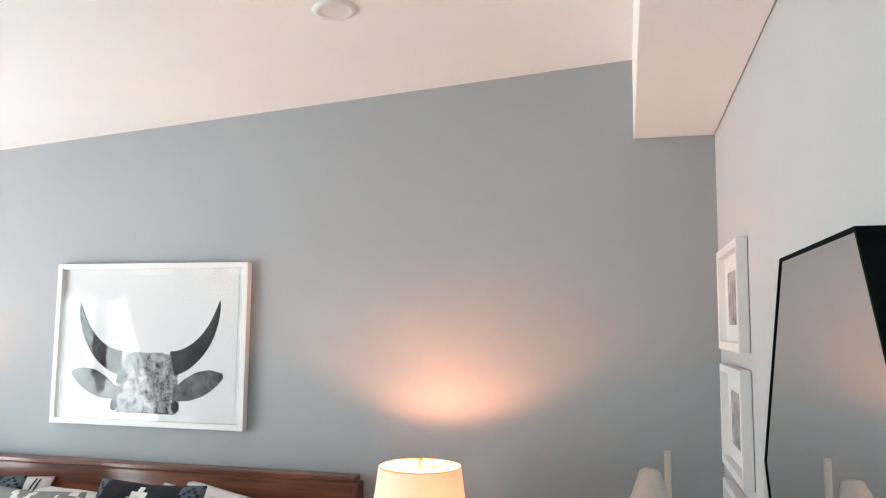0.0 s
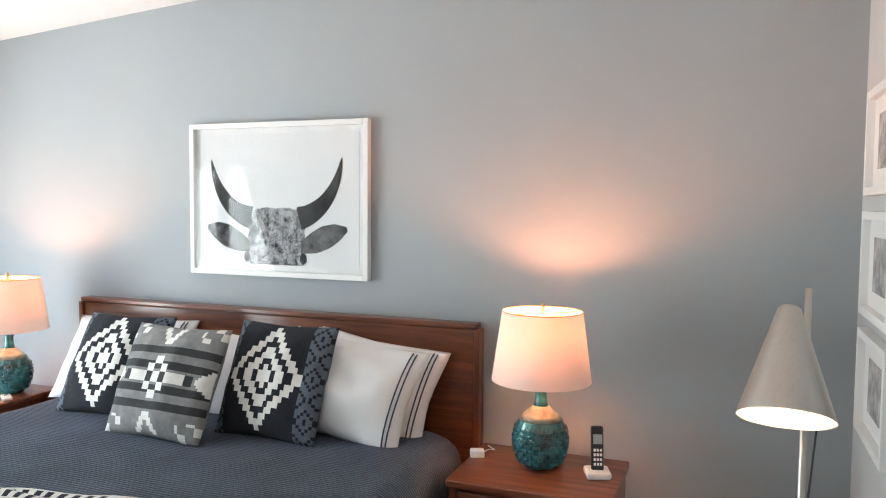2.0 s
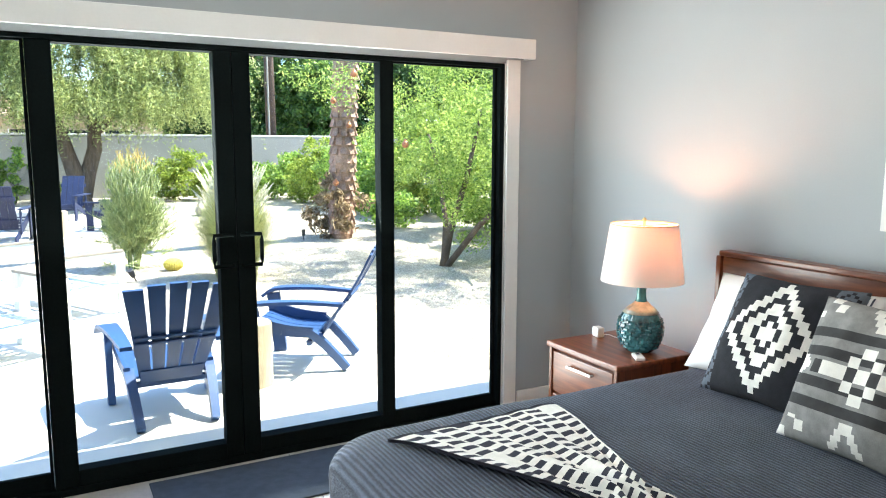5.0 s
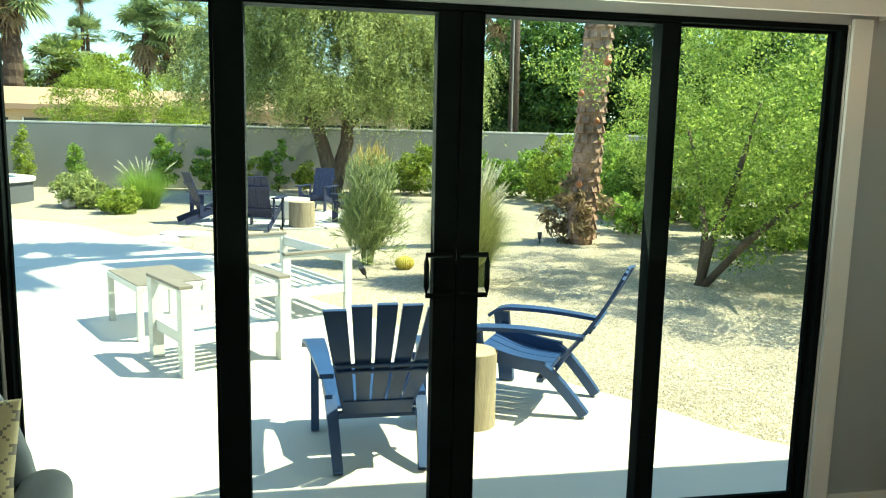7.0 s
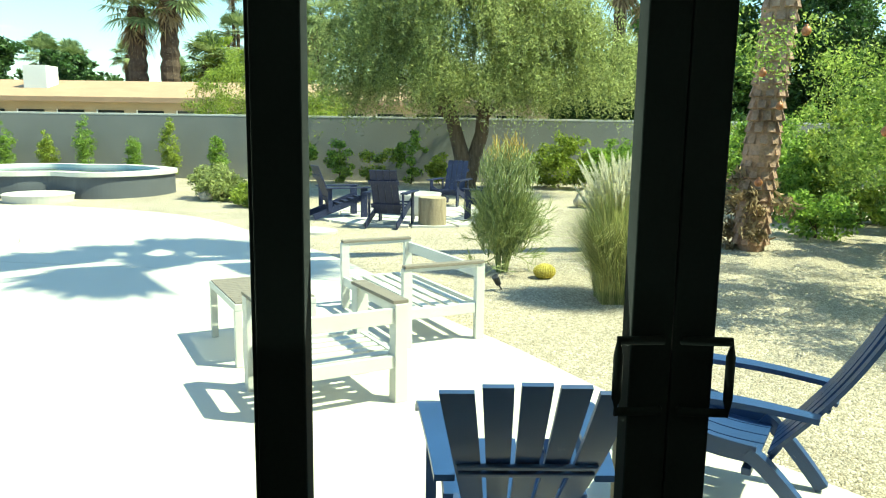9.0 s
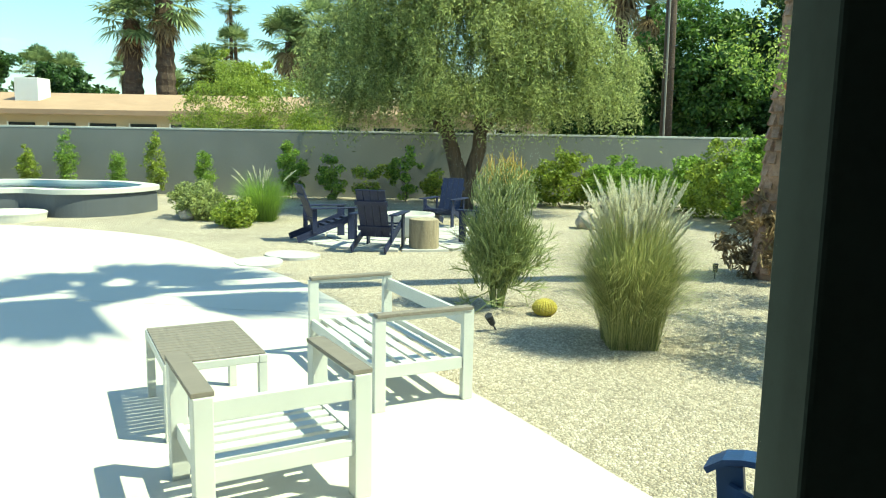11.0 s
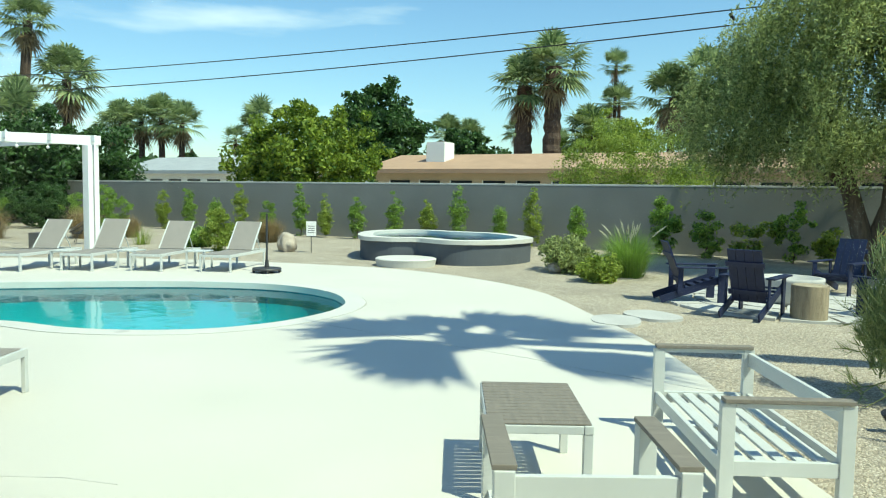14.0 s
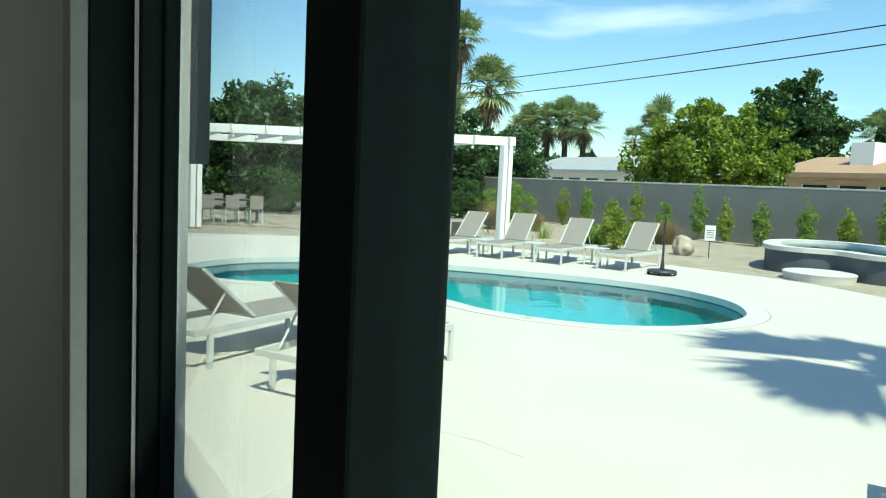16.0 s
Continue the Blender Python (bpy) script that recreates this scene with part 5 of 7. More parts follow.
PIT = (-13.1, -3.05)
for x, y in ((-11.45, -3.40), (-12.45, -4.40), (-14.9, -2.35), (-12.3, -1.60)):
    a = math.degrees(math.atan2(PIT[1] - y, PIT[0] - x)) - 90
    lumber_chair(pose(x, y, G - 0.02, 0, 0, a))
fp = thing("fire_pit", "round pale concrete fire bowl between the navy chairs", "fire pit", m=pose(*PIT, G - 0.03))
bm = bmesh.new()
lathe(bm, [(0.40, 0.0), (0.46, 0.10), (0.52, 0.40), (0.52, 0.44), (0.45, 0.44), (0.42, 0.36), (0.0005, 0.35)], 44)
part("bowl", bm, M_FLAG, fp, "", True)
fpave = thing("fire_pit_paving", "ring of pale flagstones under the fire pit", "paving", m=pose(*PIT, G - 0.03))
for rr, cnt in ((0.70, 7), (1.22, 11), (1.74, 15)):
    for k in range(cnt):
        bm = bmesh.new()
        a0, a1 = 2 * math.pi * k / cnt + 0.03 / rr, 2 * math.pi * (k + 1) / cnt - 0.03 / rr
        lp = [Vector((q * math.cos(a), q * math.sin(a), 0)) for q, aa in ((rr - 0.24, (a0, (a0 + a1) / 2, a1)), (rr + 0.24, (a1, (a0 + a1) / 2, a0))) for a in aa]
        slab(bm, lp, 0.0, 0.034 + random.uniform(0, 0.006))
        part("flagstone", bm, M_FLAG, fpave)
for x, y, r in ((-9.75, -4.95, 0.42), (-10.45, -4.62, 0.44)):
    s = thing("stepping_stone", "flat pale stepping stone set in the gravel", "stone", "stepping stones", pose(x, y, G - 0.03, 0, 0, random.uniform(0, 90)))
    bm = bmesh.new()
    slab(bm, loop([(r, 0), (r * 0.7, r * 0.62), (-0.1, r * 0.8), (-r * 0.9, r * 0.5), (-r, -0.1), (-r * 0.4, -r * 0.75), (r * 0.6, -r * 0.66)], 4), 0.0, 0.04)
    part("slab", bm, M_FLAG, s)


def sun_lounger(m, lift):
    """A sling lounger; foot at +y, head at -y, back raised by lift degrees."""
    t = thing("sun_lounger", "white-framed sun lounger with taupe sling and raised back", "lounger", "loungers round the pool", m)
    for sg in (-1, 1):
        bm = bmesh.new()
        box(bm, sg * 0.32 - 0.018, sg * 0.32 + 0.018, -0.97, 0.97, 0.30, 0.36, 0.004)
        part("side_rail", bm, M_ALU, t)
        for y in (-0.78, 0.945):
            bm = bmesh.new()
            box(bm, sg * 0.32 - 0.018, sg * 0.32 + 0.018, y - 0.025, y + 0.025, 0, 0.299, 0.004)
            part("leg", bm, M_ALU, t)
        bm = bmesh.new()
        box(bm, sg * 0.285 - 0.014, sg * 0.285 + 0.014, -0.78, 0.0, -0.014, 0.014, 0.003, 2, pose(0, -0.22, 0.375, -lift, 0, 0))
        part("back_rail", bm, M_ALU, t)
        bm = bmesh.new()
        p = pose(0, -0.22, 0.375, -lift, 0, 0) @ Vector((sg * 0.26, -0.42, -0.015))
        tube(bm, [p, (sg * 0.26, p.y - 0.22, 0.335)], 0.011, 8)
        part("prop", bm, M_ALU, t)
    for y in (-0.955, 0.955):
        bm = bmesh.new()
        box(bm, -0.30, 0.30, y - 0.016, y + 0.016, 0.305, 0.355, 0.004)
        part("end_rail", bm, M_ALU, t)
    bm = bmesh.new()
    box(bm, -0.30, 0.30, -0.22, 0.935, 0.352, 0.366, 0.004)
    part("seat_sling", bm, M_SLING, t, "taupe mesh sling")
    bm = bmesh.new()
    box(bm, -0.272, 0.272, -0.79, 0.0, -0.006, 0.008, 0.004, 2, pose(0, -0.22, 0.377, -lift, 0, 0))
    part("back_sling", bm, M_SLING, t, "taupe mesh sling")
    return t


L0 = sun_lounger(pose(-2.52, -7.90, G, 0, 0, 119.5), 38)
sun_lounger(pose(-1.92, -9.24, G, 0, 0, 119.5), 38)
for x, y in ((-9.42, -17.16), (-10.24, -16.24), (-11.0, -15.1), (-11.72, -13.82)):
    sun_lounger(pose(x, y, G, 0, 0, -68 + random.uniform(-3, 3)), 50 + random.uniform(-2, 2))
for x, y in ((-9.6, -16.5), (-10.45, -15.55), (-11.2, -14.35)):
    st = thing("side_table", "small white aluminium side table between loungers", "table", "side tables by the pool", pose(x, y, G, 0, 0, 22))
    bm = bmesh.new()
    box(bm, -0.22, 0.22, -0.22, 0.22, 0.36, 0.385, 0.005)
    part("tabletop", bm, M_ALU, st)
    for sx in (-0.19, 0.19):
        for sy in (-0.19, 0.19):
            bm = bmesh.new()
            box(bm, sx - 0.018, sx + 0.018, sy - 0.018, sy + 0.018, 0, 0.359, 0.003)
            part("leg", bm, M_ALU, st)

ub = thing("umbrella_base", "dark wheeled umbrella base with a bare pole", "umbrella base", m=pose(-11.42, -12.66, G))
M_DARKM = mat("dark_metal", (0.035, 0.035, 0.037), 0.5, var=0.2, bump=0.05)
bm = bmesh.new()
lathe(bm, [(0.29, 0.055), (0.30, 0.075), (0.28, 0.10), (0.05, 0.11), (0.032, 0.26), (0.026, 0.26)], 36)
part("weight", bm, M_DARKM, ub)
bm = bmesh.new()
tube(bm, [(0, 0, 0.14), (0, 0, 1.20)], 0.022, 12)
part("pole", bm, M_DARKM, ub)
for k in range(4):
    bm = bmesh.new()
    a = math.pi / 4 + k * math.pi / 2
    tube(bm, [(0.26 * math.cos(a), 0.26 * math.sin(a) - 0.015, 0.035), (0.26 * math.cos(a), 0.26 * math.sin(a) + 0.015, 0.035)], 0.035, 12)
    part("wheel", bm, M_DARKM, ub)

sg_ = thing("garden_sign", "small pale notice board on a thin stake", "sign", m=pose(-16.22, -15.38, G - 0.03, 0, 0, 128))
bm = bmesh.new()
tube(bm, [(0, 0, 0), (0, 0, 0.86)], 0.012, 8)
part("stake", bm, M_DARKM, sg_)
bm = bmesh.new()
box(bm, -0.135, 0.135, -0.035, -0.015, 0.46, 0.87, 0.004)
bd = part("board", bm, M_WHITE, sg_, "pale painted board")
for k in range(4):
    bm = bmesh.new()
    box(bm, -0.09, 0.09, -0.039, -0.0355, 0.55 + 0.06 * k, 0.565 + 0.06 * k)
    part("text_bar", bm, M_DARKM, bd)


def boulder(x, y, r, sq, seed):
    bm = bmesh.new()
    bmesh.ops.create_icosphere(bm, subdivisions=4, radius=r)
    for v in bm.verts:
        d = noise.noise(v.co * (1.6 / r) + Vector((seed, 0, 0))) * 0.28 + noise.noise(v.co * (5 / r)) * 0.07
        v.co *= 1 + d
        v.co.z *= sq
    t = tagged(new("boulder", finish(bm, "boulder", M_ROCK, True)), "rounded tan desert boulder lying on the gravel", "boulder", "boulders")
    t.matrix_basis = pose(x, y, G + r * sq * 0.55, 0, 0, seed * 40)


boulder(-15.0, 0.70, 0.29, 0.80, 1)
boulder(-16.06, -16.1, 0.27, 1.25, 2)
boulder(-15.4, -7.9, 0.18, 0.7, 3)

# pergola
pg = thing("pergola", "white painted flat-roofed pergola beyond the pool", "pergola")
P1, P2 = Vector((-12.6, -19.8, 0)), Vector((-13.35, -26.4, 0))
AX = Vector((0.85, -0.53, 0)).normalized()
P3, P4 = P1 + AX * 9, P2 + AX * 9
M_PERG = mat("pergola_white", (0.80, 0.80, 0.78), 0.6, var=0.03, bump=0.05)
for p in (P1, P2, P3, P4):
    for o in (-0.09, 0.09):
        bm = bmesh.new()
        box(bm, p.x + o - 0.07, p.x + o + 0.07, p.y - 0.12, p.y + 0.12, G, 2.72, 0.01)
        part("post", bm, M_PERG, pg)


def beam(a, b, z0, z1, w):
    bm = bmesh.new()
    d = b - a
    box(bm, -0.25, d.length + 0.25, -w / 2, w / 2, z0, z1, 0.008, 2, Matrix.Translation((a.x, a.y, 0)) @ Matrix.Rotation(math.atan2(d.y, d.x), 4, "Z"))
    part("beam", bm, M_PERG, pg)


beam(P1, P3, 2.72, 2.97, 0.14)
beam(P2, P4, 2.72, 2.97, 0.14)
for k in range(10):
    beam(P1 + AX * (9 * k / 9), P2 + AX * (9 * k / 9), 2.80, 2.968, 0.06)
for k in range(13):
    bm = bmesh.new()
    p = P1 + AX * (9 * (k + 0.5) / 13)
    bmesh.ops.create_uvsphere(bm, u_segments=8, v_segments=6, radius=0.045, matrix=Matrix.Translation((p.x, p.y + 0.1, 2.62)))
    tube(bm, [(p.x, p.y + 0.1, 2.66), (p.x, p.y + 0.1, 2.72)], 0.012, 6)
    part("string_light", bm, M_PLASTIC, pg, "small unlit hanging bulb", True)


def string_chair(m):
    t = thing("string_chair", "black round wire-and-cord garden chair", "chair", "cord chairs under the pergola", m)
    bm = bmesh.new()
    rim = [(0.46 * math.cos(a), 0.40 * math.sin(a) - 0.05, 0.62 + 0.28 * -math.sin(a)) for a in [2 * math.pi * k / 32 for k in range(33)]]
    tube(bm, rim, 0.014, 6)
    part("rim", bm, M_DARKM, t, "", True)
    bm = bmesh.new()
    for k in range(32):
        x, y, z = rim[k]
        tube(bm, [(x, y, z), (x * 0.6, y * 0.6 + 0.02, z * 0.6 + 0.08), (0, 0.05, 0.30)], 0.006, 4)
    tagged(part("cord", bm, M_DARKM, t, "black cord strung to the seat"), kind="stuff")
    for a in (0.6, 2.5, 4.1, 5.3):
        bm = bmesh.new()
        tube(bm, [(0, 0.05, 0.30), (0.25 * math.cos(a), 0.25 * math.sin(a), 0.26), (0.38 * math.cos(a), 0.36 * math.sin(a), 0.0)], 0.011, 6)
        part("leg", bm, M_DARKM, t)


string_chair(pose(-12.0, -23.8, G, 0, 0, 150))
string_chair(pose(-14.3, -22.6, G, 0, 0, 240))
for x, y in ((-10.9, -23.9), (-12.5, -21.9)):
    t = thing("planter_cube", "dark brown cube side table", "side table", "cube tables under the pergola", pose(x, y, G, 0, 0, 20))
    bm = bmesh.new()
    box(bm, -0.2, 0.2, -0.2, 0.2, 0, 0.42, 0.012)
    part("block", bm, M_TAUPE, t)

# dining set far beyond the pool
dt = thing("dining_table", "long outdoor dining table far beyond the pool", "table", m=pose(-6.6, -27.5, G))
bm = bmesh.new()
box(bm, -1.1, 1.1, -0.45, 0.45, 0.70, 0.74, 0.005)
part("tabletop", bm, M_DARKM, dt)
for sx in (-1, 1):
    for sy in (-0.38, 0.38):
        bm = bmesh.new()
        box(bm, sx - 0.03, sx + 0.03, sy - 0.03, sy + 0.03, 0, 0.699)
        part("leg", bm, M_DARKM, dt)
for k in range(6):
    t = thing("dining_chair", "grey metal outdoor dining chair", "chair", "dining chairs outdoors", pose(-7.4 + 0.8 * (k % 3), -27.5 + (0.75 if k < 3 else -0.75), G, 0, 0, 0 if k >= 3 else 180))
    bm = bmesh.new()
    box(bm, -0.22, 0.22, -0.22, 0.22, 0.43, 0.46, 0.005)
    part("seat", bm, M_SLING, t)
    bm = bmesh.new()
    box(bm, -0.22, 0.22, -0.24, -0.222, 0.48, 0.90, 0.004)
    part("backrest", bm, M_SLING, t)
    for sx in (-0.21, 0.21):
        for sy in (-0.23, 0.20):
            bm = bmesh.new()
            box(bm, sx - 0.014, sx + 0.014, sy - 0.014, sy + 0.014, 0, 0.43)
            part("leg", bm, M_ALU, t)

# outdoor wall lamp beside the doors
wlp = thing("wall_lantern", "dark grey box wall lantern on the outer wall", "wall lamp", m=pose(-0.091, -3.98, 1.62))
bm = bmesh.new()
box(bm, -0.11, 0.0, -0.075, 0.075, 0.0, 0.62, 0.004)
part("housing", bm, mat("lantern_grey", (0.09, 0.095, 0.10), 0.5), wlp)

# power line
up = thing("utility_pole", "tall brown wooden utility pole behind the garden wall", "pole", m=pose(-24.0, 4.85, G))
M_POLE = mat("creosoted_pole", (0.085, 0.055, 0.042), 0.85, var=0.35, scale=3, fine=40, bump=0.5, dist=0.01, stretch=(5, 5, 0.4))
bm = bmesh.new()
tube(bm, [(0, 0, 0), (0, -0.05, 6), (0, -0.1, 11)], [0.20, 0.17, 0.14], 18)
part("shaft", bm, M_POLE, up, "", True)
bm = bmesh.new()
tube(bm, [(0.19, -0.12, 0), (0.17, -0.15, 5), (0.15, -0.18, 10.5)], 0.035, 8)
part("conduit", bm, M_SLING, up)
bm = bmesh.new()
box(bm, -0.06, 0.06, -1.3, 1.3, 9.6, 9.74, 0.01)
part("crossarm", bm, M_POLE, up)
for k in range(9):
    bm = bmesh.new()
    tube(bm, [(0.16, 0.05, 1.4 + 0.7 * k), (0.34, 0.12, 1.4 + 0.7 * k)], 0.012, 6)
    part("climbing_step", bm, M_DARKM, up)
spl = thing("line_splice_box", "black splice case hanging on the wire", "cable box", m=pose(-24.0, 5.65, 7.17))
bm = bmesh.new()
box(bm, -0.10, 0.10, -0.38, 0.38, -0.10, 0.10, 0.05, 3)
part("case", bm, M_BLACKPL, spl)


def wire(ya, za, yb, zb, sag):
    t = thing("overhead_wire", "thin dark overhead wire across the sky", "wire", "overhead wires")
    bm = bmesh.new()
    pts = []
    for k in range(41):
        s = k / 40
        pts.append((-24.0, ya + (yb - ya) * s, za + (zb - za) * s - sag * 4 * s * (1 - s)))
    tube(bm, pts, 0.022, 5)
    part("cable", bm, M_BLACKPL, t)


wire(4.8, 7.457, -56.0, 8.035, 0.537)
wire(4.8, 7.18, -56.0, 7.06, 0.645)
wire(4.8, 7.28, 60.0, 7.25, 0.4)
wire(4.8, 7.95, 60.0, 9.25, 0.3)

bn = thing("hanging_bundle", "small dark bundle hanging from the overhead wire", "bundle", m=pose(-24.0, -5.69, 7.235))
bm = bmesh.new()
tube(bm, [(0, 0, 0.03), (0, 0.02, -0.06), (0, 0.03, -0.12)], 0.012, 6)
part("string", bm, M_BLACKPL, bn)
for y, z in ((0.0, -0.17), (0.07, -0.26)):
    bm = bmesh.new()
    tube(bm, [(0, y - 0.03, z + 0.09), (0, y, z + 0.05), (0, y + 0.02, z), (0, y, z - 0.06)], [0.02, 0.055, 0.06, 0.025], 10)
    part("lump", bm, M_BLACKPL, bn)

# neighbouring houses
M_ROOF_TAN = mat("tan_roofing", (0.40, 0.26, 0.17), 0.95, var=0.1, scale=1.0, fine=12, bump=0.4, dist=0.02)
M_WALL_BEIGE = mat("beige_stucco", (0.52, 0.42, 0.30), 0.9, var=0.06, scale=1, fine=20, bump=0.3)
M_ROOF_GREY = mat("grey_roofing", (0.34, 0.36, 0.37), 0.95, var=0.1, scale=1.0, fine=12, bump=0.4, dist=0.02)
M_WINDOW = mat("dark_window", (0.03, 0.035, 0.04), 0.1, bump=0.0)


def neighbour(name, label, x, y0, y1, depth, eave, ridge, mroof, mwall, chim=None):
    h = thing(name, label, "house")
    bm = bmesh.new()
    box(bm, x - depth, x, y0, y1, G, eave - 0.05)
    part("wall", bm, mwall, h)
    bm = bmesh.new()
    xa, xm, xb = x + 0.9, x - depth / 2, x - depth - 0.9
    ya, yb = y0 - 0.8, y1 + 0.8
    for (p, q) in (((xa, eave), (xm, ridge)), ((xm, ridge), (xb, eave))):
        v = [bm.verts.new(c) for c in ((p[0], ya, p[1]), (p[0], yb, p[1]), (q[0], yb, q[1]), (q[0], ya, q[1]))]
        u = [bm.verts.new((c.co.x, c.co.y, c.co.z - 0.28)) for c in v]
        bm.faces.new(v), bm.faces.new(u)
        for k in range(4):
            bm.faces.new((v[k], v[(k + 1) % 4], u[(k + 1) % 4], u[k]))
    r = part("roof", bm, mroof, h)
    k = y0 + 1.2
    while k < y1 - 2:
        bm = bmesh.new()
        box(bm, x + 0.002, x + 0.05, k, k + 1.5, 1.2, eave - 0.72, 0.01)
        w = part("window", bm, M_WINDOW, h)
        bm = bmesh.new()
        box(bm, x + 0.02, x + 0.09, k - 0.07, k, 1.15, eave - 0.69)
        part("frame", bm, M_WHITE, w)
        k += 2.3
    if chim:
        bm = bmesh.new()
        box(bm, x - 3.0, x - 1.6, chim[0], chim[1], 3.0, chim[2], 0.02)
        part("chimney", bm, M_WHITE, r, "white block chimney")
    return h


neighbour("neighbour_house", "low tan-roofed house with a white chimney beyond the wall", -42.0, -30.6, 4.2, 9.0, 3.15, 4.35, M_ROOF_TAN, M_WALL_BEIGE, (-27.6, -26.2, 5.05))
neighbour("neighbour_house", "low grey-roofed house beyond the wall", -45.0, -60.0, -45.5, 9.0, 3.2, 4.6, M_ROOF_GREY, M_WHITE)

# saw-cut joints in the terrace
for pts in (((-6.93, -5.08), (-6.78, -4.47), (-6.59, -3.22)), ((-2.09, -7.0), (-2.53, -6.15), (-2.62, -5.80)), ((-6.93, -5.08), (-7.3, -7.9))):
    bm = bmesh.new()
    for (xa, ya), (xb, yb) in zip(pts, pts[1:]):
        ln = math.hypot(xb - xa, yb - ya)
        box(bm, 0, ln - 0.002, -0.003, 0.003, -0.002, 0.0015, 0.0, 1, pose(xa, ya, G + 0.001, 0, 0, math.degrees(math.atan2(yb - ya, xb - xa))))
    setting("pavement_joint", bm, M_JOINT, "thin grey saw-cut joint in the terrace", "joint")
dr = thing("deck_drain", "small round grey drain cover in the terrace", "drain cover", m=pose(-5.63, -9.65, G + 0.006))
bm = bmesh.new()
lathe(bm, [(0.0005, 0.004), (0.08, 0.004), (0.095, 0.0)], 24)
part("cover", bm, M_JOINT, dr)


# ---- plants ----
M_BARK = mat("bark", (0.12, 0.085, 0.06), 0.95, var=0.4, scale=5, fine=40, bump=0.8, dist=0.02, stretch=(3, 3, 0.7))
M_PALMFAR = mat("shaggy_palm_trunk", (0.075, 0.050, 0.036), 0.95, var=0.45, scale=4, fine=25, bump=0.9, dist=0.03)
M_PALMTRUNK = mat("palm_trunk", (0.30, 0.19, 0.14), 0.95, var=0.45, scale=4, fine=25, bump=0.9, dist=0.03)
M_OLIVE = leafmat("leaf_olive", (0.14, 0.185, 0.060), (0.56, 0.62, 0.25), 0.55)
M_LIME = leafmat("leaf_lime", (0.12, 0.19, 0.028), (0.44, 0.52, 0.095), 0.48)
M_DEEP = leafmat("leaf_deep", (0.014, 0.042, 0.010), (0.085, 0.175, 0.040), 0.30)
M_HEDGE = leafmat("leaf_hedge", (0.025, 0.075, 0.015), (0.16, 0.28, 0.055), 0.35)
M_MID = leafmat("leaf_mid", (0.080, 0.170, 0.030), (0.38, 0.54, 0.105), 0.50)
M_CITRUS = leafmat("leaf_citrus", (0.055, 0.12, 0.014), (0.34, 0.42, 0.055), 0.42)
M_FROND = leafmat("leaf_frond", (0.09, 0.15, 0.055), (0.40, 0.47, 0.21), 0.35)
M_SKIRT = leafmat("leaf_dead", (0.169, 0.117, 0.065), (0.390, 0.286, 0.169), 0.2, 0.9)
M_BLADE = leafmat("grass_blade", (0.15, 0.21, 0.06), (0.62, 0.60, 0.28), 0.40)
M_PLUME = leafmat("grass_plume", (0.58, 0.56, 0.42), (0.80, 0.78, 0.64), 0.4, 0.9)
M_STRAW = leafmat("grass_straw", (0.24, 0.17, 0.08), (0.46, 0.36, 0.19), 0.3, 0.9)
M_POM = leafmat("leaf_pomegranate", (0.10, 0.19, 0.03), (0.50, 0.60, 0.155), 0.58)
M_STEM = leafmat("pencil_stem", (0.12, 0.18, 0.05), (0.40, 0.44, 0.17), 0.1)
M_STEMTIP = leafmat("pencil_tip", (0.384, 0.324, 0.096), (0.720, 0.456, 0.120), 0.1)


def unit(v):
    return v / np.maximum(np.linalg.norm(v, axis=1, keepdims=True), 1e-9)


def leaf_mesh(name, c, size, wide, material, rng, hang=0.0):
    """One small pointed leaf at each place of c."""
    n = len(c)
    d = unit(rng.normal(size=(n, 3)) + np.array([0, 0, -hang]))
    p = unit(np.cross(d, rng.normal(size=(n, 3))))
    s = size * rng.uniform(0.6, 1.3, (n, 1))
    nb = np.cross(d, p) * s * 0.12
    v = np.stack([c - d * s / 2, c + p * s * wide / 2 + nb, c + d * s / 2, c - p * s * wide / 2 + nb], axis=1).reshape(-1, 3)
    me = bpy.data.meshes.new(name)
    me.vertices.add(4 * n)
    me.vertices.foreach_set("co", v.astype(np.float32).ravel())
    me.loops.add(4 * n)
    me.loops.foreach_set("vertex_index", np.arange(4 * n, dtype=np.int32))
    me.polygons.add(n)
    me.polygons.foreach_set("loop_start", np.arange(0, 4 * n, 4, dtype=np.int32))
    me.update(calc_edges=True)
    me.materials.append(material)
    return me


def cloud(rng, centre, radii, clumps, per, sig, shell=0.55, flat=0.0):
    """Leaf places: uneven clumps within an ellipsoid, most of them near its skin."""
    clumps, per = max(8, int(clumps * 0.6)), int(per * 1.9)
    d = unit(rng.normal(size=(clumps, 3)))
    r = np.where(rng.random((clumps, 1)) < shell, rng.uniform(0.78, 1.02, (clumps, 1)), rng.random((clumps, 1)) ** 0.45)
    lump = 1 + 0.22 * np.sin(d[:, :1] * 5 + radii[0] * 3) * np.cos(d[:, 1:2] * 4 + radii[1]) + 0.10 * np.sin(d[:, 2:] * 9)
    q = d * r * lump
    if flat:
        q[:, 2] = np.where(q[:, 2] < -flat, -flat + 0.15 * (q[:, 2] + flat), q[:, 2])
    c = np.array(centre) + q * np.array(radii)
    big = rng.uniform(0.7, 1.35, (clumps, 1))
    off = unit(rng.normal(size=(clumps * per, 3))) * rng.random((clumps * per, 1)) ** 0.4
    off[:, 2] *= 0.75
    return np.repeat(c, per, axis=0) + off * np.repeat(big, per, axis=0) * sig * 1.55


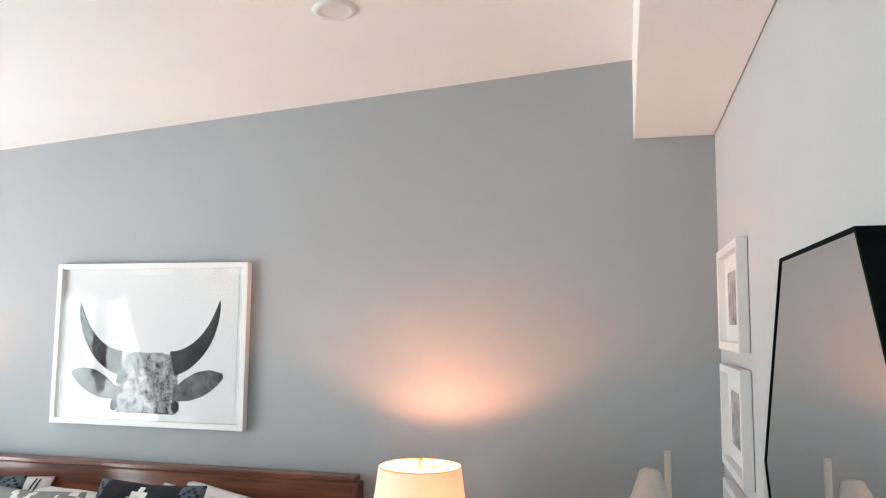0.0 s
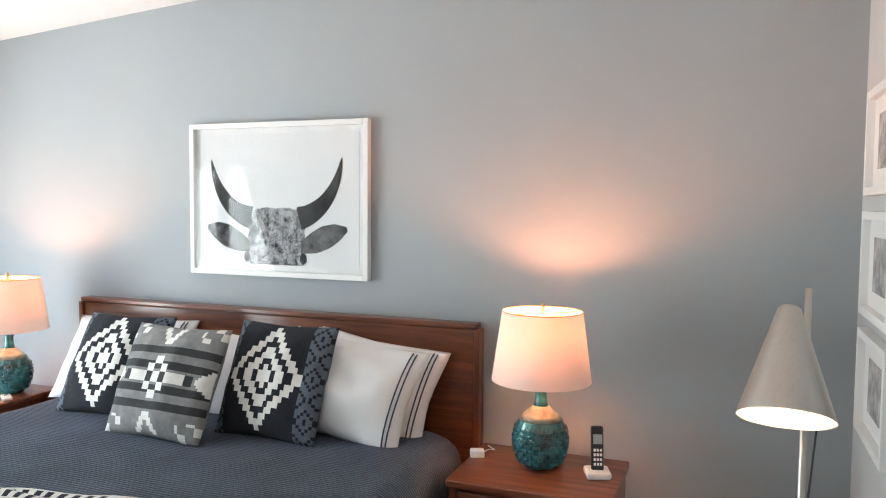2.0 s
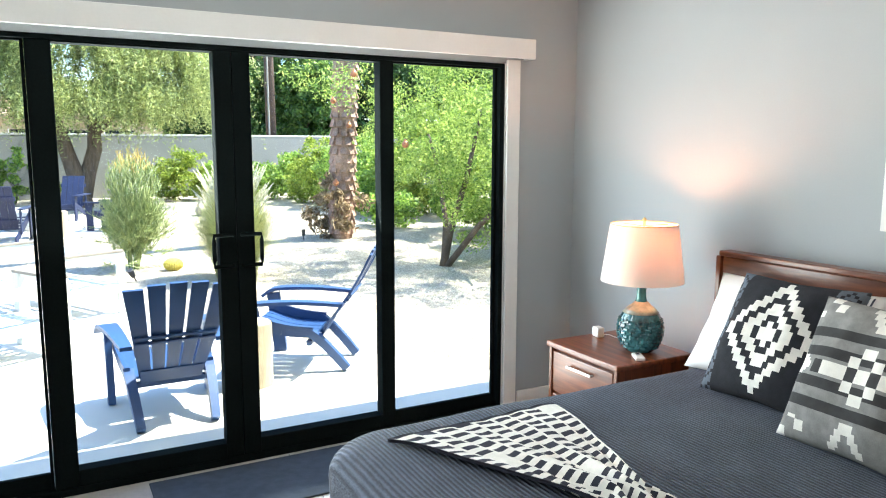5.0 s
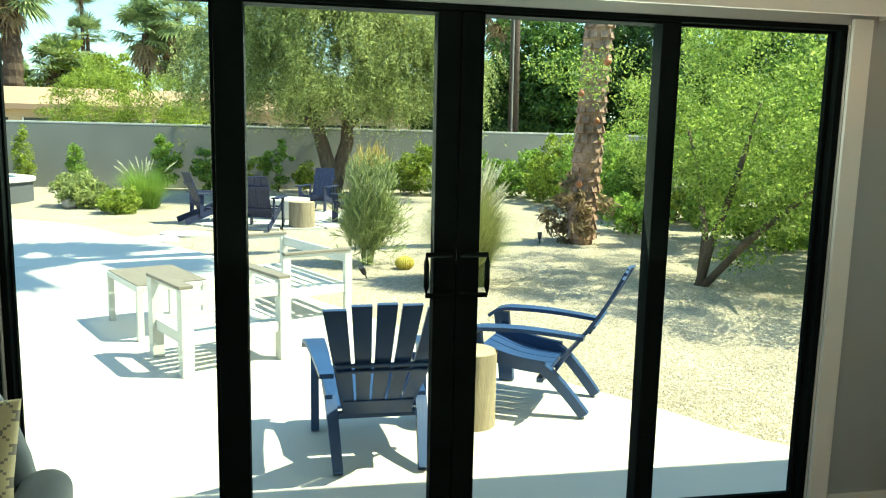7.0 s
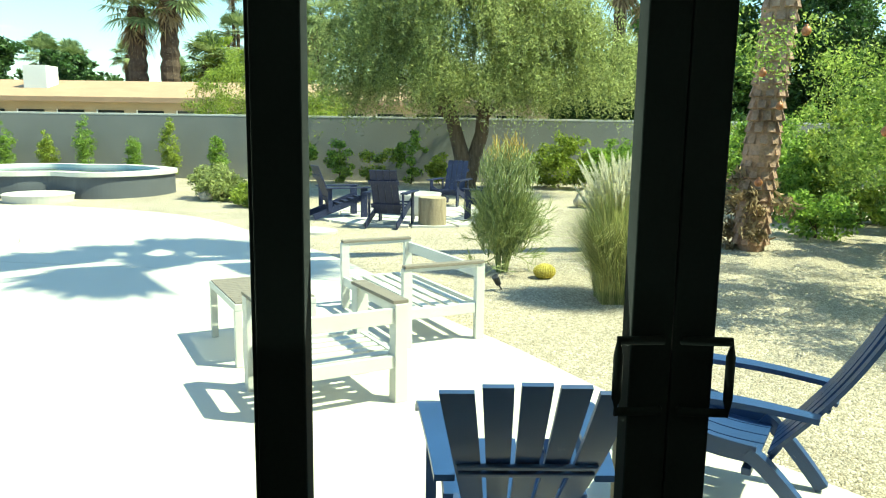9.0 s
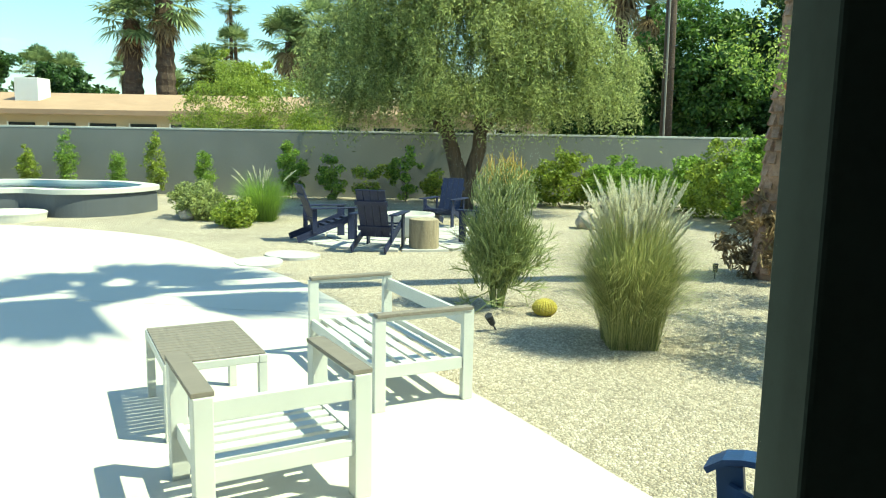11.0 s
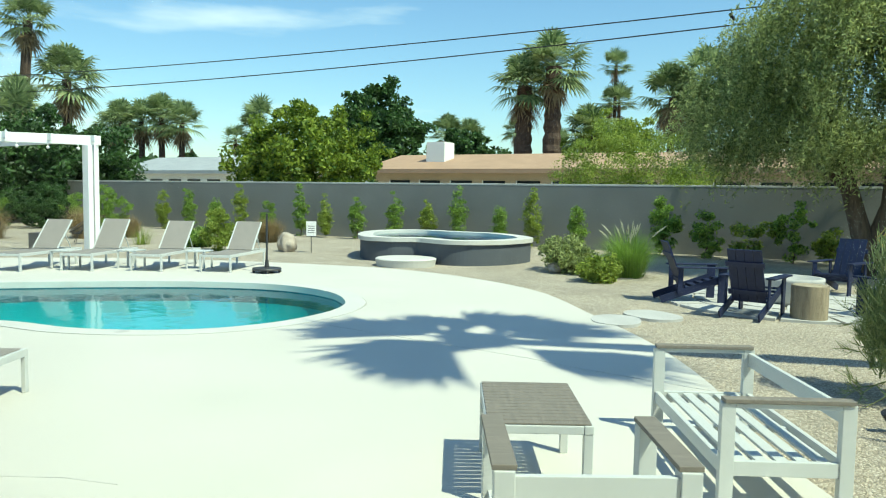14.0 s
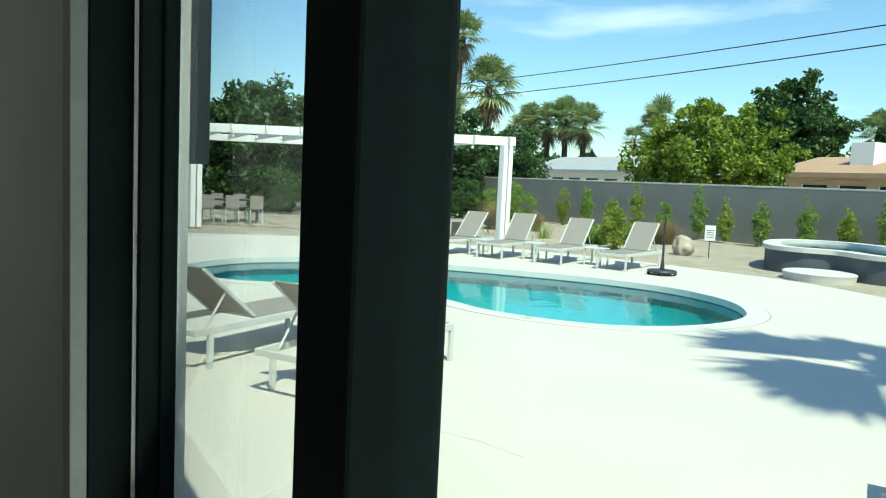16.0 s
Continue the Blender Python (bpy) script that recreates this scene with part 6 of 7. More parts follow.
def limbs(bm, base, top, r0, spread, rng, n=6):
    b, t = Vector(base), Vector(top)
    tube(bm, [b, b.lerp(t, 0.35) + Vector((rng.uniform(-0.1, 0.1), rng.uniform(-0.1, 0.1), 0)), t], [r0, r0 * 0.75, r0 * 0.45], 10)
    for k in range(n):
        a = 2 * math.pi * (k + rng.uniform(0, 0.6)) / n
        s = b.lerp(t, rng.uniform(0.45, 0.95))
        e = t + Vector((math.cos(a) * spread, math.sin(a) * spread, rng.uniform(0.1, 0.9) * spread))
        m = s.lerp(e, 0.5) + Vector((0, 0, 0.15 * spread))
        tube(bm, [s, m, e], [r0 * 0.42, r0 * 0.26, r0 * 0.08], 7)


def tree(name, label, base, trunk_h, r0, crowns, material, leaf, wide, seed, hang=0.0, category="tree", group="", bark=True, flat=0.0, shell=0.55):
    """crowns: (centre, radii, clumps, per, sigma) in metres from the base."""
    rng = np.random.default_rng(seed)
    t = thing(name, label, category, group, pose(*base))
    if bark:
        bm = bmesh.new()
        for (c, r, *_x) in crowns:
            limbs(bm, (c[0] * 0.06, c[1] * 0.06, -0.05), (c[0] * 0.6, c[1] * 0.6, max(trunk_h, c[2] - r[2] * 0.45)), r0, min(r[0], r[1]) * 0.65, rng)
        part("trunk", bm, M_BARK, t, "", True)
    pts = np.concatenate([cloud(rng, c, r, cl, per, sg2, shell, flat) for c, r, cl, per, sg2 in crowns])
    o = new("crown", leaf_mesh("crown", pts, leaf, wide, material, rng, hang))
    o.parent = t
    return t


# the wide weeping tree before the wall
def weeping(rng, centre, radii, sprays, twigs, leaves):
    """Leaf places along twigs that hang in sprays from the skin of an ellipsoid."""
    d = unit(rng.normal(size=(sprays, 3)))
    d[:, 2] = np.where(d[:, 2] < -0.55, -d[:, 2], d[:, 2])
    r = np.where(rng.random((sprays, 1)) < 0.72, rng.uniform(0.74, 1.06, (sprays, 1)), rng.uniform(0.25, 0.8, (sprays, 1)))
    c = np.array(centre) + d * r * np.array(radii)
    base = np.repeat(c, twigs, axis=0) + rng.normal(size=(sprays * twigs, 3)) * np.array([0.26, 0.26, 0.17])
    out = unit(np.repeat(d, twigs, axis=0) * np.array([1, 1, 0.25]) + rng.normal(size=(sprays * twigs, 3)) * 0.45)
    ln = rng.uniform(0.35, 0.95, (sprays * twigs, 1))
    s = np.tile(np.linspace(0.05, 1, leaves), sprays * twigs)[:, None]
    b, o, q = (np.repeat(k, leaves, axis=0) for k in (base, out, ln))
    return b + o * q * 0.55 * s - np.array([0, 0, 1.0]) * q * s ** 1.6 + rng.normal(size=b.shape) * 0.035


big = thing("willow_acacia_tree", "broad olive-green weeping tree with a forked trunk", "tree", m=pose(-19.0, -1.85, G - 0.03))
rngw = np.random.default_rng(11)
pts = np.concatenate([weeping(rngw, *k) for k in (((0.0, -0.1, 4.6), (2.9, 3.4, 2.5), 150, 26, 22), ((0.3, -2.6, 3.5), (1.7, 1.6, 1.3), 52, 24, 20), ((0.4, 2.6, 3.4), (1.8, 1.7, 1.4), 52, 24, 20), ((-0.2, 0.6, 6.5), (2.3, 2.7, 1.5), 56, 24, 20), ((0.8, 0.2, 2.95), (1.5, 3.2, 0.45), 84, 22, 18), ((0.0, 0.2, 4.2), (1.8, 2.4, 1.5), 70, 24, 20))])
o = new("crown", leaf_mesh("crown", pts, 0.102, 0.27, M_OLIVE, rngw, 0.6))
o.parent = big
bm = bmesh.new()
tube(bm, [(0, 0, -0.1), (0.02, -0.05, 0.6), (0.05, -0.25, 1.3), (0.1, -0.5, 2.2), (0, -0.9, 3.8)], [0.30, 0.24, 0.20, 0.17, 0.08], 12)
tube(bm, [(0, 0.02, 0.3), (0.0, 0.2, 1.0), (0.05, 0.38, 1.6), (0.1, 0.4, 2.4), (0, 0.9, 4.2)], [0.24, 0.20, 0.19, 0.16, 0.07], 12)
tube(bm, [(0.05, 0.3, 1.9), (0.3, 1.0, 2.6), (0.4, 1.9, 3.2)], [0.12, 0.09, 0.04], 8)
tube(bm, [(0.08, -0.4, 1.9), (0.3, -1.2, 2.6), (0.4, -2.1, 3.3)], [0.12, 0.09, 0.04], 8)
part("trunk", bm, M_BARK, big, "", True)
# yellow-green bushes rising over the wall
tree("feathery_bush", "yellow-green feathery shrub rising over the garden wall", (-24.6, -9.7, G - 0.03), 1.5, 0.08, [((0, 0, 2.5), (1.2, 1.5, 1.5), 200, 50, 0.22)], M_LIME, 0.13, 0.22, 21, 0.3, "shrub", "shrubs over the wall")
tree("feathery_bush", "yellow-green feathery shrub rising over the garden wall", (-24.4, -7.2, G - 0.03), 1.5, 0.08, [((0, 0, 2.3), (1.2, 1.35, 1.35), 190, 50, 0.22), ((0.9, 0.6, 1.9), (0.6, 0.7, 0.7), 60, 40, 0.2)], M_LIME, 0.13, 0.22, 22, 0.5, "shrub", "shrubs over the wall")
tree("citrus_tree", "dense rounded yellow-green citrus tree behind the wall", (-30.0, -26.9, G), 1.5, 0.2, [((0, 0, 3.0), (3.3, 3.9, 2.7), 700, 45, 0.28)], M_CITRUS, 0.24, 0.55, 23)
tree("shade_tree", "dark green round-headed tree far behind the houses", (-60.0, -42.6, G), 4, 0.4, [((0, 0, 7.4), (4.4, 4.6, 3.9), 520, 40, 0.45)], M_DEEP, 0.42, 0.55, 24)
tree("shade_tree", "dark green round-headed tree far behind the houses", (-66.0, -36.0, G), 3, 0.3, [((0, 0, 5.0), (3.4, 3.4, 2.6), 260, 40, 0.4)], M_DEEP, 0.42, 0.55, 25)
tree("shade_tree", "light green tree top beyond the tan roof", (-58.0, -19.2, G), 3, 0.3, [((0, 0, 5.2), (3.0, 3.6, 2.6), 260, 40, 0.4)], M_LIME, 0.34, 0.4, 26)
# tall dark hedges
for k, (x, y, h) in enumerate(((-27.5, 7.0, 6.6), (-27.0, 11.0, 7.6), (-25.5, 15.5, 7.4), (-22.5, 19.0, 7.0), (-18.0, 22.0, 6.5), (-29.5, 4.6, 4.6))):
    tree("ficus_hedge", "tall dense dark green ficus hedge", (x, y, G), 1.0, 0.15, [((0, 0, h * 0.5), (2.2, 2.6, h * 0.52), 950, 50, 0.28)], M_DEEP if k % 2 else M_HEDGE, 0.19, 0.5, 30 + k, 0.2, "hedge", "ficus hedge beyond the wall")
for k, (x, y, h) in enumerate(((-25.8, -38.0, 4.6), (-22.0, -37.5, 4.9), (-18.0, -37.0, 5.3), (-14.0, -36.5, 5.4), (-10.0, -36.0, 5.6), (-6.0, -36.0, 5.8), (-2.0, -36.0, 6.0))):
    tree("ficus_hedge", "tall dense dark green ficus hedge", (x, y, G), 1.0, 0.15, [((0, 0, h * 0.5), (2.2, 2.5, h * 0.52), 380, 45, 0.32)], M_DEEP, 0.26, 0.5, 40 + k, 0.2, "hedge", "hedge beyond the pergola")
# pomegranate beside the terrace
pom = tree("pomegranate_tree", "loose light-green pomegranate bush with orange fruit", (-5.55, 2.1, G - 0.03), 0.7, 0.032,
     [((0.3, 0.4, 2.05), (1.4, 1.4, 1.25), 270, 66, 0.15), ((-1.6, 0.6, 2.15), (1.15, 1.1, 1.0), 120, 56, 0.15), ((1.9, 1.1, 1.9), (1.25, 1.3, 1.3), 180, 60, 0.16), ((0.3, 0.6, 0.9), (0.8, 0.8, 0.6), 80, 50, 0.13), ((-1.7, -1.0, 2.65), (0.75, 0.7, 0.40), 30, 34, 0.17), ((0.3, 0.6, 3.2), (1.3, 1.2, 0.6), 70, 44, 0.2), ((1.4, 2.0, 1.1), (1.3, 1.0, 1.0), 130, 55, 0.15)],
     M_POM, 0.050, 0.50, 50, 0.1, bark=False)
bm = bmesh.new()
tube(bm, [(0.02, 0.0, -0.05), (0.06, 0.10, 0.5), (0.22, 0.25, 1.2), (0.4, 0.4, 2.2)], [0.062, 0.05, 0.04, 0.015], 8)
tube(bm, [(0.0, 0.03, -0.05), (-0.22, 0.18, 0.6), (-0.8, 0.35, 1.4), (-1.6, 0.5, 2.2)], [0.05, 0.04, 0.03, 0.012], 8)
tube(bm, [(0.04, 0.02, -0.05), (0.5, 0.3, 0.6), (1.1, 0.6, 1.2), (1.8, 0.9, 2.0)], [0.05, 0.042, 0.03, 0.012], 8)
part("trunk", bm, M_BARK, pom, "", True)
M_FRUIT = mat("pomegranate_skin", (0.42, 0.15, 0.06), 0.45, var=0.3, scale=12, fine=40, bump=0.05)
for p in ((-1.6, -1.0, 2.35), (-2.0, -0.6, 2.0), (0.0, -1.3, 2.6), (-1.0, -1.2, 1.15), (0.9, -1.0, 1.7)):
    bm = bmesh.new()
    lathe(bm, [(0.0005, -0.045), (0.03, -0.036), (0.047, 0.0), (0.03, 0.036), (0.012, 0.048), (0.016, 0.062)], 14)
    bmesh.ops.translate(bm, vec=p, verts=bm.verts[:])
    part("fruit", bm, M_FRUIT, pom, "orange-red fruit", True)
# leafy shrubs along the right of the gravel
for k, (x, y, r, h) in enumerate(((-20.6, 1.0, 0.9, 1.35), (-20.2, 2.6, 1.0, 1.3), (-19.6, 4.2, 1.0, 1.35), (-17.5, 4.6, 1.1, 1.7), (-15.4, 5.0, 1.3, 1.9), (-13.2, 4.6, 1.0, 1.5), (-12.2, 5.8, 1.4, 2.4), (-8.6, 5.2, 1.5, 2.5), (-5.8, 5.4, 1.6, 2.7), (-3.0, 5.6, 1.6, 2.8), (-10.6, 3.6, 0.6, 0.7), (-21.2, -0.3, 0.6, 1.0))):
    tree("leafy_shrub", "bright green leafy shrub at the edge of the gravel", (x, y, G - 0.03), 0.3, 0.03, [((0, 0, h * 0.52), (r, r, h * 0.55), int(130 * r * h), 40, 0.13)], M_MID if k % 3 else M_LIME, 0.10, 0.5, 60 + k, 0.0, "shrub", "shrubs at the gravel edge")
# young upright shrubs along the wall
for k, y in enumerate((-28.0, -26.5, -25.0, -23.57, -22.1, -20.53, -19.3, -17.9, -16.3, -14.95, -13.8, -12.2, -11.1, -9.6, -7.1)):
    h = 1.45 + 0.3 * math.sin(k * 2.7)
    tree("wall_shrub", "slim young green shrub planted along the wall", (-21.95, y, G - 0.03), 0.5, 0.018, [((0, 0, h * 0.55), (0.24, 0.24, h * 0.52), 110, 26, 0.085)], M_MID if k % 3 else M_LIME, 0.066, 0.5, 80 + k, 0.0, "shrub", "young shrubs along the wall")
for k, (x, y, h, r) in enumerate(((-21.7, -5.75, 1.15, 0.42), (-21.5, -4.55, 1.1, 0.55), (-21.4, -3.5, 1.5, 0.45), (-21.3, -2.6, 0.8, 0.4), (-21.6, -6.9, 1.6, 0.4))):
    tree("wall_shrub", "loose bright green shrub planted along the wall", (x, y, G - 0.03), 0.4, 0.02, [((0, 0, h * 0.58), (r, r, h * 0.48), 46, 30, 0.10)], M_LIME if k % 2 else M_MID, 0.11, 0.5, 100 + k, 0.0, "shrub", "loose shrubs along the wall")
# hazy bushes further left along the wall and in the beds
for k, (x, y, r, h, mt_) in enumerate(((-15.0, -17.7, 0.42, 1.15, M_LIME), (-15.6, -19.2, 0.5, 0.5, M_MID), (-20.4, -30.0, 1.2, 1.7, M_MID), (-19.0, -32.0, 1.4, 1.8, M_DEEP), (-16.5, -33.0, 1.5, 1.8, M_MID), (-14.2, -6.55, 0.36, 0.5, M_LIME), (-15.9, -7.9, 0.6, 0.75, M_OLIVE), (-15.4, -7.5, 0.4, 0.6, M_OLIVE), (-2.6, -20.6, 0.35, 0.5, M_MID), (-13.5, -33.0, 1.4, 1.7, M_MID), (-10.5, -33.0, 1.4, 1.7, M_DEEP))):
    tree("garden_shrub", "low rounded desert shrub in the gravel", (x, y, G - 0.03), 0.2, 0.02, [((0, 0, h * 0.5), (r, r, h * 0.52), int(60 + 90 * r * h), 40, 0.10)], mt_, 0.09, 0.35, 120 + k, 0.0, "shrub", "desert shrubs")


def blades(name, n, r, h, lean, wide, material, rng, base_r=0.12, curl=0.4):
    """Arching grass blades of three segments."""
    a = rng.uniform(0, 2 * np.pi, n)
    q = np.sqrt(rng.random(n)) * base_r
    b = np.stack([np.cos(a + rng.normal(0, 0.6, n)) * q, np.sin(a + rng.normal(0, 0.6, n)) * q, np.zeros(n)], 1)
    out = np.stack([np.cos(a), np.sin(a), np.zeros(n)], 1)
    side = np.stack([-np.sin(a), np.cos(a), np.zeros(n)], 1)
    hh = h * (0.35 + 0.75 * rng.random((n, 1)) ** 0.6)
    ll = r * rng.uniform(0.15, 1.0, (n, 1)) * lean
    rows = []
    for s, w in ((0.0, 1.0), (0.4, 0.9), (0.75, 0.6), (1.0, 0.08)):
        c = b + out * ll * s ** 1.8 + np.array([0, 0, 1.0]) * hh * (s - curl * 0.5 * s ** 3 * (ll / (r * lean + 1e-6)))
        rows += [c - side * wide * w / 2, c + side * wide * w / 2]
    v = np.stack(rows, 1).reshape(-1, 3)
    f = np.array([[0, 1, 3, 2], [2, 3, 5, 4], [4, 5, 7, 6]])
    fi = (np.arange(n)[:, None, None] * 8 + f[None]).reshape(-1, 4)
    return pyd(name, v.tolist(), fi.tolist(), material)


def grass(label, m, r, h, n, material, plume, seed):
    rng = np.random.default_rng(seed)
    t = thing("ornamental_grass", label, "grass", "ornamental grasses", m)
    o = new("blades", blades("blades", n, r, h, 1.0, 0.0075 if h < 1.0 else 0.0048, material, rng, r * 0.31, 0.95))
    o.parent = t
    tagged(o, kind="stuff")
    if plume:
        verts, faces = [], []
        for k in range(plume):
            a = rng.uniform(0, 2 * math.pi)
            ln = r * rng.uniform(0.02, 0.80)
            z1 = h * rng.uniform(0.80, 1.10)
            p0 = np.array([math.cos(a) * ln * 0.6, math.sin(a) * ln * 0.6, z1 * 0.76])
            p1 = np.array([math.cos(a) * ln, math.sin(a) * ln, z1])
            for s in np.linspace(0, 1, 26):
                c = p0 + (p1 - p0) * s
                w = 0.036 * math.sin(math.pi * (0.12 + 0.86 * s))
                for q in range(6):
                    d = rng.normal(size=3)
                    d /= np.linalg.norm(d)
                    d[2] = abs(d[2]) + 0.6
                    e = c + d * w
                    i0 = len(verts)
                    sd = np.cross(d, [0.3, 0.2, 1.0])
                    sd = sd / (np.linalg.norm(sd) + 1e-9) * 0.0065
                    verts += [tuple(c - sd), tuple(c + sd), tuple(e)]
                    faces.append((i0, i0 + 1, i0 + 2))
        o = new("plumes", pyd("plumes", verts, faces, M_PLUME))
        o.parent = t
        tagged(o, label="pale feathery seed plumes", kind="stuff")
    return t


grass("clump of fountain grass with cream plumes in the gravel", pose(-5.8, -0.73, G - 0.03), 0.66, 1.36, 8000, M_BLADE, 120, 1)
grass("bright green grass clump near the garden wall", pose(-15.5, -6.3, G - 0.03), 0.95, 1.15, 2600, M_MID, 12, 2)
grass("dry straw-coloured grass clump", pose(-18.6, -19.1, G - 0.03), 0.8, 0.95, 1800, M_STRAW, 0, 3)
grass("dry straw-coloured grass clump", pose(-16.0, -25.0, G - 0.03), 0.9, 1.3, 1500, M_STRAW, 0, 4)
grass("dry straw-coloured grass clump", pose(-14.0, -26.8, G - 0.03), 0.9, 1.2, 1500, M_STRAW, 0, 5)
grass("dry straw-coloured grass clump", pose(-17.3, -24.2, G - 0.03), 0.6, 0.9, 900, M_STRAW, 0, 6)
grass("spiky green agave-like clump", pose(-15.3, -21.2, G - 0.03), 0.7, 0.7, 160, M_LIME, 0, 7)

# pencil cactus with orange tips
rng = np.random.default_rng(5)
fs = thing("pencil_cactus", "bushy green pencil cactus with yellow-orange tips", "cactus", m=pose(-7.25, -1.78, G - 0.03))
V1, F1, V2, F2 = [], [], [], []


def stick(V, F, a, b, r0, r1):
    i0 = len(V)
    d = b - a
    s = np.cross(d, [0.31, 0.17, 0.9])
    s /= np.linalg.norm(s) + 1e-9
    u = np.cross(s, d)
    u /= np.linalg.norm(u) + 1e-9
    for c, r in ((a, r0), (b, r1)):
        for k in range(3):
            V.append(tuple(c + r * (math.cos(2.094 * k) * s + math.sin(2.094 * k) * u)))
    for k in range(3):
        j = (k + 1) % 3
        F.append((i0 + k, i0 + j, i0 + 3 + j, i0 + 3 + k))


def sprout(p, d, ln, depth, r):
    e = p + d * ln
    top = e[2] > 1.28 and depth <= 1
    stick(V2 if top else V1, F2 if top else F1, p, e, r, r * 0.8)
    if depth == 0:
        return
    for _k in range(3 if depth > 2 else 4):
        q = d + rng.normal(size=3) * 0.55 + np.array([0, 0, 0.25])
        sprout(e - d * ln * rng.uniform(0, 0.4), q / np.linalg.norm(q), ln * rng.uniform(0.6, 0.85), depth - 1, r * 0.72)


for k in range(22):
    a = 2 * math.pi * k / 22 + rng.uniform(-0.3, 0.3)
    q = np.array([math.cos(a) * rng.uniform(0.02, 0.26), math.sin(a) * rng.uniform(0.02, 0.26), 1.0])
    sprout(np.array([math.cos(a) * 0.06, math.sin(a) * 0.06, 0.0]), q / np.linalg.norm(q), rng.uniform(0.30, 0.44), 4, 0.011)
for k in range(3600):
    q = unit(rng.normal(size=(1, 3)))[0] * rng.random() ** 0.4
    p = (np.array([0, 0, 0.58]) + q * np.array([0.36, 0.36, 0.46])) if k % 5 < 3 else (np.array([0.0, 0.04, 1.16]) + q * np.array([0.35, 0.35, 0.40]))
    e = p + (unit(rng.normal(size=(1, 3)))[0] * 0.6 + np.array([0, 0, 0.9])) * 0.10
    hot = p[2] > 1.30 + 0.22 * rng.random()
    stick(V2 if hot else V1, F2 if hot else F1, p, e, 0.0058, 0.0034)
o = new("stems", pyd("stems", V1, F1, M_STEM))
o.parent = fs
o = new("tips", pyd("tips", V2, F2, M_STEMTIP))
o.parent = fs
tagged(o, label="yellow-orange young stems")
# golden barrel cactus
bc = thing("barrel_cactus", "small golden barrel cactus in the gravel", "cactus", m=pose(-6.90, -1.32, G - 0.03) @ Matrix.Diagonal((0.74, 0.74, 0.60, 1)))
bm = bmesh.new()
nr = 24
rings = []
for k in range(13):
    ph = math.pi * (0.06 + 0.90 * k / 12)
    row = []
    for i in range(nr * 4):
        a = 2 * math.pi * i / (nr * 4)
        rr = 0.165 * math.sin(ph) * (1 + 0.055 * (1 if i % 4 < 2 else -1))
        row.append(bm.verts.new((rr * math.cos(a), rr * math.sin(a), 0.13 - 0.15 * math.cos(ph))))
    rings.append(row)
for a, b in zip(rings, rings[1:]):
    for i in range(nr * 4):
        bm.faces.new((a[i], a[(i + 1) % (nr * 4)], b[(i + 1) % (nr * 4)], b[i]))
part("body", bm, mat("cactus_gold", (0.42, 0.36, 0.07), 0.8, var=0.3, scale=20, fine=80, bump=0.4), bc)
pts = unit(rng.normal(size=(1500, 3)))
pts[:, 2] = np.abs(pts[:, 2])
o = new("spines", leaf_mesh("spines", pts * 0.168 + np.array([0, 0, 0.11]), 0.05, 0.09, leafmat("spine_gold", (0.60, 0.48, 0.10), (0.85, 0.75, 0.30), 0.2), rng))
o.parent = bc
tagged(o, kind="stuff")
# garden spotlight on a stake
sp = thing("garden_spotlight", "small dark bronze garden spotlight on a stake", "garden light", "garden spotlights", m=pose(-9.2, 1.25, G - 0.03))
bm = bmesh.new()
lathe(bm, [(0.008, 0.0), (0.008, 0.08), (0.03, 0.09), (0.038, 0.20), (0.03, 0.205)], 14)
part("lamp_head", bm, M_DARKM, sp)
copy_thing(sp, pose(-6.25, -1.86, G - 0.03, 0, 38, -40))


# palms
def fan(V, F, base, d, ln, fanr, rng, droop, blades_n=15, spread=210):
    """A fan leaf: a stalk and a spray of narrow blades."""
    d = d / np.linalg.norm(d)
    s = np.cross(d, [0, 0, 1.0])
    if np.linalg.norm(s) < 0.1:
        s = np.array([1.0, 0, 0])
    s /= np.linalg.norm(s)
    u = np.cross(s, d)
    hub = base + d * ln
    stick(V, F, base, hub, 0.03, 0.018)
    for k in range(blades_n):
        a = math.radians(spread * (k / (blades_n - 1) - 0.5))
        bd = d * math.cos(a) + s * math.sin(a) + u * 0.18 * math.cos(a)
        L = fanr * (0.75 + 0.25 * math.cos(a)) * rng.uniform(0.85, 1.1)
        side = np.cross(bd, u)
        side /= np.linalg.norm(side) + 1e-9
        w = fanr * 0.052
        m = hub + bd * L * 0.55
        e = hub + bd * L + np.array([0, 0, -droop * L])
        i0 = len(V)
        V += [tuple(hub), tuple(m - side * w), tuple(m + side * w), tuple(e)]
        F += [(i0, i0 + 1, i0 + 2), (i0 + 1, i0 + 3, i0 + 2)]


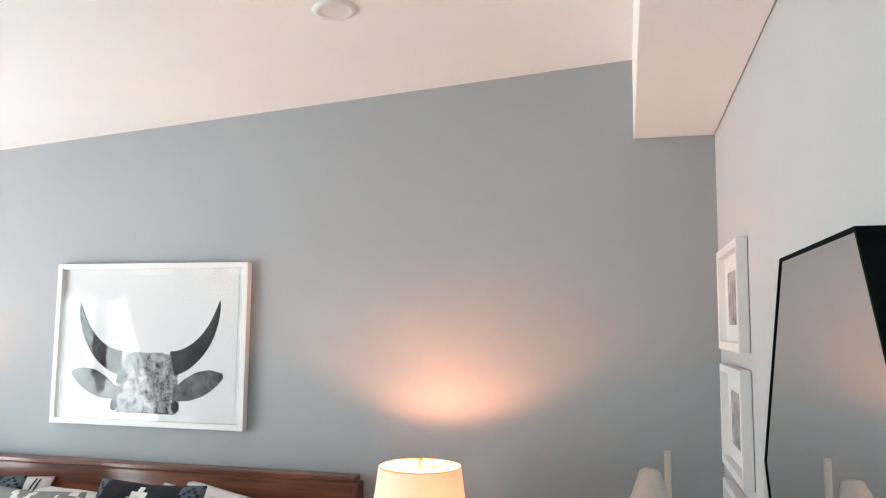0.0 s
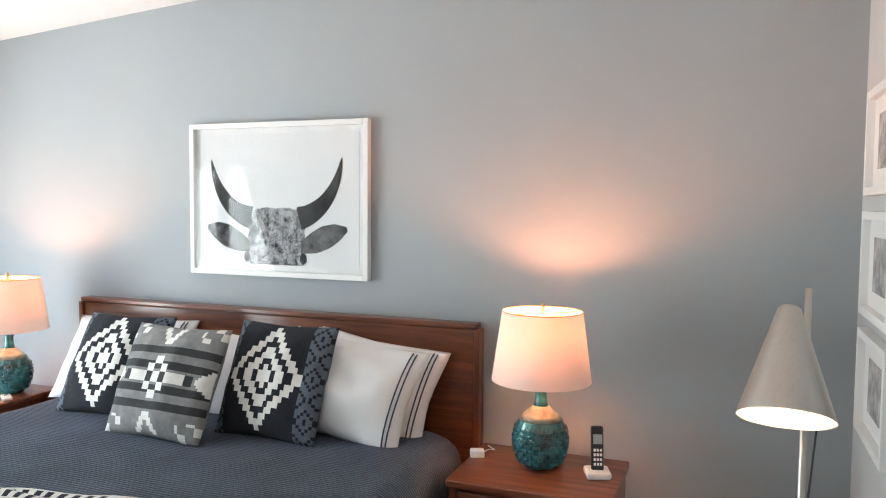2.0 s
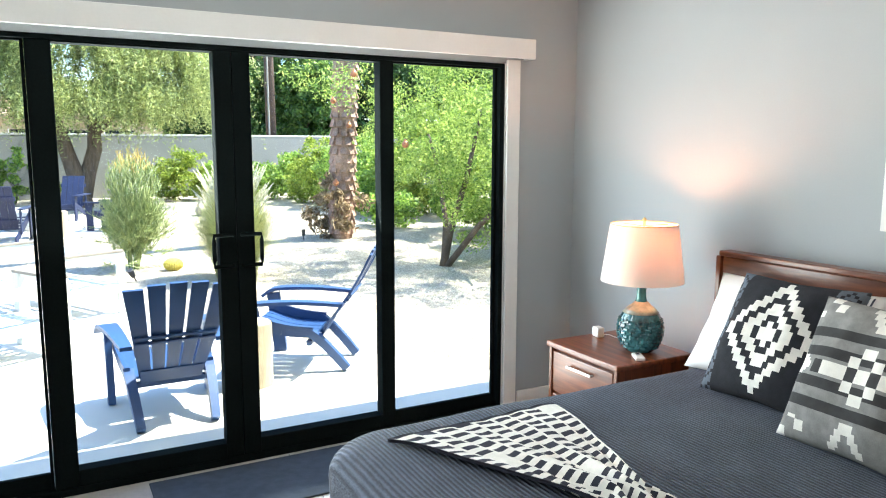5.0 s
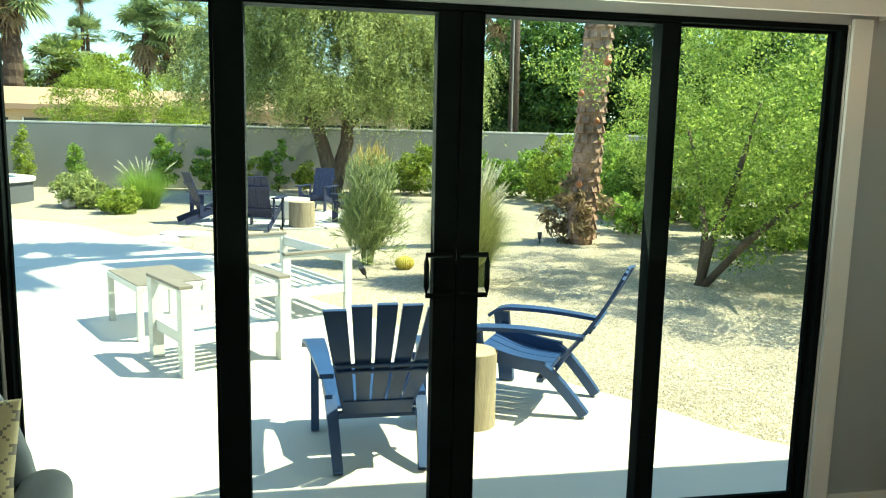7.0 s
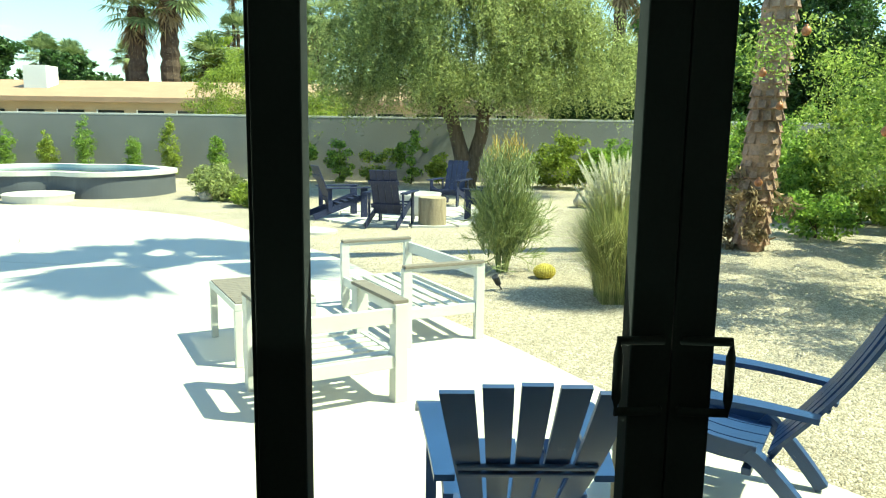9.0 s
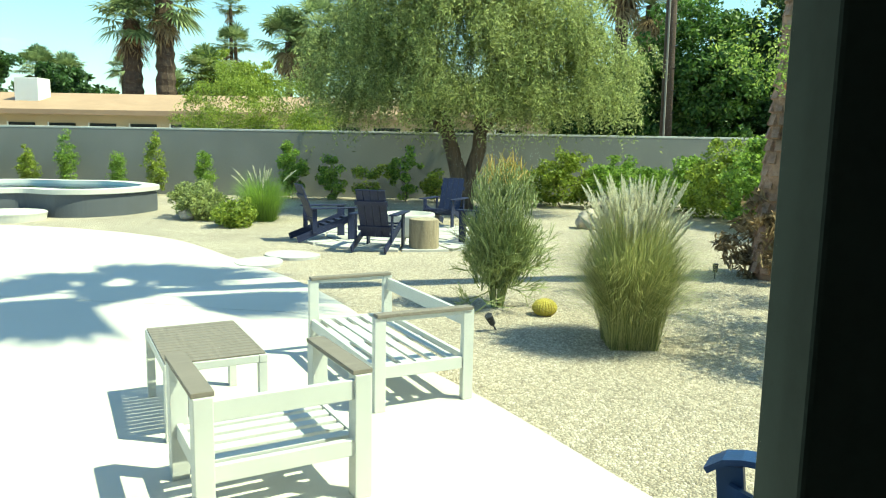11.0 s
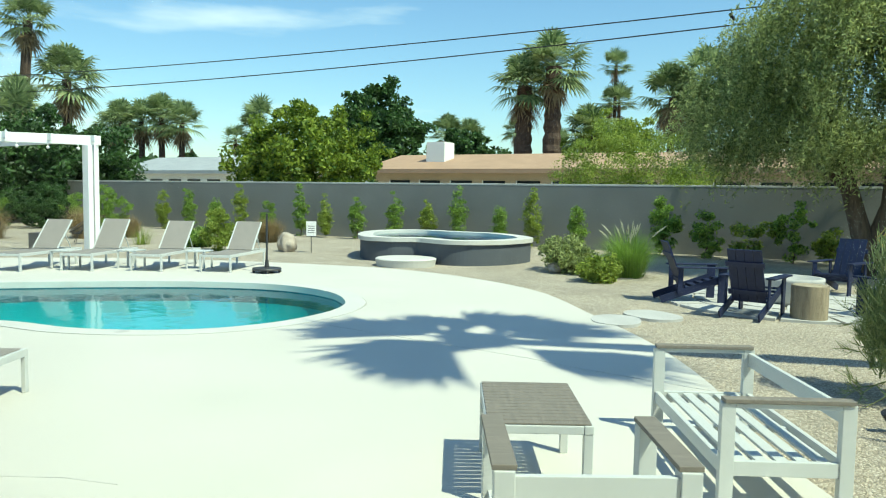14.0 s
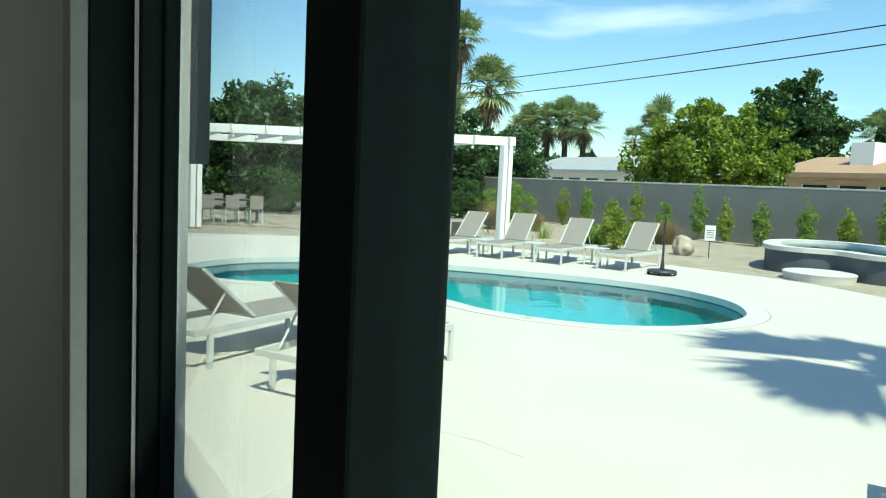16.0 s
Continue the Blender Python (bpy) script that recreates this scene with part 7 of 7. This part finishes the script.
def palm_meshes(seed, R, fronds, skirt, droop=0.22, stalk=0.45, lo=-42, hi=82, spread=210):
    rng = np.random.default_rng(seed)
    V, F, W, H = [], [], [], []
    for k in range(fronds):
        el = math.radians(rng.uniform(lo, hi))
        az = k * 2.39996 + rng.uniform(-0.2, 0.2)
        d = np.array([math.cos(el) * math.cos(az), math.cos(el) * math.sin(az), math.sin(el)])
        fan(V, F, np.array([0, 0, 0.0]) + d * 0.1, d, R * stalk * rng.uniform(0.85, 1.15), R * (1 - stalk) * rng.uniform(0.85, 1.08), rng, droop, 15, spread)
    for k in range(skirt):
        el = math.radians(rng.uniform(-84, -52))
        az = rng.uniform(0, 6.283)
        d = np.array([math.cos(el) * math.cos(az), math.cos(el) * math.sin(az), math.sin(el)])
        z = -rng.uniform(0, R * 0.5)
        fan(W, H, np.array([0, 0, z]), d, R * 0.32, R * 0.40, rng, 0.35, 11)
    return pyd("fronds", V, F, M_FROND), (pyd("dead_fronds", W, H, M_SKIRT) if skirt else None)


PALMS = [palm_meshes(201, 2.6, 46, 14, 0.25), palm_meshes(202, 2.6, 50, 18, 0.3), palm_meshes(203, 2.5, 36, 6, 0.15), palm_meshes(207, 2.3, 19, 0, 0.22, 0.24, -28, 74, 66)]


def palm(x, y, h, R, kind, r0, lean=(0.0, 0.0), label="tall fan palm with a shaggy trunk", rough=True, turn=0):
    t = thing("fan_palm", label, "palm", "fan palms", pose(x, y, G - 0.03))
    bm = bmesh.new()
    pts, rad = [], []
    n = max(8, int(h * 2.2)) if rough else 8
    for k in range(n + 1):
        s = k / n
        pts.append((lean[0] * s ** 1.4, lean[1] * s ** 1.4, h * s))
        rad.append(r0 * (1.25 - 0.35 * s) * (1.0 + (0.10 if k % 2 else -0.04) * (1 if rough else 0)))
    tube(bm, pts, rad, 12)
    if rough:
        for v in bm.verts:
            v.co += Vector((noise.noise(v.co * 3.1), noise.noise(v.co * 3.3 + Vector((9, 0, 0))), 0)) * r0 * 0.25
    part("trunk", bm, M_PALMTRUNK if kind == 3 else M_PALMFAR, t)
    top = Matrix.Translation(pts[-1]) @ Matrix.Rotation(turn, 4, "Z") @ Matrix.Scale(R / 2.3, 4)
    piece("fronds", PALMS[kind][0], t, top)
    if PALMS[kind][1]:
        tagged(piece("dead_fronds", PALMS[kind][1], t, top), label="hanging dry brown fronds")
    return t


# the leaning palm whose shadow lies on the terrace
date = palm(-9.25, 2.0, 11.3, 2.15, 3, 0.172, (3.1, -0.45), "leaning palm with a stubbled diamond-scarred trunk")
bm = bmesh.new()
for k in range(26):
    for i in range(9):
        a = 2 * math.pi * (i + 0.5 * (k % 2)) / 9
        z = 0.15 + 0.16 * k
        s = z / 11.3
        cx = 3.1 * s ** 1.4
        r = 0.172 * (1.25 - 0.35 * s) * 1.02
        box(bm, -0.05, 0.05, -0.03, 0.028, -0.06, 0.085, 0.0, 1, pose(cx + r * math.cos(a), r * math.sin(a) - 0.45 * s ** 1.4, z, 18, 0, math.degrees(a) - 90))
tagged(part("leaf_bases", bm, M_PALMTRUNK, date, "cut leaf bases studding the trunk"), kind="stuff")
# heart above the view, added to close the hole in the crown's shadow
bm = bmesh.new()
tube(bm, [(3.0, -0.44, 10.9), (3.1, -0.45, 11.3), (3.12, -0.45, 11.5), (3.14, -0.45, 11.8)], [0.17, 0.40, 0.36, 0.08], 14)
part("crown_shadow_fill", bm, M_SKIRT, date, "unseen heart of frond stalks added to fill the crown's shadow")
rngb = np.random.default_rng(77)
o = new("basal_leaves", leaf_mesh("basal_leaves", cloud(rngb, (0, -0.1, 0.55), (0.62, 0.62, 0.55), 60, 26, 0.11), 0.16, 0.25, M_SKIRT, rngb))
o.parent = date
# pair beyond the tan roof
palm(-55.0, -25.3, 10.3, 2.9, 1, 0.62, turn=0.3)
palm(-55.0, -22.9, 11.6, 3.0, 0, 0.62, turn=1.3)
palm(-57.0, -20.6, 6.6, 2.4, 0, 0.6, turn=2.0)
# far slender ones
for x, y, h, R, k in ((-70, -22.3, 14.0, 1.7, 2), (-70, -21.9, 10.6, 1.9, 2), (-72, -23.4, 10.8, 1.6, 2), (-70, -40.4, 8.0, 2.3, 1), (-71, -38.4, 7.6, 2.3, 0), (-74, -34.0, 8.6, 1.8, 0), (-78, -30.5, 7.4, 1.8, 0), (-70, -17.0, 10.8, 3.3, 1), (-70, -14.2, 12.2, 3.3, 0), (-72, -15.6, 9.5, 3.0, 1),
                    (-40, 6.9, 10.9, 2.6, 0), (-41, 8.7, 9.3, 2.5, 1), (-60, -79.5, 9.8, 2.9, 1), (-60, -76.0, 9.6, 2.9, 0), (-60, -72.6, 10.0, 3.0, 1), (-60, -69.3, 9.2, 2.8, 0), (-62, -83.5, 9.2, 2.8, 1), (-61, -58.6, 9.4, 2.6, 2), (-62, -60.4, 8.4, 2.2, 2), (-66, -52.0, 8.2, 1.8, 0), (-64, -65.0, 7.6, 1.8, 2)):
    palm(x, y, h, R, k, 0.17 if k == 2 else 0.34 if h > 8 else 0.3, label="distant fan palm on the skyline", rough=False, turn=x * 1.7 + y)
# the group behind the hedge
for x, y, h, R, k, ln in ((-26.2, -45.0, 11.4, 1.8, 1, (-0.7, 0.0)), (-24.2, -45.0, 9.9, 1.35, 2, (0, 0)), (-22.7, -45.0, 9.1, 1.3, 2, (0, 0)), (-29.6, -45.5, 8.4, 2.4, 1, (0, 0)), (-21.3, -44.0, 6.9, 1.4, 0, (0, 0)), (-25.5, -44.0, 6.6, 1.6, 0, (0, 0)), (-19.8, -42.0, 6.0, 1.7, 0, (0, 0)), (-23.8, -41.5, 5.4, 2.0, 2, (0, 0))):
    palm(x, y, h, R, k, 0.28, ln, "fan palm rising behind the hedge", rough=False, turn=x)
# low far treeline
rngt = np.random.default_rng(300)
pts = []
for k in range(150):
    a = radians(96 + 172 * rngt.random())
    q = rngt.uniform(85, 130)
    c = np.array([q * math.cos(a), q * math.sin(a), rngt.uniform(0.5, 3.0)])
    if c[0] < -40:
        pts.append(cloud(rngt, c, (5.0, 5.0, rngt.uniform(2.0, 4.5)), 40, 22, 0.7))
far = tagged(new("far_trees", leaf_mesh("far_trees", np.concatenate(pts), 1.0, 0.6, M_DEEP, rngt)), "distant belt of trees beyond the houses", "trees", kind="stuff")
# distant hills, their aerial haze put into the blue-grey colour
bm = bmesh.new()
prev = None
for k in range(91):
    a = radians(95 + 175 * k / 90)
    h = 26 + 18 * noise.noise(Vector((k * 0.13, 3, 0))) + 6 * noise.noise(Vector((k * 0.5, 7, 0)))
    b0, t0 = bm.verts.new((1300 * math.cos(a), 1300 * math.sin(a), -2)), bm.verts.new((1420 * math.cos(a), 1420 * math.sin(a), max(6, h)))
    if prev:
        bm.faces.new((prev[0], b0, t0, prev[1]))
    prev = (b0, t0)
setting("backdrop", bm, mat("far_hills", (0.28, 0.30, 0.34), 1.0, var=0.15, scale=0.02, fine=0.2, bump=0.0), "desert hills on the horizon, haze put into their blue-grey colour", "hills")
# loose stones on the nearer gravel
rngp = np.random.default_rng(9)
n = 110000
px = -1.0 - 13.5 * rngp.random(n) ** 1.3
py = rngp.uniform(-5.2, 4.2, n)
DX = np.array([p.x for p in DECK])
DY = np.array([p.y for p in DECK])
front = (DX < -0.3) & (DY > -14)
order = np.argsort(-DX[front])
edge_y = np.interp(-px, -DX[front][order], DY[front][order])
keep = (py > edge_y + 0.03) & (np.hypot(px - PIT[0], py - PIT[1]) > 2.5)
px, py = px[keep], py[keep]
n = len(px)
s = rngp.uniform(0.005, 0.011, n) * (1 + 0.035 * np.abs(px))
rot = rngp.uniform(0, 6.28, n)
ax = rngp.uniform(0.7, 1.3, (n, 3))
octa = np.array([[1, 0, 0], [0, 1, 0], [-1, 0, 0], [0, -1, 0], [0.15, 0.1, 0.8]])
v = octa[None] * ax[:, None] * s[:, None, None]
co, si = np.cos(rot)[:, None], np.sin(rot)[:, None]
v = np.stack([v[..., 0] * co - v[..., 1] * si, v[..., 0] * si + v[..., 1] * co, v[..., 2]], -1) + np.stack([px, py, np.full(n, G - 0.029)], 1)[:, None]
f = np.array([[0, 1, 4], [1, 2, 4], [2, 3, 4], [3, 0, 4]])
fi = (np.arange(n)[:, None, None] * 5 + f[None]).reshape(-1, 3)
tagged(new("gravel_stones", pyd("gravel_stones", v.reshape(-1, 3).tolist(), fi.tolist(), M_PEBBLE)), "loose tan gravel stones", "gravel", kind="stuff")

# ---- floor tiles, last ----
bm = bmesh.new()
box(bm, 0.0015, 0.5985, 0.0015, 0.5985, -0.012, 0.0, 0.0015, 1)
TILE = finish(bm, "floor_tile", M_TILE)
for i in range(9):
    for j in range(9):
        x, y = 0.6 * i - 0.02, -0.6 * (j + 1)
        if x < RX - 0.3 and y > RY - 0.35:
            piece("floor_tile", TILE, FLOOR, Matrix.Translation((x, y, 0)))
